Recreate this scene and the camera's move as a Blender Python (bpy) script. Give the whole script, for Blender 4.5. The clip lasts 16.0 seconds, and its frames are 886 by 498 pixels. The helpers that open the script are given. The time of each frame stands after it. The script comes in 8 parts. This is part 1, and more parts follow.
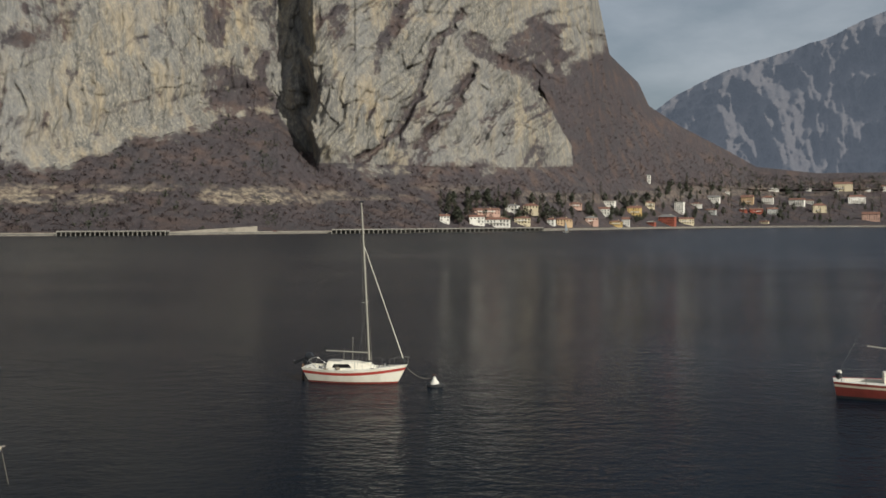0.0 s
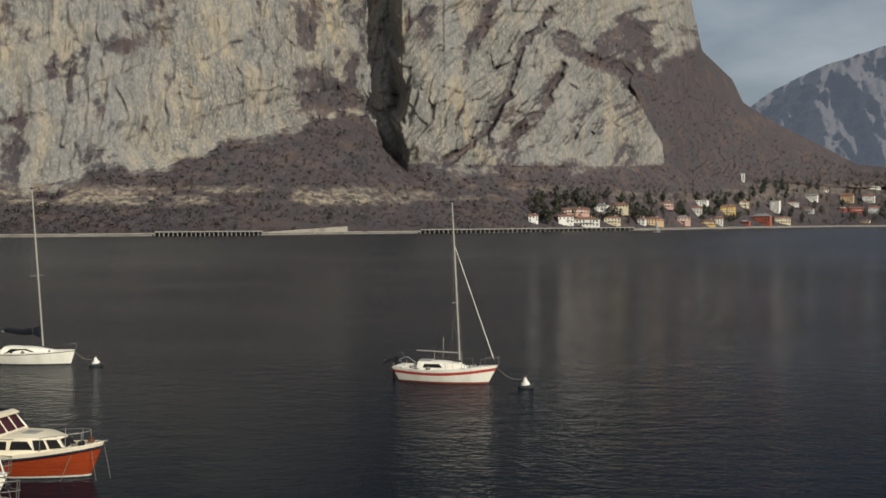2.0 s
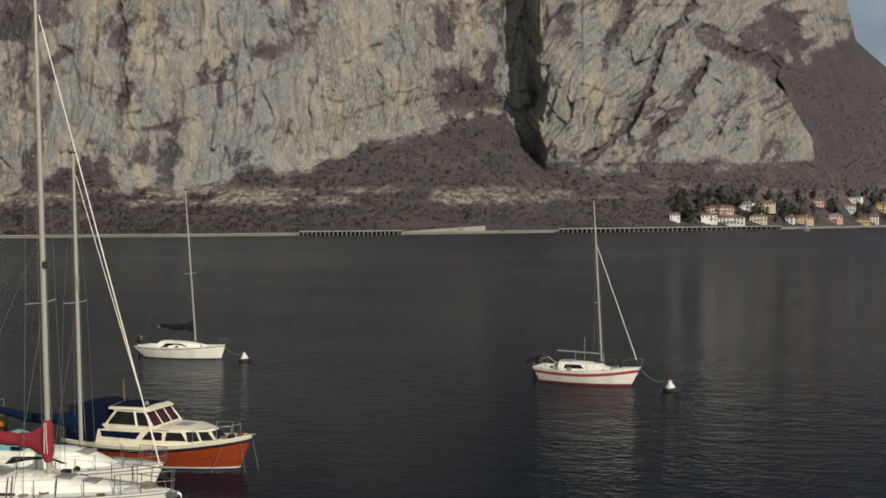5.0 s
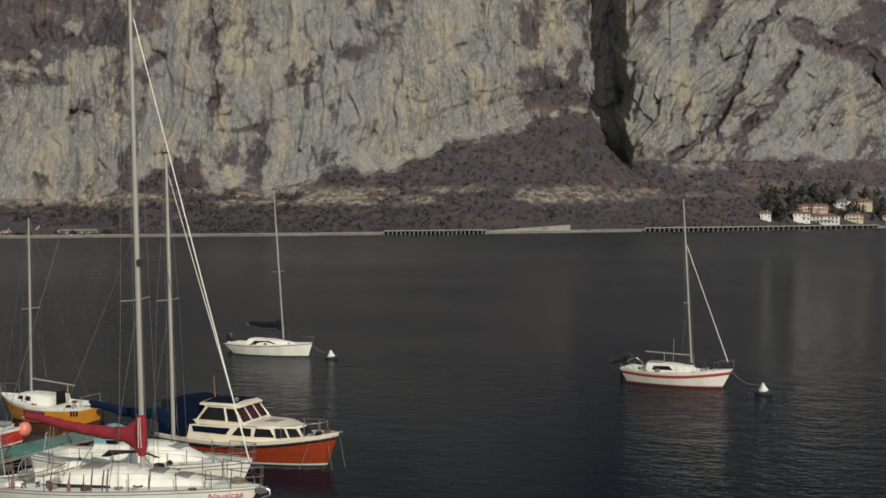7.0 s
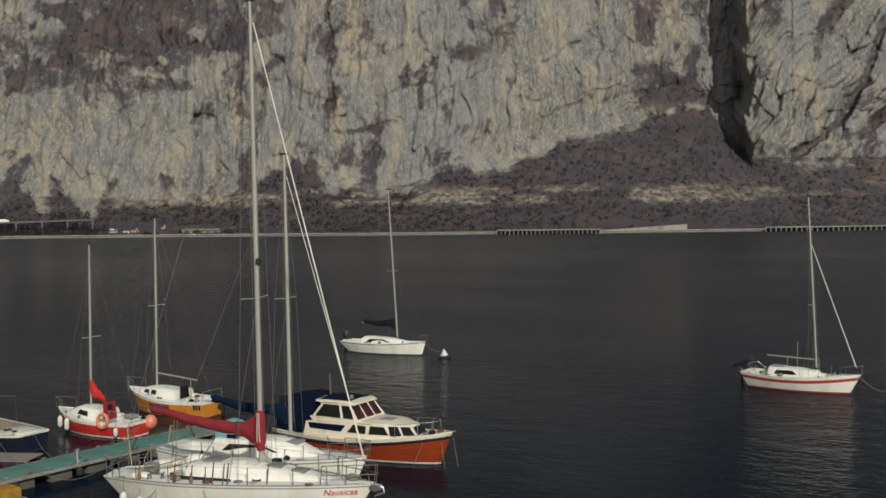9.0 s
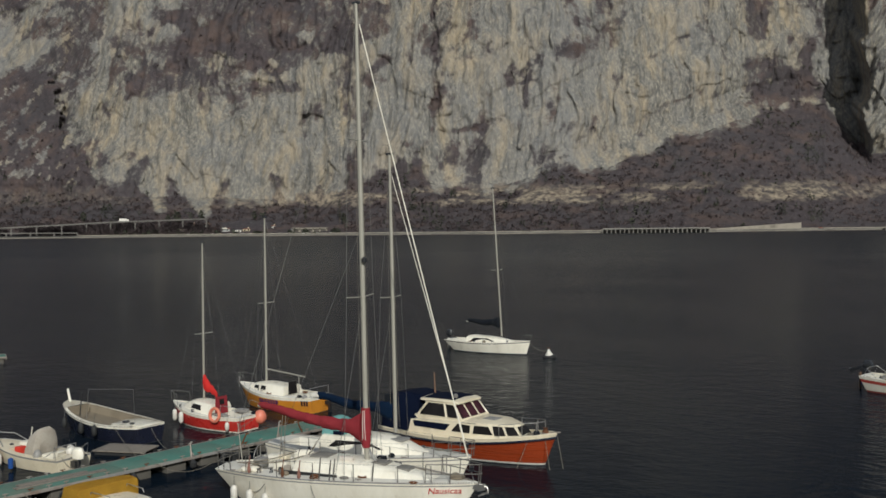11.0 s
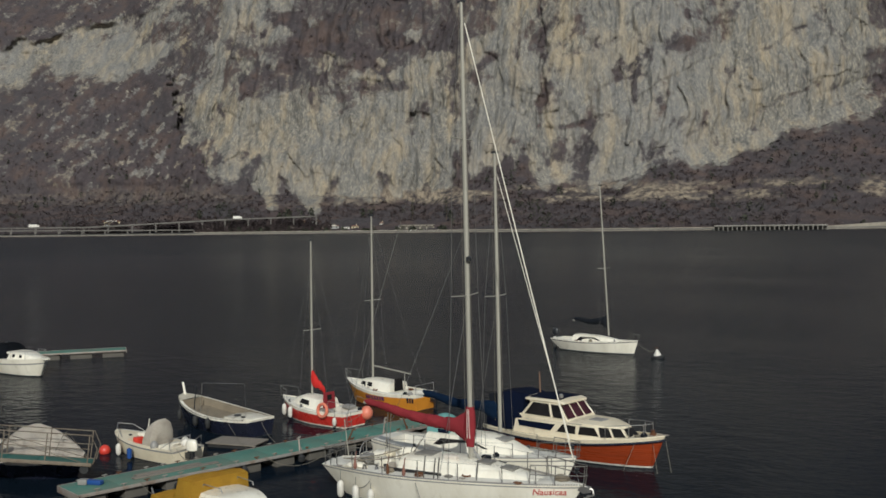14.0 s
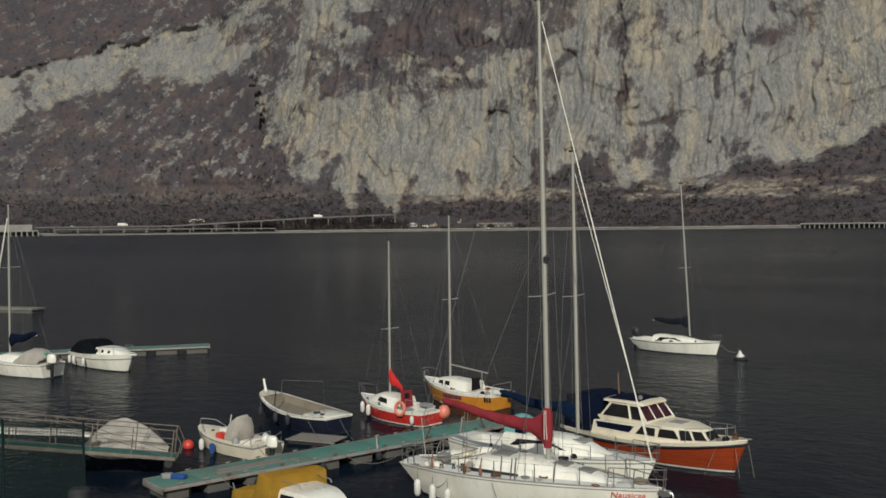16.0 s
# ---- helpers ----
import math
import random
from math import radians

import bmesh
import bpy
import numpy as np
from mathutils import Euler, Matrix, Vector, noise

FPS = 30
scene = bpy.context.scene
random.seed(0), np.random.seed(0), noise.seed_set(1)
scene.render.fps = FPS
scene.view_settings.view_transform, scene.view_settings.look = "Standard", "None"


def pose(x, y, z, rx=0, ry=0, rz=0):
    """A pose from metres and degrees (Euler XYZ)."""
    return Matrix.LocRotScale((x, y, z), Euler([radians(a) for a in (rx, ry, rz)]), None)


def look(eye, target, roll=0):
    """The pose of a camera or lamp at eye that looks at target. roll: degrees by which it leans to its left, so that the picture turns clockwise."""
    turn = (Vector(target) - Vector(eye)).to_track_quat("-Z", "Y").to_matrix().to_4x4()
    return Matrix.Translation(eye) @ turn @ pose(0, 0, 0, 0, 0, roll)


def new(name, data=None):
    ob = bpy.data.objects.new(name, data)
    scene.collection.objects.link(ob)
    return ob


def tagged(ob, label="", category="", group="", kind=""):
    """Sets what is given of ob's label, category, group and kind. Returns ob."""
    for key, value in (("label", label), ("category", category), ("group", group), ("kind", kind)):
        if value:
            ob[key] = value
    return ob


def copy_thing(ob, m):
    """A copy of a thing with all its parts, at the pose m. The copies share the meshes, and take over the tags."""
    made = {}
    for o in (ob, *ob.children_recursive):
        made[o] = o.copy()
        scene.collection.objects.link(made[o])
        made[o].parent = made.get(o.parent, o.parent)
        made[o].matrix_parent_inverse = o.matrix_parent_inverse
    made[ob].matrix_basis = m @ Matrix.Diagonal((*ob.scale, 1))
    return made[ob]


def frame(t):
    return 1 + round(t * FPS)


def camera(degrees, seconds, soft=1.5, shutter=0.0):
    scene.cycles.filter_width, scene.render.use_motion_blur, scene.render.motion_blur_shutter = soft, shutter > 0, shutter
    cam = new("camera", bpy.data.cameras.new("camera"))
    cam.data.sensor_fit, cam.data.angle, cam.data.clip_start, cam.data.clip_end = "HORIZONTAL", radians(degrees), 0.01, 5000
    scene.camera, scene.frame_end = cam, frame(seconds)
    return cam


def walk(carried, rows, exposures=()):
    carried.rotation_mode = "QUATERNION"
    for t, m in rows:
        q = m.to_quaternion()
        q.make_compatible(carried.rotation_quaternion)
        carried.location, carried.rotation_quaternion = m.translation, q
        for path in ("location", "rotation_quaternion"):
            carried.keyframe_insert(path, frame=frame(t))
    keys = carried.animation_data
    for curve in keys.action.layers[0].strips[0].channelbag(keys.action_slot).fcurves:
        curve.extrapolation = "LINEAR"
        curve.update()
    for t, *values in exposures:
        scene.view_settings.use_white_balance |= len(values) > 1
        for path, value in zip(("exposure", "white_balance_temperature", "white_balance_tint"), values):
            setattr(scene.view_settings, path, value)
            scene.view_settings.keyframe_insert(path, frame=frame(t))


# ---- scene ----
cam = camera(48.1, 16.0, soft=1.65)
# seconds, place, yaw, pitch, roll of a drone that hovers over the moorings and turns to its left
ROWS = [
    (0.0, 0.000, 0.000, 9.500, 0.008, -1.530, 0.152),
    (0.5, -0.036, 0.067, 9.497, 1.228, -1.530, 0.184),
    (1.0, -0.073, 0.134, 9.495, 2.521, -1.527, 0.216),
    (1.5, -0.109, 0.201, 9.492, 3.767, -1.524, 0.245),
    (2.0, -0.144, 0.268, 9.489, 5.100, -1.513, 0.272),
    (2.5, -0.179, 0.334, 9.485, 6.322, -1.514, 0.303),
    (3.0, -0.215, 0.399, 9.480, 7.821, -1.501, 0.330),
    (3.5, -0.251, 0.462, 9.475, 9.290, -1.491, 0.359),
    (4.0, -0.287, 0.522, 9.468, 10.667, -1.492, 0.392),
    (6.5, -0.470, 0.812, 9.434, 16.466, -1.515, 0.497),
    (7.0, -0.504, 0.866, 9.430, 17.880, -1.507, 0.512),
    (7.5, -0.534, 0.916, 9.429, 19.532, -1.494, 0.521),
    (8.0, -0.561, 0.961, 9.429, 21.120, -1.489, 0.530),
    (8.5, -0.584, 1.001, 9.430, 22.716, -1.482, 0.546),
    (9.0, -0.603, 1.036, 9.432, 24.380, -1.476, 0.573),
    (9.5, -0.619, 1.066, 9.436, 26.039, -1.479, 0.595),
    (10.0, -0.630, 1.092, 9.441, 27.667, -1.482, 0.613),
    (12.5, -0.664, 1.203, 9.480, 33.698, -1.530, 0.666),
    (13.0, -0.668, 1.226, 9.490, 34.729, -1.553, 0.674),
    (13.5, -0.669, 1.248, 9.502, 35.723, -1.569, 0.685),
    (14.0, -0.670, 1.270, 9.514, 36.550, -1.591, 0.694),
    (14.5, -0.670, 1.291, 9.527, 37.229, -1.612, 0.710),
    (15.0, -0.670, 1.312, 9.540, 38.282, -1.618, 0.729),
    (15.5, -0.672, 1.331, 9.553, 39.601, -1.630, 0.752),
    (16.0, -0.673, 1.351, 9.566, 41.068, -1.644, 0.774),
]
walk(cam, [(t, pose(x, y, z, 90 + pitch, roll, yaw)) for t, x, y, z, yaw, pitch, roll in ROWS],
     exposures=[(0.0, 0.16, 5860, 7), (4.0, 0.06, 5830, 7), (8.0, -0.17, 5640, 7), (16.0, -0.20, 5560, 6)])

# ---- sky and sun ----
SUN_AZ, SUN_EL = 140.0, 28.0          # degrees clockwise from the way ahead, and over the horizon
world = bpy.data.worlds.new("hazy_winter_sky")
scene.world = world
world.use_nodes = True
wn, wl = world.node_tree.nodes, world.node_tree.links
wn.clear()
sky = wn.new("ShaderNodeTexSky")
sky.sky_type, sky.sun_disc = "NISHITA", False
sky.sun_elevation, sky.sun_rotation = radians(SUN_EL), radians(SUN_AZ)
sky.air_density, sky.dust_density, sky.ozone_density = 1.0, 2.5, 1.0
where = wn.new("ShaderNodeTexCoord")
spread = wn.new("ShaderNodeMapping")
spread.inputs["Scale"].default_value = (1.6, 1.6, 4.2)
cloud = wn.new("ShaderNodeTexNoise")
cloud.inputs["Scale"].default_value, cloud.inputs["Detail"].default_value, cloud.inputs["Roughness"].default_value = 1.6, 7.0, 0.55
shape = wn.new("ShaderNodeValToRGB")
shape.color_ramp.elements[0].position, shape.color_ramp.elements[0].color = 0.42, (1.76, 1.78, 1.72, 1)
shape.color_ramp.elements[1].position, shape.color_ramp.elements[1].color = 0.62, (3.35, 3.18, 3.02, 1)
veil = wn.new("ShaderNodeMixRGB")
veil.inputs["Fac"].default_value = 0.80
backing = wn.new("ShaderNodeBackground")
backing.inputs["Strength"].default_value = 0.122
wout = wn.new("ShaderNodeOutputWorld")
wl.new(where.outputs["Generated"], spread.inputs["Vector"])
wl.new(spread.outputs["Vector"], cloud.inputs["Vector"])
wl.new(cloud.outputs["Fac"], shape.inputs["Fac"])
wl.new(shape.outputs["Color"], veil.inputs["Color2"])
wl.new(sky.outputs["Color"], veil.inputs["Color1"])
wl.new(veil.outputs["Color"], backing.inputs["Color"])
wl.new(backing.outputs["Background"], wout.inputs["Surface"])

sun = new("sun", bpy.data.lights.new("sun", "SUN"))
sun.data.energy, sun.data.angle, sun.data.color = 3.8, radians(0.8), (1.0, 0.90, 0.74)
sun_from = Vector((math.sin(radians(SUN_AZ)) * math.cos(radians(SUN_EL)), math.cos(radians(SUN_AZ)) * math.cos(radians(SUN_EL)), math.sin(radians(SUN_EL))))
sun.matrix_basis = look(sun_from * 300, (0, 0, 0))

# ---- materials ----
def shader(name):
    m = bpy.data.materials.new(name)
    m.use_nodes = True
    n, l = m.node_tree.nodes, m.node_tree.links
    return m, n, l, n["Principled BSDF"]


def noise_node(n, l, vec, scale, detail=4.0, rough=0.55):
    t = n.new("ShaderNodeTexNoise")
    t.inputs["Scale"].default_value, t.inputs["Detail"].default_value, t.inputs["Roughness"].default_value = scale, detail, rough
    l.new(vec, t.inputs["Vector"])
    return t.outputs["Fac"]


def ramp(n, l, fac, *stops):
    r = n.new("ShaderNodeValToRGB")
    e = r.color_ramp.elements
    while len(e) < len(stops):
        e.new(0.5)
    for i, (p, c) in enumerate(stops):
        e[i].position, e[i].color = p, (*c, 1) if len(c) == 3 else c
    l.new(fac, r.inputs["Fac"])
    return r.outputs["Color"]


def mixed(n, l, fac, a, b, blend="MIX"):
    m = n.new("ShaderNodeMixRGB")
    m.blend_type = blend
    for key, v in (("Fac", fac), ("Color1", a), ("Color2", b)):
        if isinstance(v, (int, float)):
            m.inputs[key].default_value = v
        elif isinstance(v, tuple):
            m.inputs[key].default_value = (*v, 1)
        else:
            l.new(v, m.inputs[key])
    return m.outputs["Color"]


def bumped(n, l, bsdf, height, strength, distance):
    b = n.new("ShaderNodeBump")
    b.inputs["Strength"].default_value, b.inputs["Distance"].default_value = strength, distance
    l.new(height, b.inputs["Height"])
    l.new(b.outputs["Normal"], bsdf.inputs["Normal"])
    return b


def coords(n, l, scale=(1, 1, 1), kind="Object"):
    c, m = n.new("ShaderNodeTexCoord"), n.new("ShaderNodeMapping")
    m.inputs["Scale"].default_value = scale
    l.new(c.outputs[kind], m.inputs["Vector"])
    return m.outputs["Vector"]


def worn(name, colour, dirt=None, rough=0.5, metal=0.0, grain=6.0, amount=0.35, relief=0.002, coat=0.0, stretch=(1, 1, 1)):
    """Paint, plastic, cloth or metal with a fine grain, blotches of dirt and a little relief."""
    m, n, l, b = shader(name)
    v = coords(n, l, stretch)
    dirt = dirt or tuple(c * 0.55 for c in colour)
    blotch = ramp(n, l, noise_node(n, l, v, grain * 0.35, 5, 0.6), (0.42, (0, 0, 0)), (0.75, (amount,) * 3))
    c = mixed(n, l, blotch, colour, dirt)
    fine = noise_node(n, l, v, grain * 5, 3)
    c = mixed(n, l, 0.25, c, ramp(n, l, fine, (0.25, (0.35, 0.35, 0.35)), (0.75, (0.65, 0.65, 0.65))), "OVERLAY")
    l.new(c, b.inputs["Base Color"])
    r = ramp(n, l, noise_node(n, l, v, grain, 4), (0.3, (max(0.02, rough - 0.1),) * 3), (0.7, (min(1, rough + 0.12),) * 3))
    l.new(r, b.inputs["Roughness"])
    b.inputs["Metallic"].default_value = metal
    b.inputs["Coat Weight"].default_value = coat
    if rough >= 0.8:
        b.inputs["Specular IOR Level"].default_value = 0.07
    if relief:
        bumped(n, l, b, fine, 0.5, relief)
    return m


def planked(name, colour, dark, width=0.12, axis=0, rough=0.6):
    """Boards or planking whose seams run along one axis."""
    m, n, l, b = shader(name)
    v = coords(n, l)
    w = n.new("ShaderNodeTexWave")
    w.wave_type, w.bands_direction, w.wave_profile = "BANDS", "XYZ"[axis], "SAW"
    w.inputs["Scale"].default_value = 1 / width * 0.05 * math.pi * 2 / math.pi
    w.inputs["Distortion"].default_value, w.inputs["Detail"].default_value = 0.3, 1.0
    l.new(v, w.inputs["Vector"])
    grain = noise_node(n, l, coords(n, l, tuple(0.6 if i != axis else 14 for i in range(3))), 3.0, 6, 0.65)
    c = mixed(n, l, ramp(n, l, grain, (0.3, (0, 0, 0)), (0.72, (0.8, 0.8, 0.8))), colour, dark)
    seam = ramp(n, l, w.outputs["Fac"], (0.0, (0.3, 0.3, 0.3)), (0.07, (1, 1, 1)))
    c = mixed(n, l, 0.7, c, seam, "MULTIPLY")
    l.new(c, b.inputs["Base Color"])
    b.inputs["Roughness"].default_value = rough
    bumped(n, l, b, seam, 0.4, 0.004)
    return m


def rock_material():
    """Grey limestone with ochre streaks; brown winter scrub where the surface carries soil (attribute 'cover')."""
    m, n, l, b = shader("limestone_and_scrub")
    v, tall = coords(n, l), coords(n, l, (1, 1, 0.24))
    fine = noise_node(n, l, coords(n, l, (1, 1, 0.42)), 0.42, 6, 0.66)
    mid = noise_node(n, l, coords(n, l, (1, 1, 0.34)), 0.085, 6, 0.62)
    streak = noise_node(n, l, coords(n, l, (1, 1, 0.10)), 0.16, 5, 0.62)
    broad = noise_node(n, l, tall, 0.014, 5, 0.6)
    grey = ramp(n, l, fine, (0.32, (0.122, 0.118, 0.115)), (0.50, (0.215, 0.205, 0.185)), (0.68, (0.39, 0.358, 0.292)))
    grey = mixed(n, l, 0.9, grey, ramp(n, l, mid, (0.32, (0.60, 0.61, 0.63)), (0.50, (0.92, 0.91, 0.89)), (0.68, (1.0, 0.98, 0.93))), "MULTIPLY")
    grey = mixed(n, l, 0.6, grey, ramp(n, l, streak, (0.36, (0.68, 0.69, 0.71)), (0.58, (1.0, 0.98, 0.94))), "MULTIPLY")
    # rust and ochre run down from the overhangs
    stain = noise_node(n, l, coords(n, l, (1, 1, 0.16)), 0.045, 6, 0.66)
    ochre = ramp(n, l, stain, (0.48, (0, 0, 0)), (0.66, (0.75, 0.75, 0.75)))
    stone = mixed(n, l, ochre, grey, mixed(n, l, fine, (0.26, 0.208, 0.132), (0.48, 0.39, 0.255)))
    stone = mixed(n, l, ramp(n, l, broad, (0.38, (0.0, 0.0, 0.0)), (0.64, (0.5, 0.5, 0.5))), stone, mixed(n, l, mid, (0.17, 0.17, 0.173), (0.28, 0.275, 0.262)))
    tuft = noise_node(n, l, v, 0.16, 5, 0.62)
    patch = noise_node(n, l, v, 0.020, 4, 0.6)
    scrub = ramp(n, l, tuft, (0.32, (0.049, 0.041, 0.044)), (0.52, (0.070, 0.058, 0.060)), (0.72, (0.101, 0.083, 0.081)))
    scrub = mixed(n, l, ramp(n, l, patch, (0.44, (0, 0, 0)), (0.62, (0.85, 0.85, 0.85))), scrub, mixed(n, l, tuft, (0.044, 0.041, 0.045), (0.084, 0.074, 0.076)))
    scrub = mixed(n, l, ramp(n, l, noise_node(n, l, v, 0.033, 4, 0.6), (0.50, (0, 0, 0)), (0.66, (0.7, 0.7, 0.7))), scrub, mixed(n, l, tuft, (0.080, 0.055, 0.047), (0.136, 0.098, 0.082)))
    a = n.new("ShaderNodeAttribute")
    a.attribute_name = "cover"
    edge = n.new("ShaderNodeMath")
    edge.operation = "MULTIPLY_ADD"
    l.new(tuft, edge.inputs[0])
    edge.inputs[1].default_value = 1.8
    l.new(a.outputs["Fac"], edge.inputs[2])
    share = n.new("ShaderNodeMapRange")
    share.inputs["From Min"].default_value, share.inputs["From Max"].default_value = 1.15, 1.70
    l.new(edge.outputs[0], share.inputs["Value"])
    k = share.outputs["Result"]
    d = n.new("ShaderNodeAttribute")
    d.attribute_name = "dry"
    grass = mixed(n, l, tuft, (0.17, 0.138, 0.098), (0.40, 0.335, 0.245))
    scrub = mixed(n, l, mixed(n, l, 1.0, ramp(n, l, tuft, (0.38, (0, 0, 0)), (0.6, (1, 1, 1))), d.outputs["Color"], "MULTIPLY"), scrub, grass)
    l.new(mixed(n, l, k, stone, scrub), b.inputs["Base Color"])
    b.inputs["Roughness"].default_value = 0.92
    b.inputs["Specular IOR Level"].default_value = 0.15
    bumped(n, l, b, mixed(n, l, 0.4, mid, fine), 1.0, 3.6)
    return m


def water_material():
    m, n, l, b = shader("lake_water")
    v = coords(n, l)
    b.inputs["Base Color"].default_value = (0.0056, 0.0098, 0.0165, 1)
    b.inputs["IOR"].default_value = 1.333
    # calm between the moorings, ruffled by the wind further out
    far = n.new("ShaderNodeVectorMath")
    far.operation = "LENGTH"
    l.new(v, far.inputs[0])
    out = n.new("ShaderNodeMapRange")
    out.inputs["From Min"].default_value, out.inputs["From Max"].default_value = 25, 380
    out.inputs["To Min"].default_value, out.inputs["To Max"].default_value = 0.035, 0.27
    l.new(far.outputs["Value"], out.inputs["Value"])
    l.new(out.outputs["Result"], b.inputs["Roughness"])
    gloss = n.new("ShaderNodeMapRange")
    gloss.inputs["From Min"].default_value, gloss.inputs["From Max"].default_value = 30, 300
    gloss.inputs["To Min"].default_value, gloss.inputs["To Max"].default_value = 0.028, 0.22
    l.new(far.outputs["Value"], gloss.inputs["Value"])
    l.new(gloss.outputs["Result"], b.inputs["Specular IOR Level"])
    turned = n.new("ShaderNodeMapping")
    turned.inputs["Rotation"].default_value, turned.inputs["Scale"].default_value = (0, 0, 0.5), (0.62, 1.0, 1)
    l.new(v, turned.inputs["Vector"])
    swell = noise_node(n, l, turned.outputs["Vector"], 0.85, 4, 0.6)
    chop = noise_node(n, l, coords(n, l, (0.8, 1.0, 1)), 2.6, 3, 0.6)
    calm = ramp(n, l, noise_node(n, l, coords(n, l, (0.5, 1, 1)), 0.03, 4, 0.6), (0.35, (0.4, 0.4, 0.4)), (0.65, (1, 1, 1)))
    h = mixed(n, l, 1.0, mixed(n, l, 0.38, swell, chop), calm, "MULTIPLY")
    lower = n.new("ShaderNodeMapRange")
    lower.inputs["From Min"].default_value, lower.inputs["From Max"].default_value = 70, 200
    lower.inputs["To Min"].default_value, lower.inputs["To Max"].default_value = 0.34, 1.0
    l.new(far.outputs["Value"], lower.inputs["Value"])
    h = mixed(n, l, 1.0, h, lower.outputs["Result"], "MULTIPLY")
    # sheltered water round the pontoon
    off, span, shelter = n.new("ShaderNodeVectorMath"), n.new("ShaderNodeVectorMath"), n.new("ShaderNodeMapRange")
    off.operation, span.operation = "SUBTRACT", "LENGTH"
    off.inputs[1].default_value = (-27, 30, 0)
    l.new(v, off.inputs[0])
    l.new(off.outputs["Vector"], span.inputs[0])
    shelter.inputs["From Min"].default_value, shelter.inputs["From Max"].default_value = 10, 42
    shelter.inputs["To Min"].default_value, shelter.inputs["To Max"].default_value = 0.22, 1.0
    l.new(span.outputs["Value"], shelter.inputs["Value"])
    h = mixed(n, l, 1.0, h, shelter.outputs["Result"], "MULTIPLY")
    bumped(n, l, b, h, 1.0, 1.25)
    return m


def distant_material():
    """A far mountainside: dim woods with paler crags on its upper slopes, its haze put in as a faint glow."""
    m, n, l, b = shader("distant_mountainside")
    v = coords(n, l, (1, 1, 0.5))
    f = noise_node(n, l, v, 0.016, 7, 0.68)
    w = noise_node(n, l, coords(n, l, (1, 1, 0.35)), 0.0065, 7, 0.66)
    wood = mixed(n, l, f, (0.040, 0.036, 0.040), (0.088, 0.078, 0.078))
    crag = mixed(n, l, f, (0.050, 0.048, 0.050), (0.140, 0.126, 0.108))
    a = n.new("ShaderNodeAttribute")
    a.attribute_name = "crag"
    k = ramp(n, l, mixed(n, l, 1.0, w, a.outputs["Color"], "MULTIPLY"), (0.20, (0, 0, 0)), (0.76, (0.22, 0.22, 0.22)))
    l.new(mixed(n, l, k, wood, crag), b.inputs["Base Color"])
    b.inputs["Roughness"].default_value = 1.0
    # blue-grey emission stands in for the haze of distance
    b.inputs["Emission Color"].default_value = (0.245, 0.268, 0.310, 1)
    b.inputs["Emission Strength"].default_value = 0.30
    bumped(n, l, b, f, 0.8, 16.0)
    return m


def foliage(name, dark, light, scale=0.35):
    m, n, l, b = shader(name)
    v = coords(n, l)
    g = n.new("ShaderNodeNewGeometry")
    c = mixed(n, l, g.outputs["Random Per Island"], dark, light)
    c = mixed(n, l, 0.6, c, ramp(n, l, noise_node(n, l, v, scale, 5, 0.7), (0.3, (0.3, 0.3, 0.3)), (0.7, (0.7, 0.7, 0.7))), "OVERLAY")
    c = mixed(n, l, 0.75, c, ramp(n, l, noise_node(n, l, v, 0.014, 5, 0.6), (0.36, (0.36, 0.35, 0.36)), (0.64, (0.62, 0.61, 0.61))), "OVERLAY")
    l.new(c, b.inputs["Base Color"])
    b.inputs["Roughness"].default_value = 0.9
    b.inputs["Specular IOR Level"].default_value = 0.1
    # light passes through twigs and leaves
    thin, both = n.new("ShaderNodeBsdfTranslucent"), n.new("ShaderNodeMixShader")
    both.inputs["Fac"].default_value = 0.55
    l.new(c, thin.inputs["Color"])
    l.new(b.outputs["BSDF"], both.inputs[1])
    l.new(thin.outputs["BSDF"], both.inputs[2])
    l.new(both.outputs["Shader"], n["Material Output"].inputs["Surface"])
    return m


def glass_dark(name, tint=(0.011, 0.010, 0.010)):
    m, n, l, b = shader(name)
    v = coords(n, l)
    l.new(ramp(n, l, noise_node(n, l, v, 2.0, 3), (0.3, tint), (0.8, tuple(c * 2.2 for c in tint))), b.inputs["Base Color"])
    b.inputs["Roughness"].default_value = 0.16
    b.inputs["IOR"].default_value = 1.5
    b.inputs["Specular IOR Level"].default_value = 0.08
    return m


ROCK, WATER, DISTANT = rock_material(), water_material(), distant_material()
WHITE = worn("white_gelcoat", (0.85, 0.80, 0.67), (0.47, 0.41, 0.30), 0.32, grain=2.6, amount=0.5, coat=0.3, stretch=(1, 1, 0.3))
CREAM = worn("cream_gelcoat", (0.75, 0.665, 0.49), (0.42, 0.34, 0.22), 0.35, grain=2.2, amount=0.4, coat=0.2)
DECK = worn("non_slip_deck", (0.68, 0.65, 0.57), (0.38, 0.35, 0.29), 0.7, grain=3.0, amount=0.5, relief=0.004)
ANTIFOUL_RED = worn("red_antifouling", (0.26, 0.05, 0.03), (0.10, 0.03, 0.02), 0.7, grain=3)
ANTIFOUL_DARK = worn("dark_antifouling", (0.03, 0.03, 0.035), (0.06, 0.07, 0.04), 0.7, grain=3)
RED_PAINT = worn("red_hull_paint", (0.52, 0.035, 0.025), (0.25, 0.03, 0.02), 0.3, grain=2.5, amount=0.4, coat=0.3)
RED_STRIPE = worn("red_stripe", (0.40, 0.05, 0.035), (0.22, 0.05, 0.04), 0.4, grain=3)
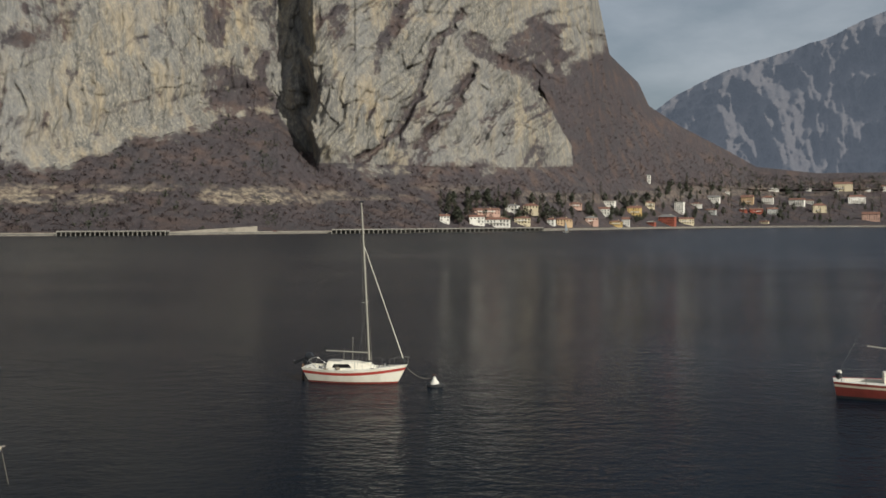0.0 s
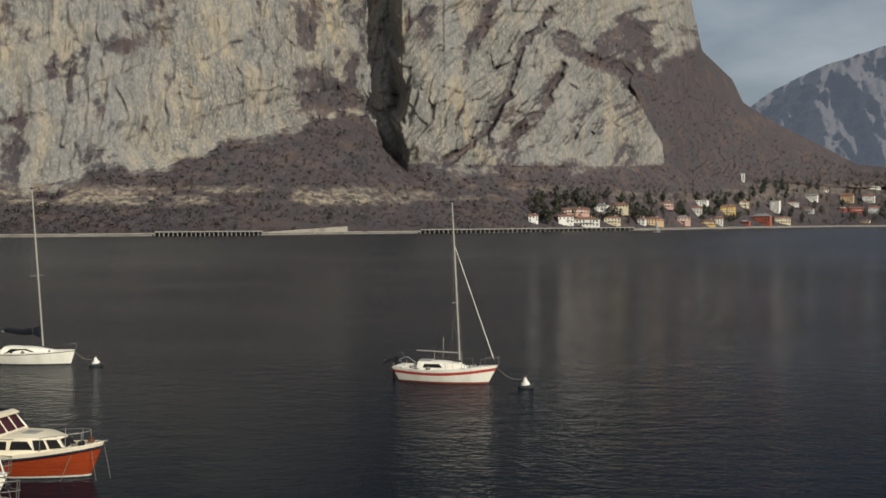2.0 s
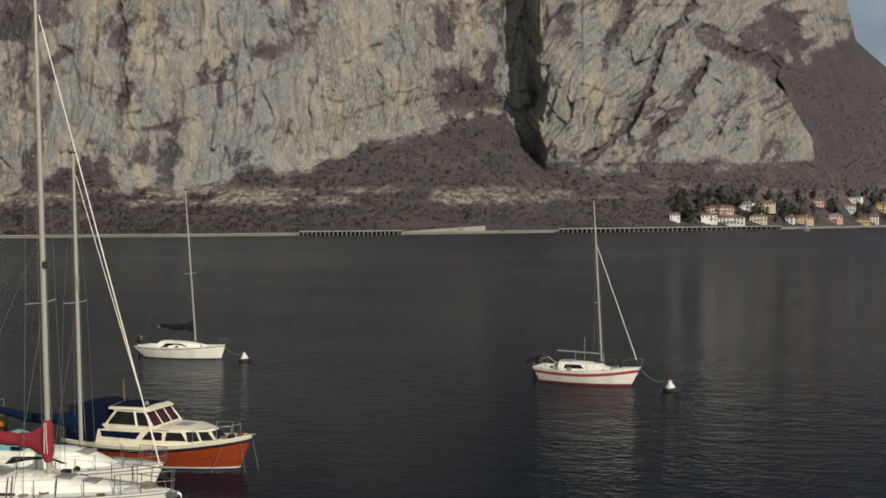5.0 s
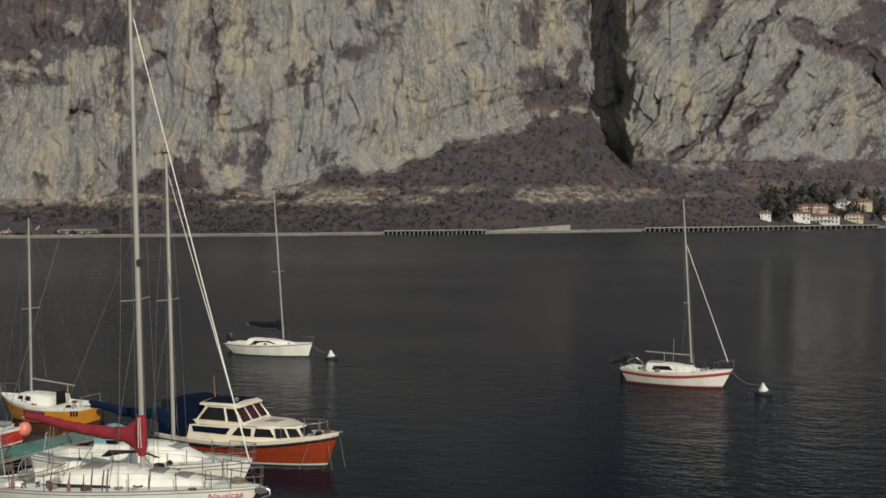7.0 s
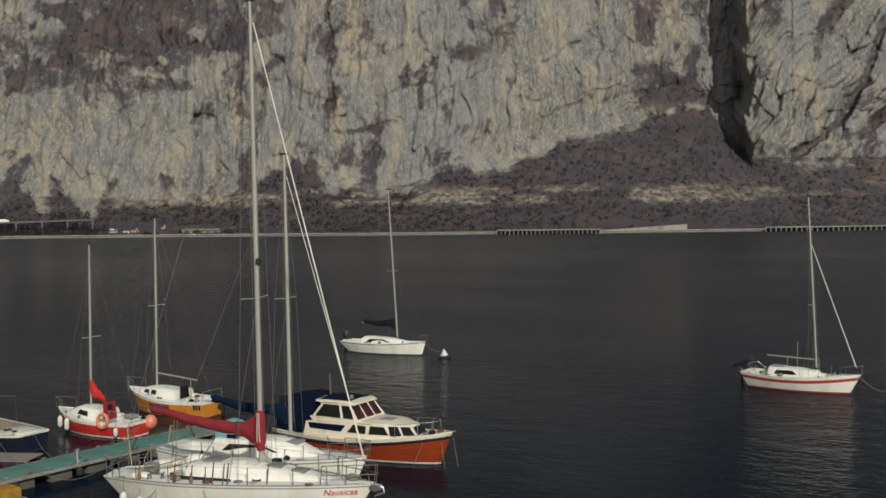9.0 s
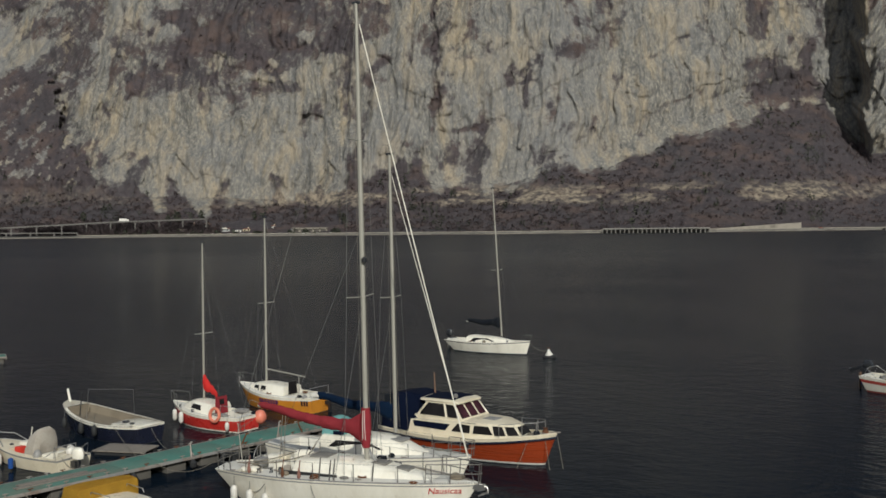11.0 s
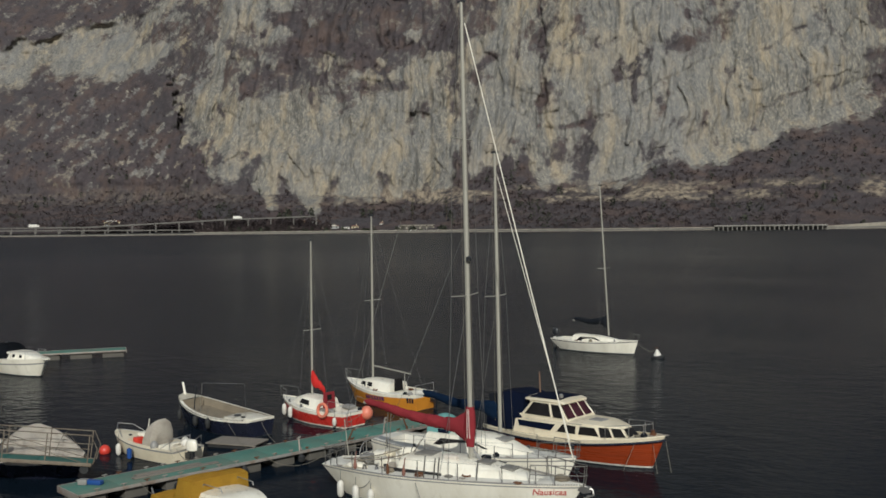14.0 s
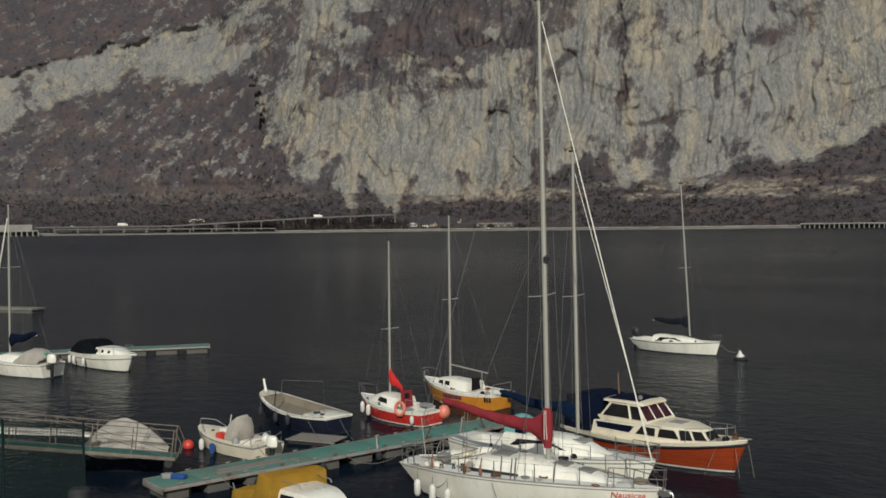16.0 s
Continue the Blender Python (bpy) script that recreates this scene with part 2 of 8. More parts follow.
YELLOW_PAINT = worn("yellow_ochre_hull_paint", (0.62, 0.25, 0.022), (0.32, 0.12, 0.02), 0.35, grain=2.5, amount=0.45, coat=0.3)
NAVY_PAINT = worn("navy_hull_paint", (0.012, 0.014, 0.028), (0.03, 0.03, 0.03), 0.22, grain=2.5, coat=0.5)
ORANGE_WOOD = worn("varnished_orange_planking", (0.29, 0.046, 0.012), (0.14, 0.028, 0.009), 0.30, grain=5, amount=0.6, coat=0.4, stretch=(0.25, 0.25, 3.5))
BROWN_WOOD = planked("weathered_brown_wood", (0.20, 0.12, 0.07), (0.09, 0.05, 0.03), 0.15, 1)
GREY_WOOD = planked("silvered_grey_planks", (0.25, 0.22, 0.18), (0.12, 0.10, 0.08), 0.16, 0)
TAN_SOLE = worn("tan_floor_boards", (0.20, 0.165, 0.115), (0.11, 0.09, 0.06), 0.75, grain=5, amount=0.5)
MAROON = worn("maroon_sail_cover", (0.235, 0.030, 0.036), (0.13, 0.016, 0.022), 0.85, grain=7, amount=0.5, relief=0.01)
RED_CLOTH = worn("red_sail_cloth", (0.52, 0.03, 0.025), (0.28, 0.02, 0.02), 0.8, grain=7, relief=0.01)
BLUE_CLOTH = worn("blue_canvas", (0.004, 0.007, 0.020), (0.003, 0.004, 0.010), 0.85, grain=6, relief=0.01)
BLACK_CLOTH = worn("black_canvas", (0.012, 0.014, 0.018), (0.03, 0.03, 0.032), 0.85, grain=6, relief=0.01)
YELLOW_CLOTH = worn("yellow_canvas", (0.62, 0.37, 0.045), (0.34, 0.19, 0.03), 0.8, grain=5, amount=0.45, relief=0.01)
CREAM_CLOTH = worn("cream_tarpaulin", (0.66, 0.60, 0.52), (0.30, 0.26, 0.21), 0.8, grain=3, amount=0.55, relief=0.015)
DIRTY_CLOTH = worn("dirty_grey_beige_cover", (0.40, 0.36, 0.30), (0.20, 0.17, 0.13), 0.85, grain=4, amount=0.7, relief=0.02)
TEAL_CLOTH = worn("dark_blue_boom_canvas", (0.005, 0.013, 0.032), (0.003, 0.007, 0.016), 0.85, grain=6)
STEEL = worn("stainless_steel", (0.42, 0.40, 0.37), (0.22, 0.20, 0.18), 0.36, 0.8, grain=8, relief=0)
ALLOY = worn("anodised_mast_alloy", (0.34, 0.32, 0.265), (0.23, 0.21, 0.17), 0.5, 0.15, grain=4, relief=0, stretch=(1, 1, 0.1))
WIRE = worn("rigging_wire", (0.17, 0.16, 0.145), (0.11, 0.10, 0.09), 0.5, 0.4, grain=8, relief=0)
DULL_STEEL = worn("weathered_dull_steel", (0.16, 0.15, 0.13), (0.09, 0.08, 0.07), 0.5, 0.5, grain=8, relief=0)
GALV = worn("rusty_galvanised_steel", (0.34, 0.31, 0.27), (0.20, 0.10, 0.05), 0.6, 0.4, grain=7, amount=0.7)
RUST = worn("rusty_steel", (0.16, 0.075, 0.04), (0.07, 0.04, 0.03), 0.8, 0.2, grain=8, amount=0.6, relief=0.004)
RUBBER = worn("black_rubber", (0.018, 0.018, 0.018), (0.05, 0.05, 0.045), 0.7, grain=6)
MOTOR = worn("black_engine_cowl", (0.016, 0.017, 0.019), (0.04, 0.04, 0.04), 0.35, grain=5, coat=0.4)
FENDER = worn("white_vinyl_fender", (0.66, 0.63, 0.56), (0.36, 0.32, 0.25), 0.45, grain=6, amount=0.5)
ORANGE_VINYL = worn("orange_vinyl", (0.66, 0.20, 0.12), (0.42, 0.13, 0.09), 0.5, grain=6, amount=0.4)
RED_VINYL = worn("red_vinyl", (0.60, 0.05, 0.03), (0.30, 0.04, 0.03), 0.4, grain=6)
BLUE_PAINT = worn("blue_paint", (0.02, 0.07, 0.26), (0.02, 0.04, 0.12), 0.4, grain=6)
ROPE = worn("weathered_rope", (0.20, 0.178, 0.14), (0.10, 0.088, 0.07), 0.9, grain=20, relief=0.003)
GREEN_DECK = worn("green_pontoon_matting", (0.095, 0.205, 0.165), (0.185, 0.175, 0.135), 0.85, grain=1.6, amount=0.75, relief=0.004)
FLOAT = worn("stained_concrete_float", (0.21, 0.20, 0.17), (0.07, 0.08, 0.05), 0.9, grain=3, amount=0.7, relief=0.008)
HATCH = worn("dark_grey_hatch_lid", (0.20, 0.188, 0.165), (0.10, 0.094, 0.08), 0.6, grain=5)
GREY_MAT = worn("grey_hatch_lid", (0.26, 0.25, 0.23), (0.15, 0.14, 0.13), 0.5, grain=5)
PORT = glass_dark("dark_window_glass")
SCREEN = glass_dark("tinted_windscreen", (0.030, 0.010, 0.014))
OLD_CONCRETE = worn("dull_concrete", (0.17, 0.16, 0.145), (0.10, 0.093, 0.082), 0.9, grain=0.25, amount=0.6, relief=0.02)
CONCRETE = worn("pale_concrete", (0.27, 0.255, 0.225), (0.14, 0.13, 0.11), 0.9, grain=0.25, amount=0.6, relief=0.02)
MASONRY = worn("weathered_masonry", (0.30, 0.27, 0.22), (0.13, 0.115, 0.09), 0.95, grain=0.35, amount=0.75, relief=0.05)
ASPHALT = worn("asphalt", (0.075, 0.075, 0.075), (0.05, 0.05, 0.05), 0.9, grain=0.4)
# shade under viaducts and arches painted as dark stone; the dark floats share it
SHADE_STONE = worn("shaded_dark_stone", (0.115, 0.105, 0.09), (0.06, 0.058, 0.05), 0.9, grain=0.4)
ROOF_TILE = worn("terracotta_roof_tiles", (0.22, 0.12, 0.09), (0.12, 0.08, 0.065), 0.9, grain=0.8, amount=0.6, relief=0.05)
ROOF_GREY = worn("grey_roof", (0.22, 0.21, 0.20), (0.12, 0.12, 0.12), 0.9, grain=0.8, relief=0.05)
WALLS = {
    "white": worn("white_render", (0.72, 0.69, 0.62), (0.45, 0.42, 0.36), 0.9, grain=0.3),
    "cream": worn("cream_render", (0.60, 0.52, 0.36), (0.38, 0.31, 0.2), 0.9, grain=0.3),
    "yellow": worn("yellow_render", (0.56, 0.40, 0.16), (0.38, 0.26, 0.11), 0.9, grain=0.3),
    "ochre": worn("ochre_render", (0.50, 0.36, 0.22), (0.33, 0.22, 0.13), 0.9, grain=0.3),
    "red": worn("brick_red_render", (0.30, 0.095, 0.065), (0.2, 0.07, 0.05), 0.9, grain=0.3),
    "pink": worn("salmon_render", (0.50, 0.33, 0.26), (0.35, 0.22, 0.17), 0.9, grain=0.3),
    "grey": worn("grey_render", (0.40, 0.40, 0.38), (0.25, 0.25, 0.24), 0.9, grain=0.3),
}

# ---- tools for meshes ----
def grid_mesh(name, x, y, z, mats, smooth=True, **attributes):
    """A sheet from three arrays of rows and columns, with a number at each point for each attribute."""
    rows, cols = x.shape
    me = bpy.data.meshes.new(name)
    co = np.stack([x, y, z], -1).reshape(-1, 3).astype(np.float32)
    i = np.arange(rows * cols).reshape(rows, cols)
    q = np.stack([i[:-1, :-1], i[1:, :-1], i[1:, 1:], i[:-1, 1:]], -1).reshape(-1, 4).astype(np.int32)
    me.vertices.add(len(co))
    me.vertices.foreach_set("co", co.ravel())
    me.loops.add(q.size)
    me.loops.foreach_set("vertex_index", q.ravel())
    me.polygons.add(len(q))
    me.polygons.foreach_set("loop_start", np.arange(0, q.size, 4, dtype=np.int32))
    me.polygons.foreach_set("use_smooth", np.full(len(q), smooth))
    for m in mats:
        me.materials.append(m)
    for key, value in attributes.items():
        a = me.attributes.new(key, "FLOAT", "POINT")
        a.data.foreach_set("value", value.reshape(-1).astype(np.float32))
    me.update(calc_edges=True)
    me.validate()
    return me


LATTICE = np.random.RandomState(7).rand(256, 256)


def lattice_noise(u, v, shift=0):
    """Smooth noise from 0 to 1 over the plane."""
    u, v = u + shift * 17.31, v + shift * 9.73
    iu, iv = np.floor(u).astype(int), np.floor(v).astype(int)
    fu, fv = u - iu, v - iv
    fu, fv = fu * fu * (3 - 2 * fu), fv * fv * (3 - 2 * fv)
    g = lambda a, b: LATTICE[a % 256, b % 256]
    return (g(iu, iv) * (1 - fu) + g(iu + 1, iv) * fu) * (1 - fv) + (g(iu, iv + 1) * (1 - fu) + g(iu + 1, iv + 1) * fu) * fv


def fractal(u, v, octaves=4, shift=0, gain=0.5):
    total, amp, norm = 0, 1.0, 0.0
    for k in range(octaves):
        total, norm = total + amp * lattice_noise(u * 2.03 ** k, v * 2.03 ** k, shift + 3 * k), norm + amp
        amp *= gain
    return total / norm


def billow(u, v, octaves=2, shift=0):
    """Rounded lumps with creases between them, from 0 (crease) to 1."""
    total, amp, norm = 0, 1.0, 0.0
    for k in range(octaves):
        total, norm = total + amp * np.minimum(1, np.abs(lattice_noise(u * 2 ** k, v * 2 ** k, shift + 5 * k) - 0.5) * 3.2), norm + amp
        amp *= 0.5
    return total / norm


def facets(u, v, shift=0):
    """Broken rock: tilted chips with a step between neighbours. Also the nearness of the joint between them and the roundness of each chip."""
    iu, iv = np.floor(u).astype(int), np.floor(v).astype(int)
    best, second, out = np.full(u.shape, 9.0), np.full(u.shape, 9.0), np.zeros(u.shape)
    g = lambda a, b, k: LATTICE[(a * 7 + k * 31 + shift * 13) % 256, (b * 11 + k * 57 + shift * 29) % 256]
    for du in (-1, 0, 1):
        for dv in (-1, 0, 1):
            a, b = iu + du, iv + dv
            pu, pv = u - a - 0.15 - 0.7 * g(a, b, 1), v - b - 0.15 - 0.7 * g(a, b, 2)
            d = np.hypot(pu, pv)
            h = (g(a, b, 3) - 0.5) * 0.5 + (g(a, b, 4) - 0.5) * 2.6 * pu + (g(a, b, 5) - 0.35) * 1.6 * -pv
            near = d < best
            second = np.where(near, best, np.minimum(second, d))
            out, best = np.where(near, h, out), np.where(near, d, best)
    return out, second - best, np.clip(1 - best * best * 1.15, 0, 1)


def smooth(a, b, x):
    t = np.clip((x - a) / (b - a), 0, 1)
    return t * t * (3 - 2 * t)


# ---- the lake, the far shore and its mountain ----
# Azimuths are degrees to the left of the way ahead at the start; heights are slopes in degrees over the eye's level.
EYE_Z = 9.5


def along(az, *pairs):
    return np.interp(az, [p[0] for p in pairs], [p[1] for p in pairs])


def shore_radius(az):
    return along(az, (-36, 1900), (-24, 1800), (-16, 1600), (-7, 1110), (2.7, 900), (15, 805), (28, 790), (42, 860), (57, 935), (65, 1030), (90, 1250))


def cliff_radius(az):
    return along(az, (-36, 2350), (-17, 2010), (-11, 1560), (-8, 1370), (-4, 1200), (0, 1130), (6.4, 1058), (7.1, 1064), (7.7, 1140), (9.5, 1146), (11.2, 1118),
                 (15, 1052), (20, 1004), (24, 975), (32, 985), (42, 1040), (50, 1120), (57, 1260), (65, 1380), (90, 1600))


def foot_slope(az):
    return along(az, (-36, 1.5), (-17.5, 1.7), (-12, 2.2), (-7, 3.1), (0, 3.15), (7.1, 3.4), (7.8, 4.2), (9.4, 6.1), (11, 6.0), (14, 5.4), (18.6, 3.9), (21, 3.0), (24.5, 2.8),
                 (27, 2.0), (29.5, 1.8), (32.3, 2.6), (35.6, 2.2), (37.7, 0.95), (41.3, 1.5), (47, 1.6), (50, 1.4), (65, 1.2), (90, 1.0))


def top_slope(az):
    return along(az, (-36, 2.5), (-20.7, 2.6), (-17.5, 3.0), (-16, 3.9), (-13.3, 5.4), (-11.7, 6.5), (-11.1, 7.8), (-9.5, 9.4), (-8.9, 12.2), (-8.2, 15.5), (-6, 20), (0, 24), (30, 26), (50, 24), (90, 18))


# Gullies and ledges that hold scrub: from (azimuth, slope) to (azimuth, slope), half width in degrees, depth in metres.
GULLIES = [
    (-0.9, 12.0, 1.1, 8.2, 0.28, 22), (1.1, 8.2, 2.7, 5.4, 0.30, 24), (2.7, 5.4, 4.6, 3.4, 0.30, 20),
    (-1.9, 8.7, -0.9, 6.8, 0.28, 22), (-0.9, 6.8, 1.4, 4.6, 0.26, 18),
    (-1.3, 10.5, -4.1, 8.9, 0.42, 14), (-4.1, 8.9, -6.6, 7.7, 0.42, 14), (-5.6, 10.9, -6.5, 9.2, 0.42, 10),
    (1.9, 12.8, 3.3, 10.2, 0.35, 10), (3.3, 10.2, 3.7, 8.5, 0.25, 10), (5.6, 11.8, 6.3, 10.8, 0.45, 5),
]
LEDGES = [
    (12.6, 7.5, 9.6, 7.0, 0.75, 2), (10.6, 9.4, 9.5, 7.2, 0.45, 2),
    (23.9, 9.6, 22.3, 9.9, 0.40, 8), (22.3, 9.9, 20.0, 11.5, 0.34, 8), (19.4, 8.9, 16.4, 10.0, 0.16, 6),
    (19.3, 4.6, 18.8, 6.0, 0.16, 7), (18.8, 6.0, 16.0, 7.3, 0.15, 7), (15.8, 10.6, 13.8, 8.1, 0.12, 4),
    (30.8, 12.4, 30.8, 6.9, 0.22, 30), (29.5, 9.0, 26.2, 10.3, 0.15, 6), (29.8, 5.2, 27.0, 6.0, 0.20, 6),
    (27.8, 7.4, 25.2, 8.0, 0.14, 6), (22.9, 4.5, 21.8, 5.2, 0.16, 6), (21.8, 5.2, 21.1, 3.8, 0.14, 6), (46.6, 8.2, 43.6, 7.9, 0.75, 10), (47.6, 10.8, 46.6, 9.8, 0.7, 8),
]
# Thickets that cling to the gentler, broken face.
THICKETS = [
    (12.8, 8.6, 9.9, 7.0, 0.55, 3), (11.4, 7.2, 9.7, 6.6, 0.50, 3), (46.0, 9.6, 42.6, 10.6, 0.75, 8), (39.6, 10.4, 37.6, 9.6, 0.36, 6),
    (47.6, 7.7, 43.5, 8.2, 0.50, 10), (45.9, 8.9, 44.6, 8.4, 0.45, 8), (41.3, 7.7, 38.6, 7.6, 0.32, 8), (43.3, 10.4, 41.0, 9.2, 0.42, 8),
    (40.6, 11.8, 39.4, 12.4, 0.50, 6), (40.9, 9.6, 40.0, 8.5, 0.32, 6), (46.2, 11.6, 44.6, 11.3, 0.35, 6), (48.4, 10.2, 47.2, 9.5, 0.45, 8),
    (47.6, 2.0, 47.2, 3.4, 0.30, 4), (45.6, 1.4, 45.4, 2.6, 0.34, 4), (43.2, 1.3, 42.7, 2.5, 0.34, 4), (40.2, 1.4, 40.0, 2.8, 0.30, 4), (37.0, 9.9, 35.4, 10.8, 0.4, 6), (34.6, 8.2, 33.6, 9.4, 0.32, 6),
]
AZ = np.radians(1.0)


def near_line(az, el, a0, e0, a1, e1):
    k = np.clip(((az - a0) * (a1 - a0) + (el - e0) * (e1 - e0)) / ((a1 - a0) ** 2 + (e1 - e0) ** 2), 0, 1)
    return np.hypot(az - a0 - k * (a1 - a0), el - e0 - k * (e1 - e0))


def land(az, rows_up):
    """Radius, height, scrub cover and dry-grass share of the far shore, for columns az and rows from 0 (in the lake) to 1 (the crest)."""
    A, V = np.meshgrid(az, rows_up)
    rs, rf, ef, et = shore_radius(A), cliff_radius(A), foot_slope(A), np.maximum(top_slope(A), foot_slope(A) + 0.4)
    rough = np.where(V > 0.36, smooth(0, 0.06, V - 0.36), 0)
    rf = cliff_radius(A + rough * (1.3 * (fractal(V * 12, A * 0 + 3.3, 4, 15) - 0.5) + 0.5 * (fractal(A / 0.7, V * 26, 3, 16) - 0.5) - 0.9 * np.clip(V - 0.36, 0, 0.5) * (np.abs(A - 8) < 3)) * smooth(-5, -1, A))
    zf = EYE_Z + rf * np.tan(radians(1) * ef)
    # the screes below run evenly past the cleft in the rock
    even = along(A, (-36, 2350), (-17, 2010), (-11, 1560), (-8, 1370), (-4, 1200), (0, 1130), (5, 1082), (9.5, 1100), (15, 1052), (20, 1004), (24, 975), (32, 985), (42, 1040), (50, 1120), (57, 1260), (65, 1380), (90, 1600))
    # the bank, the terrace with the road, the wooded slope up to the foot of the rock
    s = np.clip(V / 0.36, 0, 1)
    ground_r = np.where(s < 0.05, rs - 8 + 160 * s, np.where(s < 0.14, rs + 30 * (s - 0.05) / 0.09, rs + 30 + (even + (rf - even) * smooth(0.72, 1.0, s) - rs - 30) * np.maximum((s - 0.14) / 0.86, 0) ** 0.8))
    rise = np.maximum((s - 0.14) / 0.86, 0) ** 0.8
    zg = EYE_Z + (even + (rf - even) * smooth(0.72, 1.0, s)) * np.tan(radians(1) * (ef + 1.1 * smooth(1.0, 0.6, s) * smooth(4.5, 7.5, A) * smooth(10, 8, A) * 0.6))
    ground_z = np.where(s < 0.05, -3 + 4.2 * s / 0.05, np.where(s < 0.14, 1.2 + 0.4 * (s - 0.05) / 0.09, 1.6 + (zg - 1.6) * (0.45 * rise + 0.55 * rise ** 2)))
    # the rock above it
    el = ef + (et - ef) * np.clip((V - 0.36) / 0.64, 0, 1) ** 1.35
    lean = along(A, (-36, 1.6), (-11, 1.3), (-8.5, 0.55), (-5, 0.42), (7, 0.34), (8, 0.30), (30, 0.34), (48, 0.55), (54, 1.0), (90, 1.2))
    t = np.tan(radians(1) * el)
    rock_r = (rf - lean * (zf - EYE_Z)) / (1 - lean * t)
    rock = V > 0.36
    r = np.where(rock, rock_r, ground_r)
    z = np.where(rock, EYE_Z + rock_r * t, ground_z)
    el = np.degrees(np.arctan2(z - EYE_Z, r))
    # where the rock is bare
    arc = A * AZ * 1050
    wob = (fractal(arc / 30, z / 30, 4, 11) - 0.5)
    low = along(A + 3.2 * (fractal(arc / 26, z / 26, 5, 18, 0.6) - 0.5) * smooth(44, 48, A), (-9.6, 20), (-9.5, 9.9), (-8.5, 9.1), (-7, 8.5), (-5.6, 8.2), (-5.2, 3.1), (0, 3.15), (7.1, 3.4), (8.6, 4.5), (9.4, 6.1), (11, 6.0), (14, 5.4), (18.6, 3.9), (21, 3.0), (24.5, 2.8), (27, 2.0),
                (29.5, 1.8), (32.3, 2.6), (35.6, 2.2), (37.7, 0.95), (41.3, 1.5), (47, 1.6), (49.6, 2.0), (50.8, 4.6), (51.9, 8.1), (55, 7.7), (57.5, 8.1), (62.2, 6.6), (65, 4.9), (90, -3))
    high = along(A, (49, 40), (50.5, 13.4), (52.5, 12.1), (57.9, 10.1), (62.1, 8.8), (65, 7.6), (90, -1))
    bare = smooth(-0.28, 0.40, el - low + wob * 1.9 + 2.4 * (fractal(arc / 26, z / 160 + 5.5, 4, 17) - 0.5) * along(A, (20, 0), (27, 1), (30, 1.6), (47, 1.7), (50, 0.3))) * smooth(-0.15, 0.3, high - el + wob * 1.5)
    spur = smooth(-0.1, 0.2, along(A, (-7.6, 2.0), (-7.35, 4.3), (-6.2, 6.5), (-5.2, 8.2)) - el + wob * 0.5) * smooth(-0.15, 0.2, el - 3.1 + wob) * (A < -5.0) * (A > -7.7)
    bare = np.maximum(bare, spur)
    specks = smooth(0.54, 0.64, fractal((arc + 0.5 * z) / 9, z / 13, 6, 31, 0.68)) * smooth(45, 50, A) * smooth(1.2, 3, el) * along(A, (45, 0.95), (54, 0.95), (58, 0.6), (90, 0.5))
    # crests, pillars and the hollows between them
    slant = np.where(A < 7.4, 0.55, 0.10)
    warp = 20 * (fractal(arc / 60, z / 60, 4, 41) - 0.5)
    u, w = arc + slant * z + 1.2 * warp, z + 24 * (fractal(arc / 45, z / 80, 4, 42) - 0.5)
    (c1, _, d1), (c2, _, d2), (c3, _, d3) = facets(u / 58, w / 130, 1), facets(u / 24, w / 66, 2), facets(u / 10, w / 26, 3)
    k1, k2, k3 = 1 - billow(u / 70, w / 210, 3, 1), 1 - billow(u / 27, w / 90, 3, 2), 1 - billow(u / 11, w / 30, 2, 3)
    f4 = fractal(u / 5, z / 8, 3, 4)
    # ribs whose long faces turn to the sun
    w1, w2 = 3.2 * fractal(u / 60, z / 95, 4, 5), 2.6 * fractal(u / 24, z / 42, 4, 7)
    rib1, rib2 = (u / 19 + w1) % 1, (u / 8.5 + w2) % 1
    rib1, rib2 = np.minimum(rib1, (1 - rib1) * 2.2), np.minimum(rib2, (1 - rib2) * 2.2)
    strong = along(A, (-36, 1.3), (7.5, 1.3), (10, 0.8), (26, 0.85), (38, 1.1), (90, 1.1))
    f1, f2 = smooth(0.25, 0.65, fractal(u / 40, z / 55, 3, 8)), smooth(0.25, 0.65, fractal(u / 20, z / 30, 3, 9))
    bulge = strong * (7 * d1 + 11 * k1 + 3 * c1 + 4 * d2 + 5 * k2 + 3.4 * c2 + 2.6 * d3 + 2.0 * k3 + 2.2 * c3 + 2.0 * f4 + 8 * rib1 * f1 + 4.5 * rib2 * f2) - 26
    soft = 9 * fractal(arc / 70, z / 70, 4, 21) + 3.5 * fractal(arc / 12, z / 12, 3, 22)
    soft = soft + 12 * billow(arc / 46 + 0.25 * z / 46, z / 190, 3, 23) * along(A, (-36, 1), (-8, 1), (-4, 0.3), (46, 0.3), (52, 1), (90, 1))
    soft = soft - 9 * smooth(-3.5, -5.2, A) * smooth(-14, -9, A)
    grow = smooth(0, 0.09, V - 0.36)
    r = r - np.where(rock, (bare * bulge + (1 - bare) * soft) * grow, 0.0)
    groove, dig = np.zeros_like(r), np.zeros_like(r)
    drift = 1.1 * (fractal(arc / 26, z / 26, 4, 12) - 0.5)
    lift = 1.1 * (fractal(arc / 26, z / 26, 4, 13) - 0.5)
    girth = 0.25 + 1.7 * fractal(arc / 12, z / 12, 5, 14, 0.6)
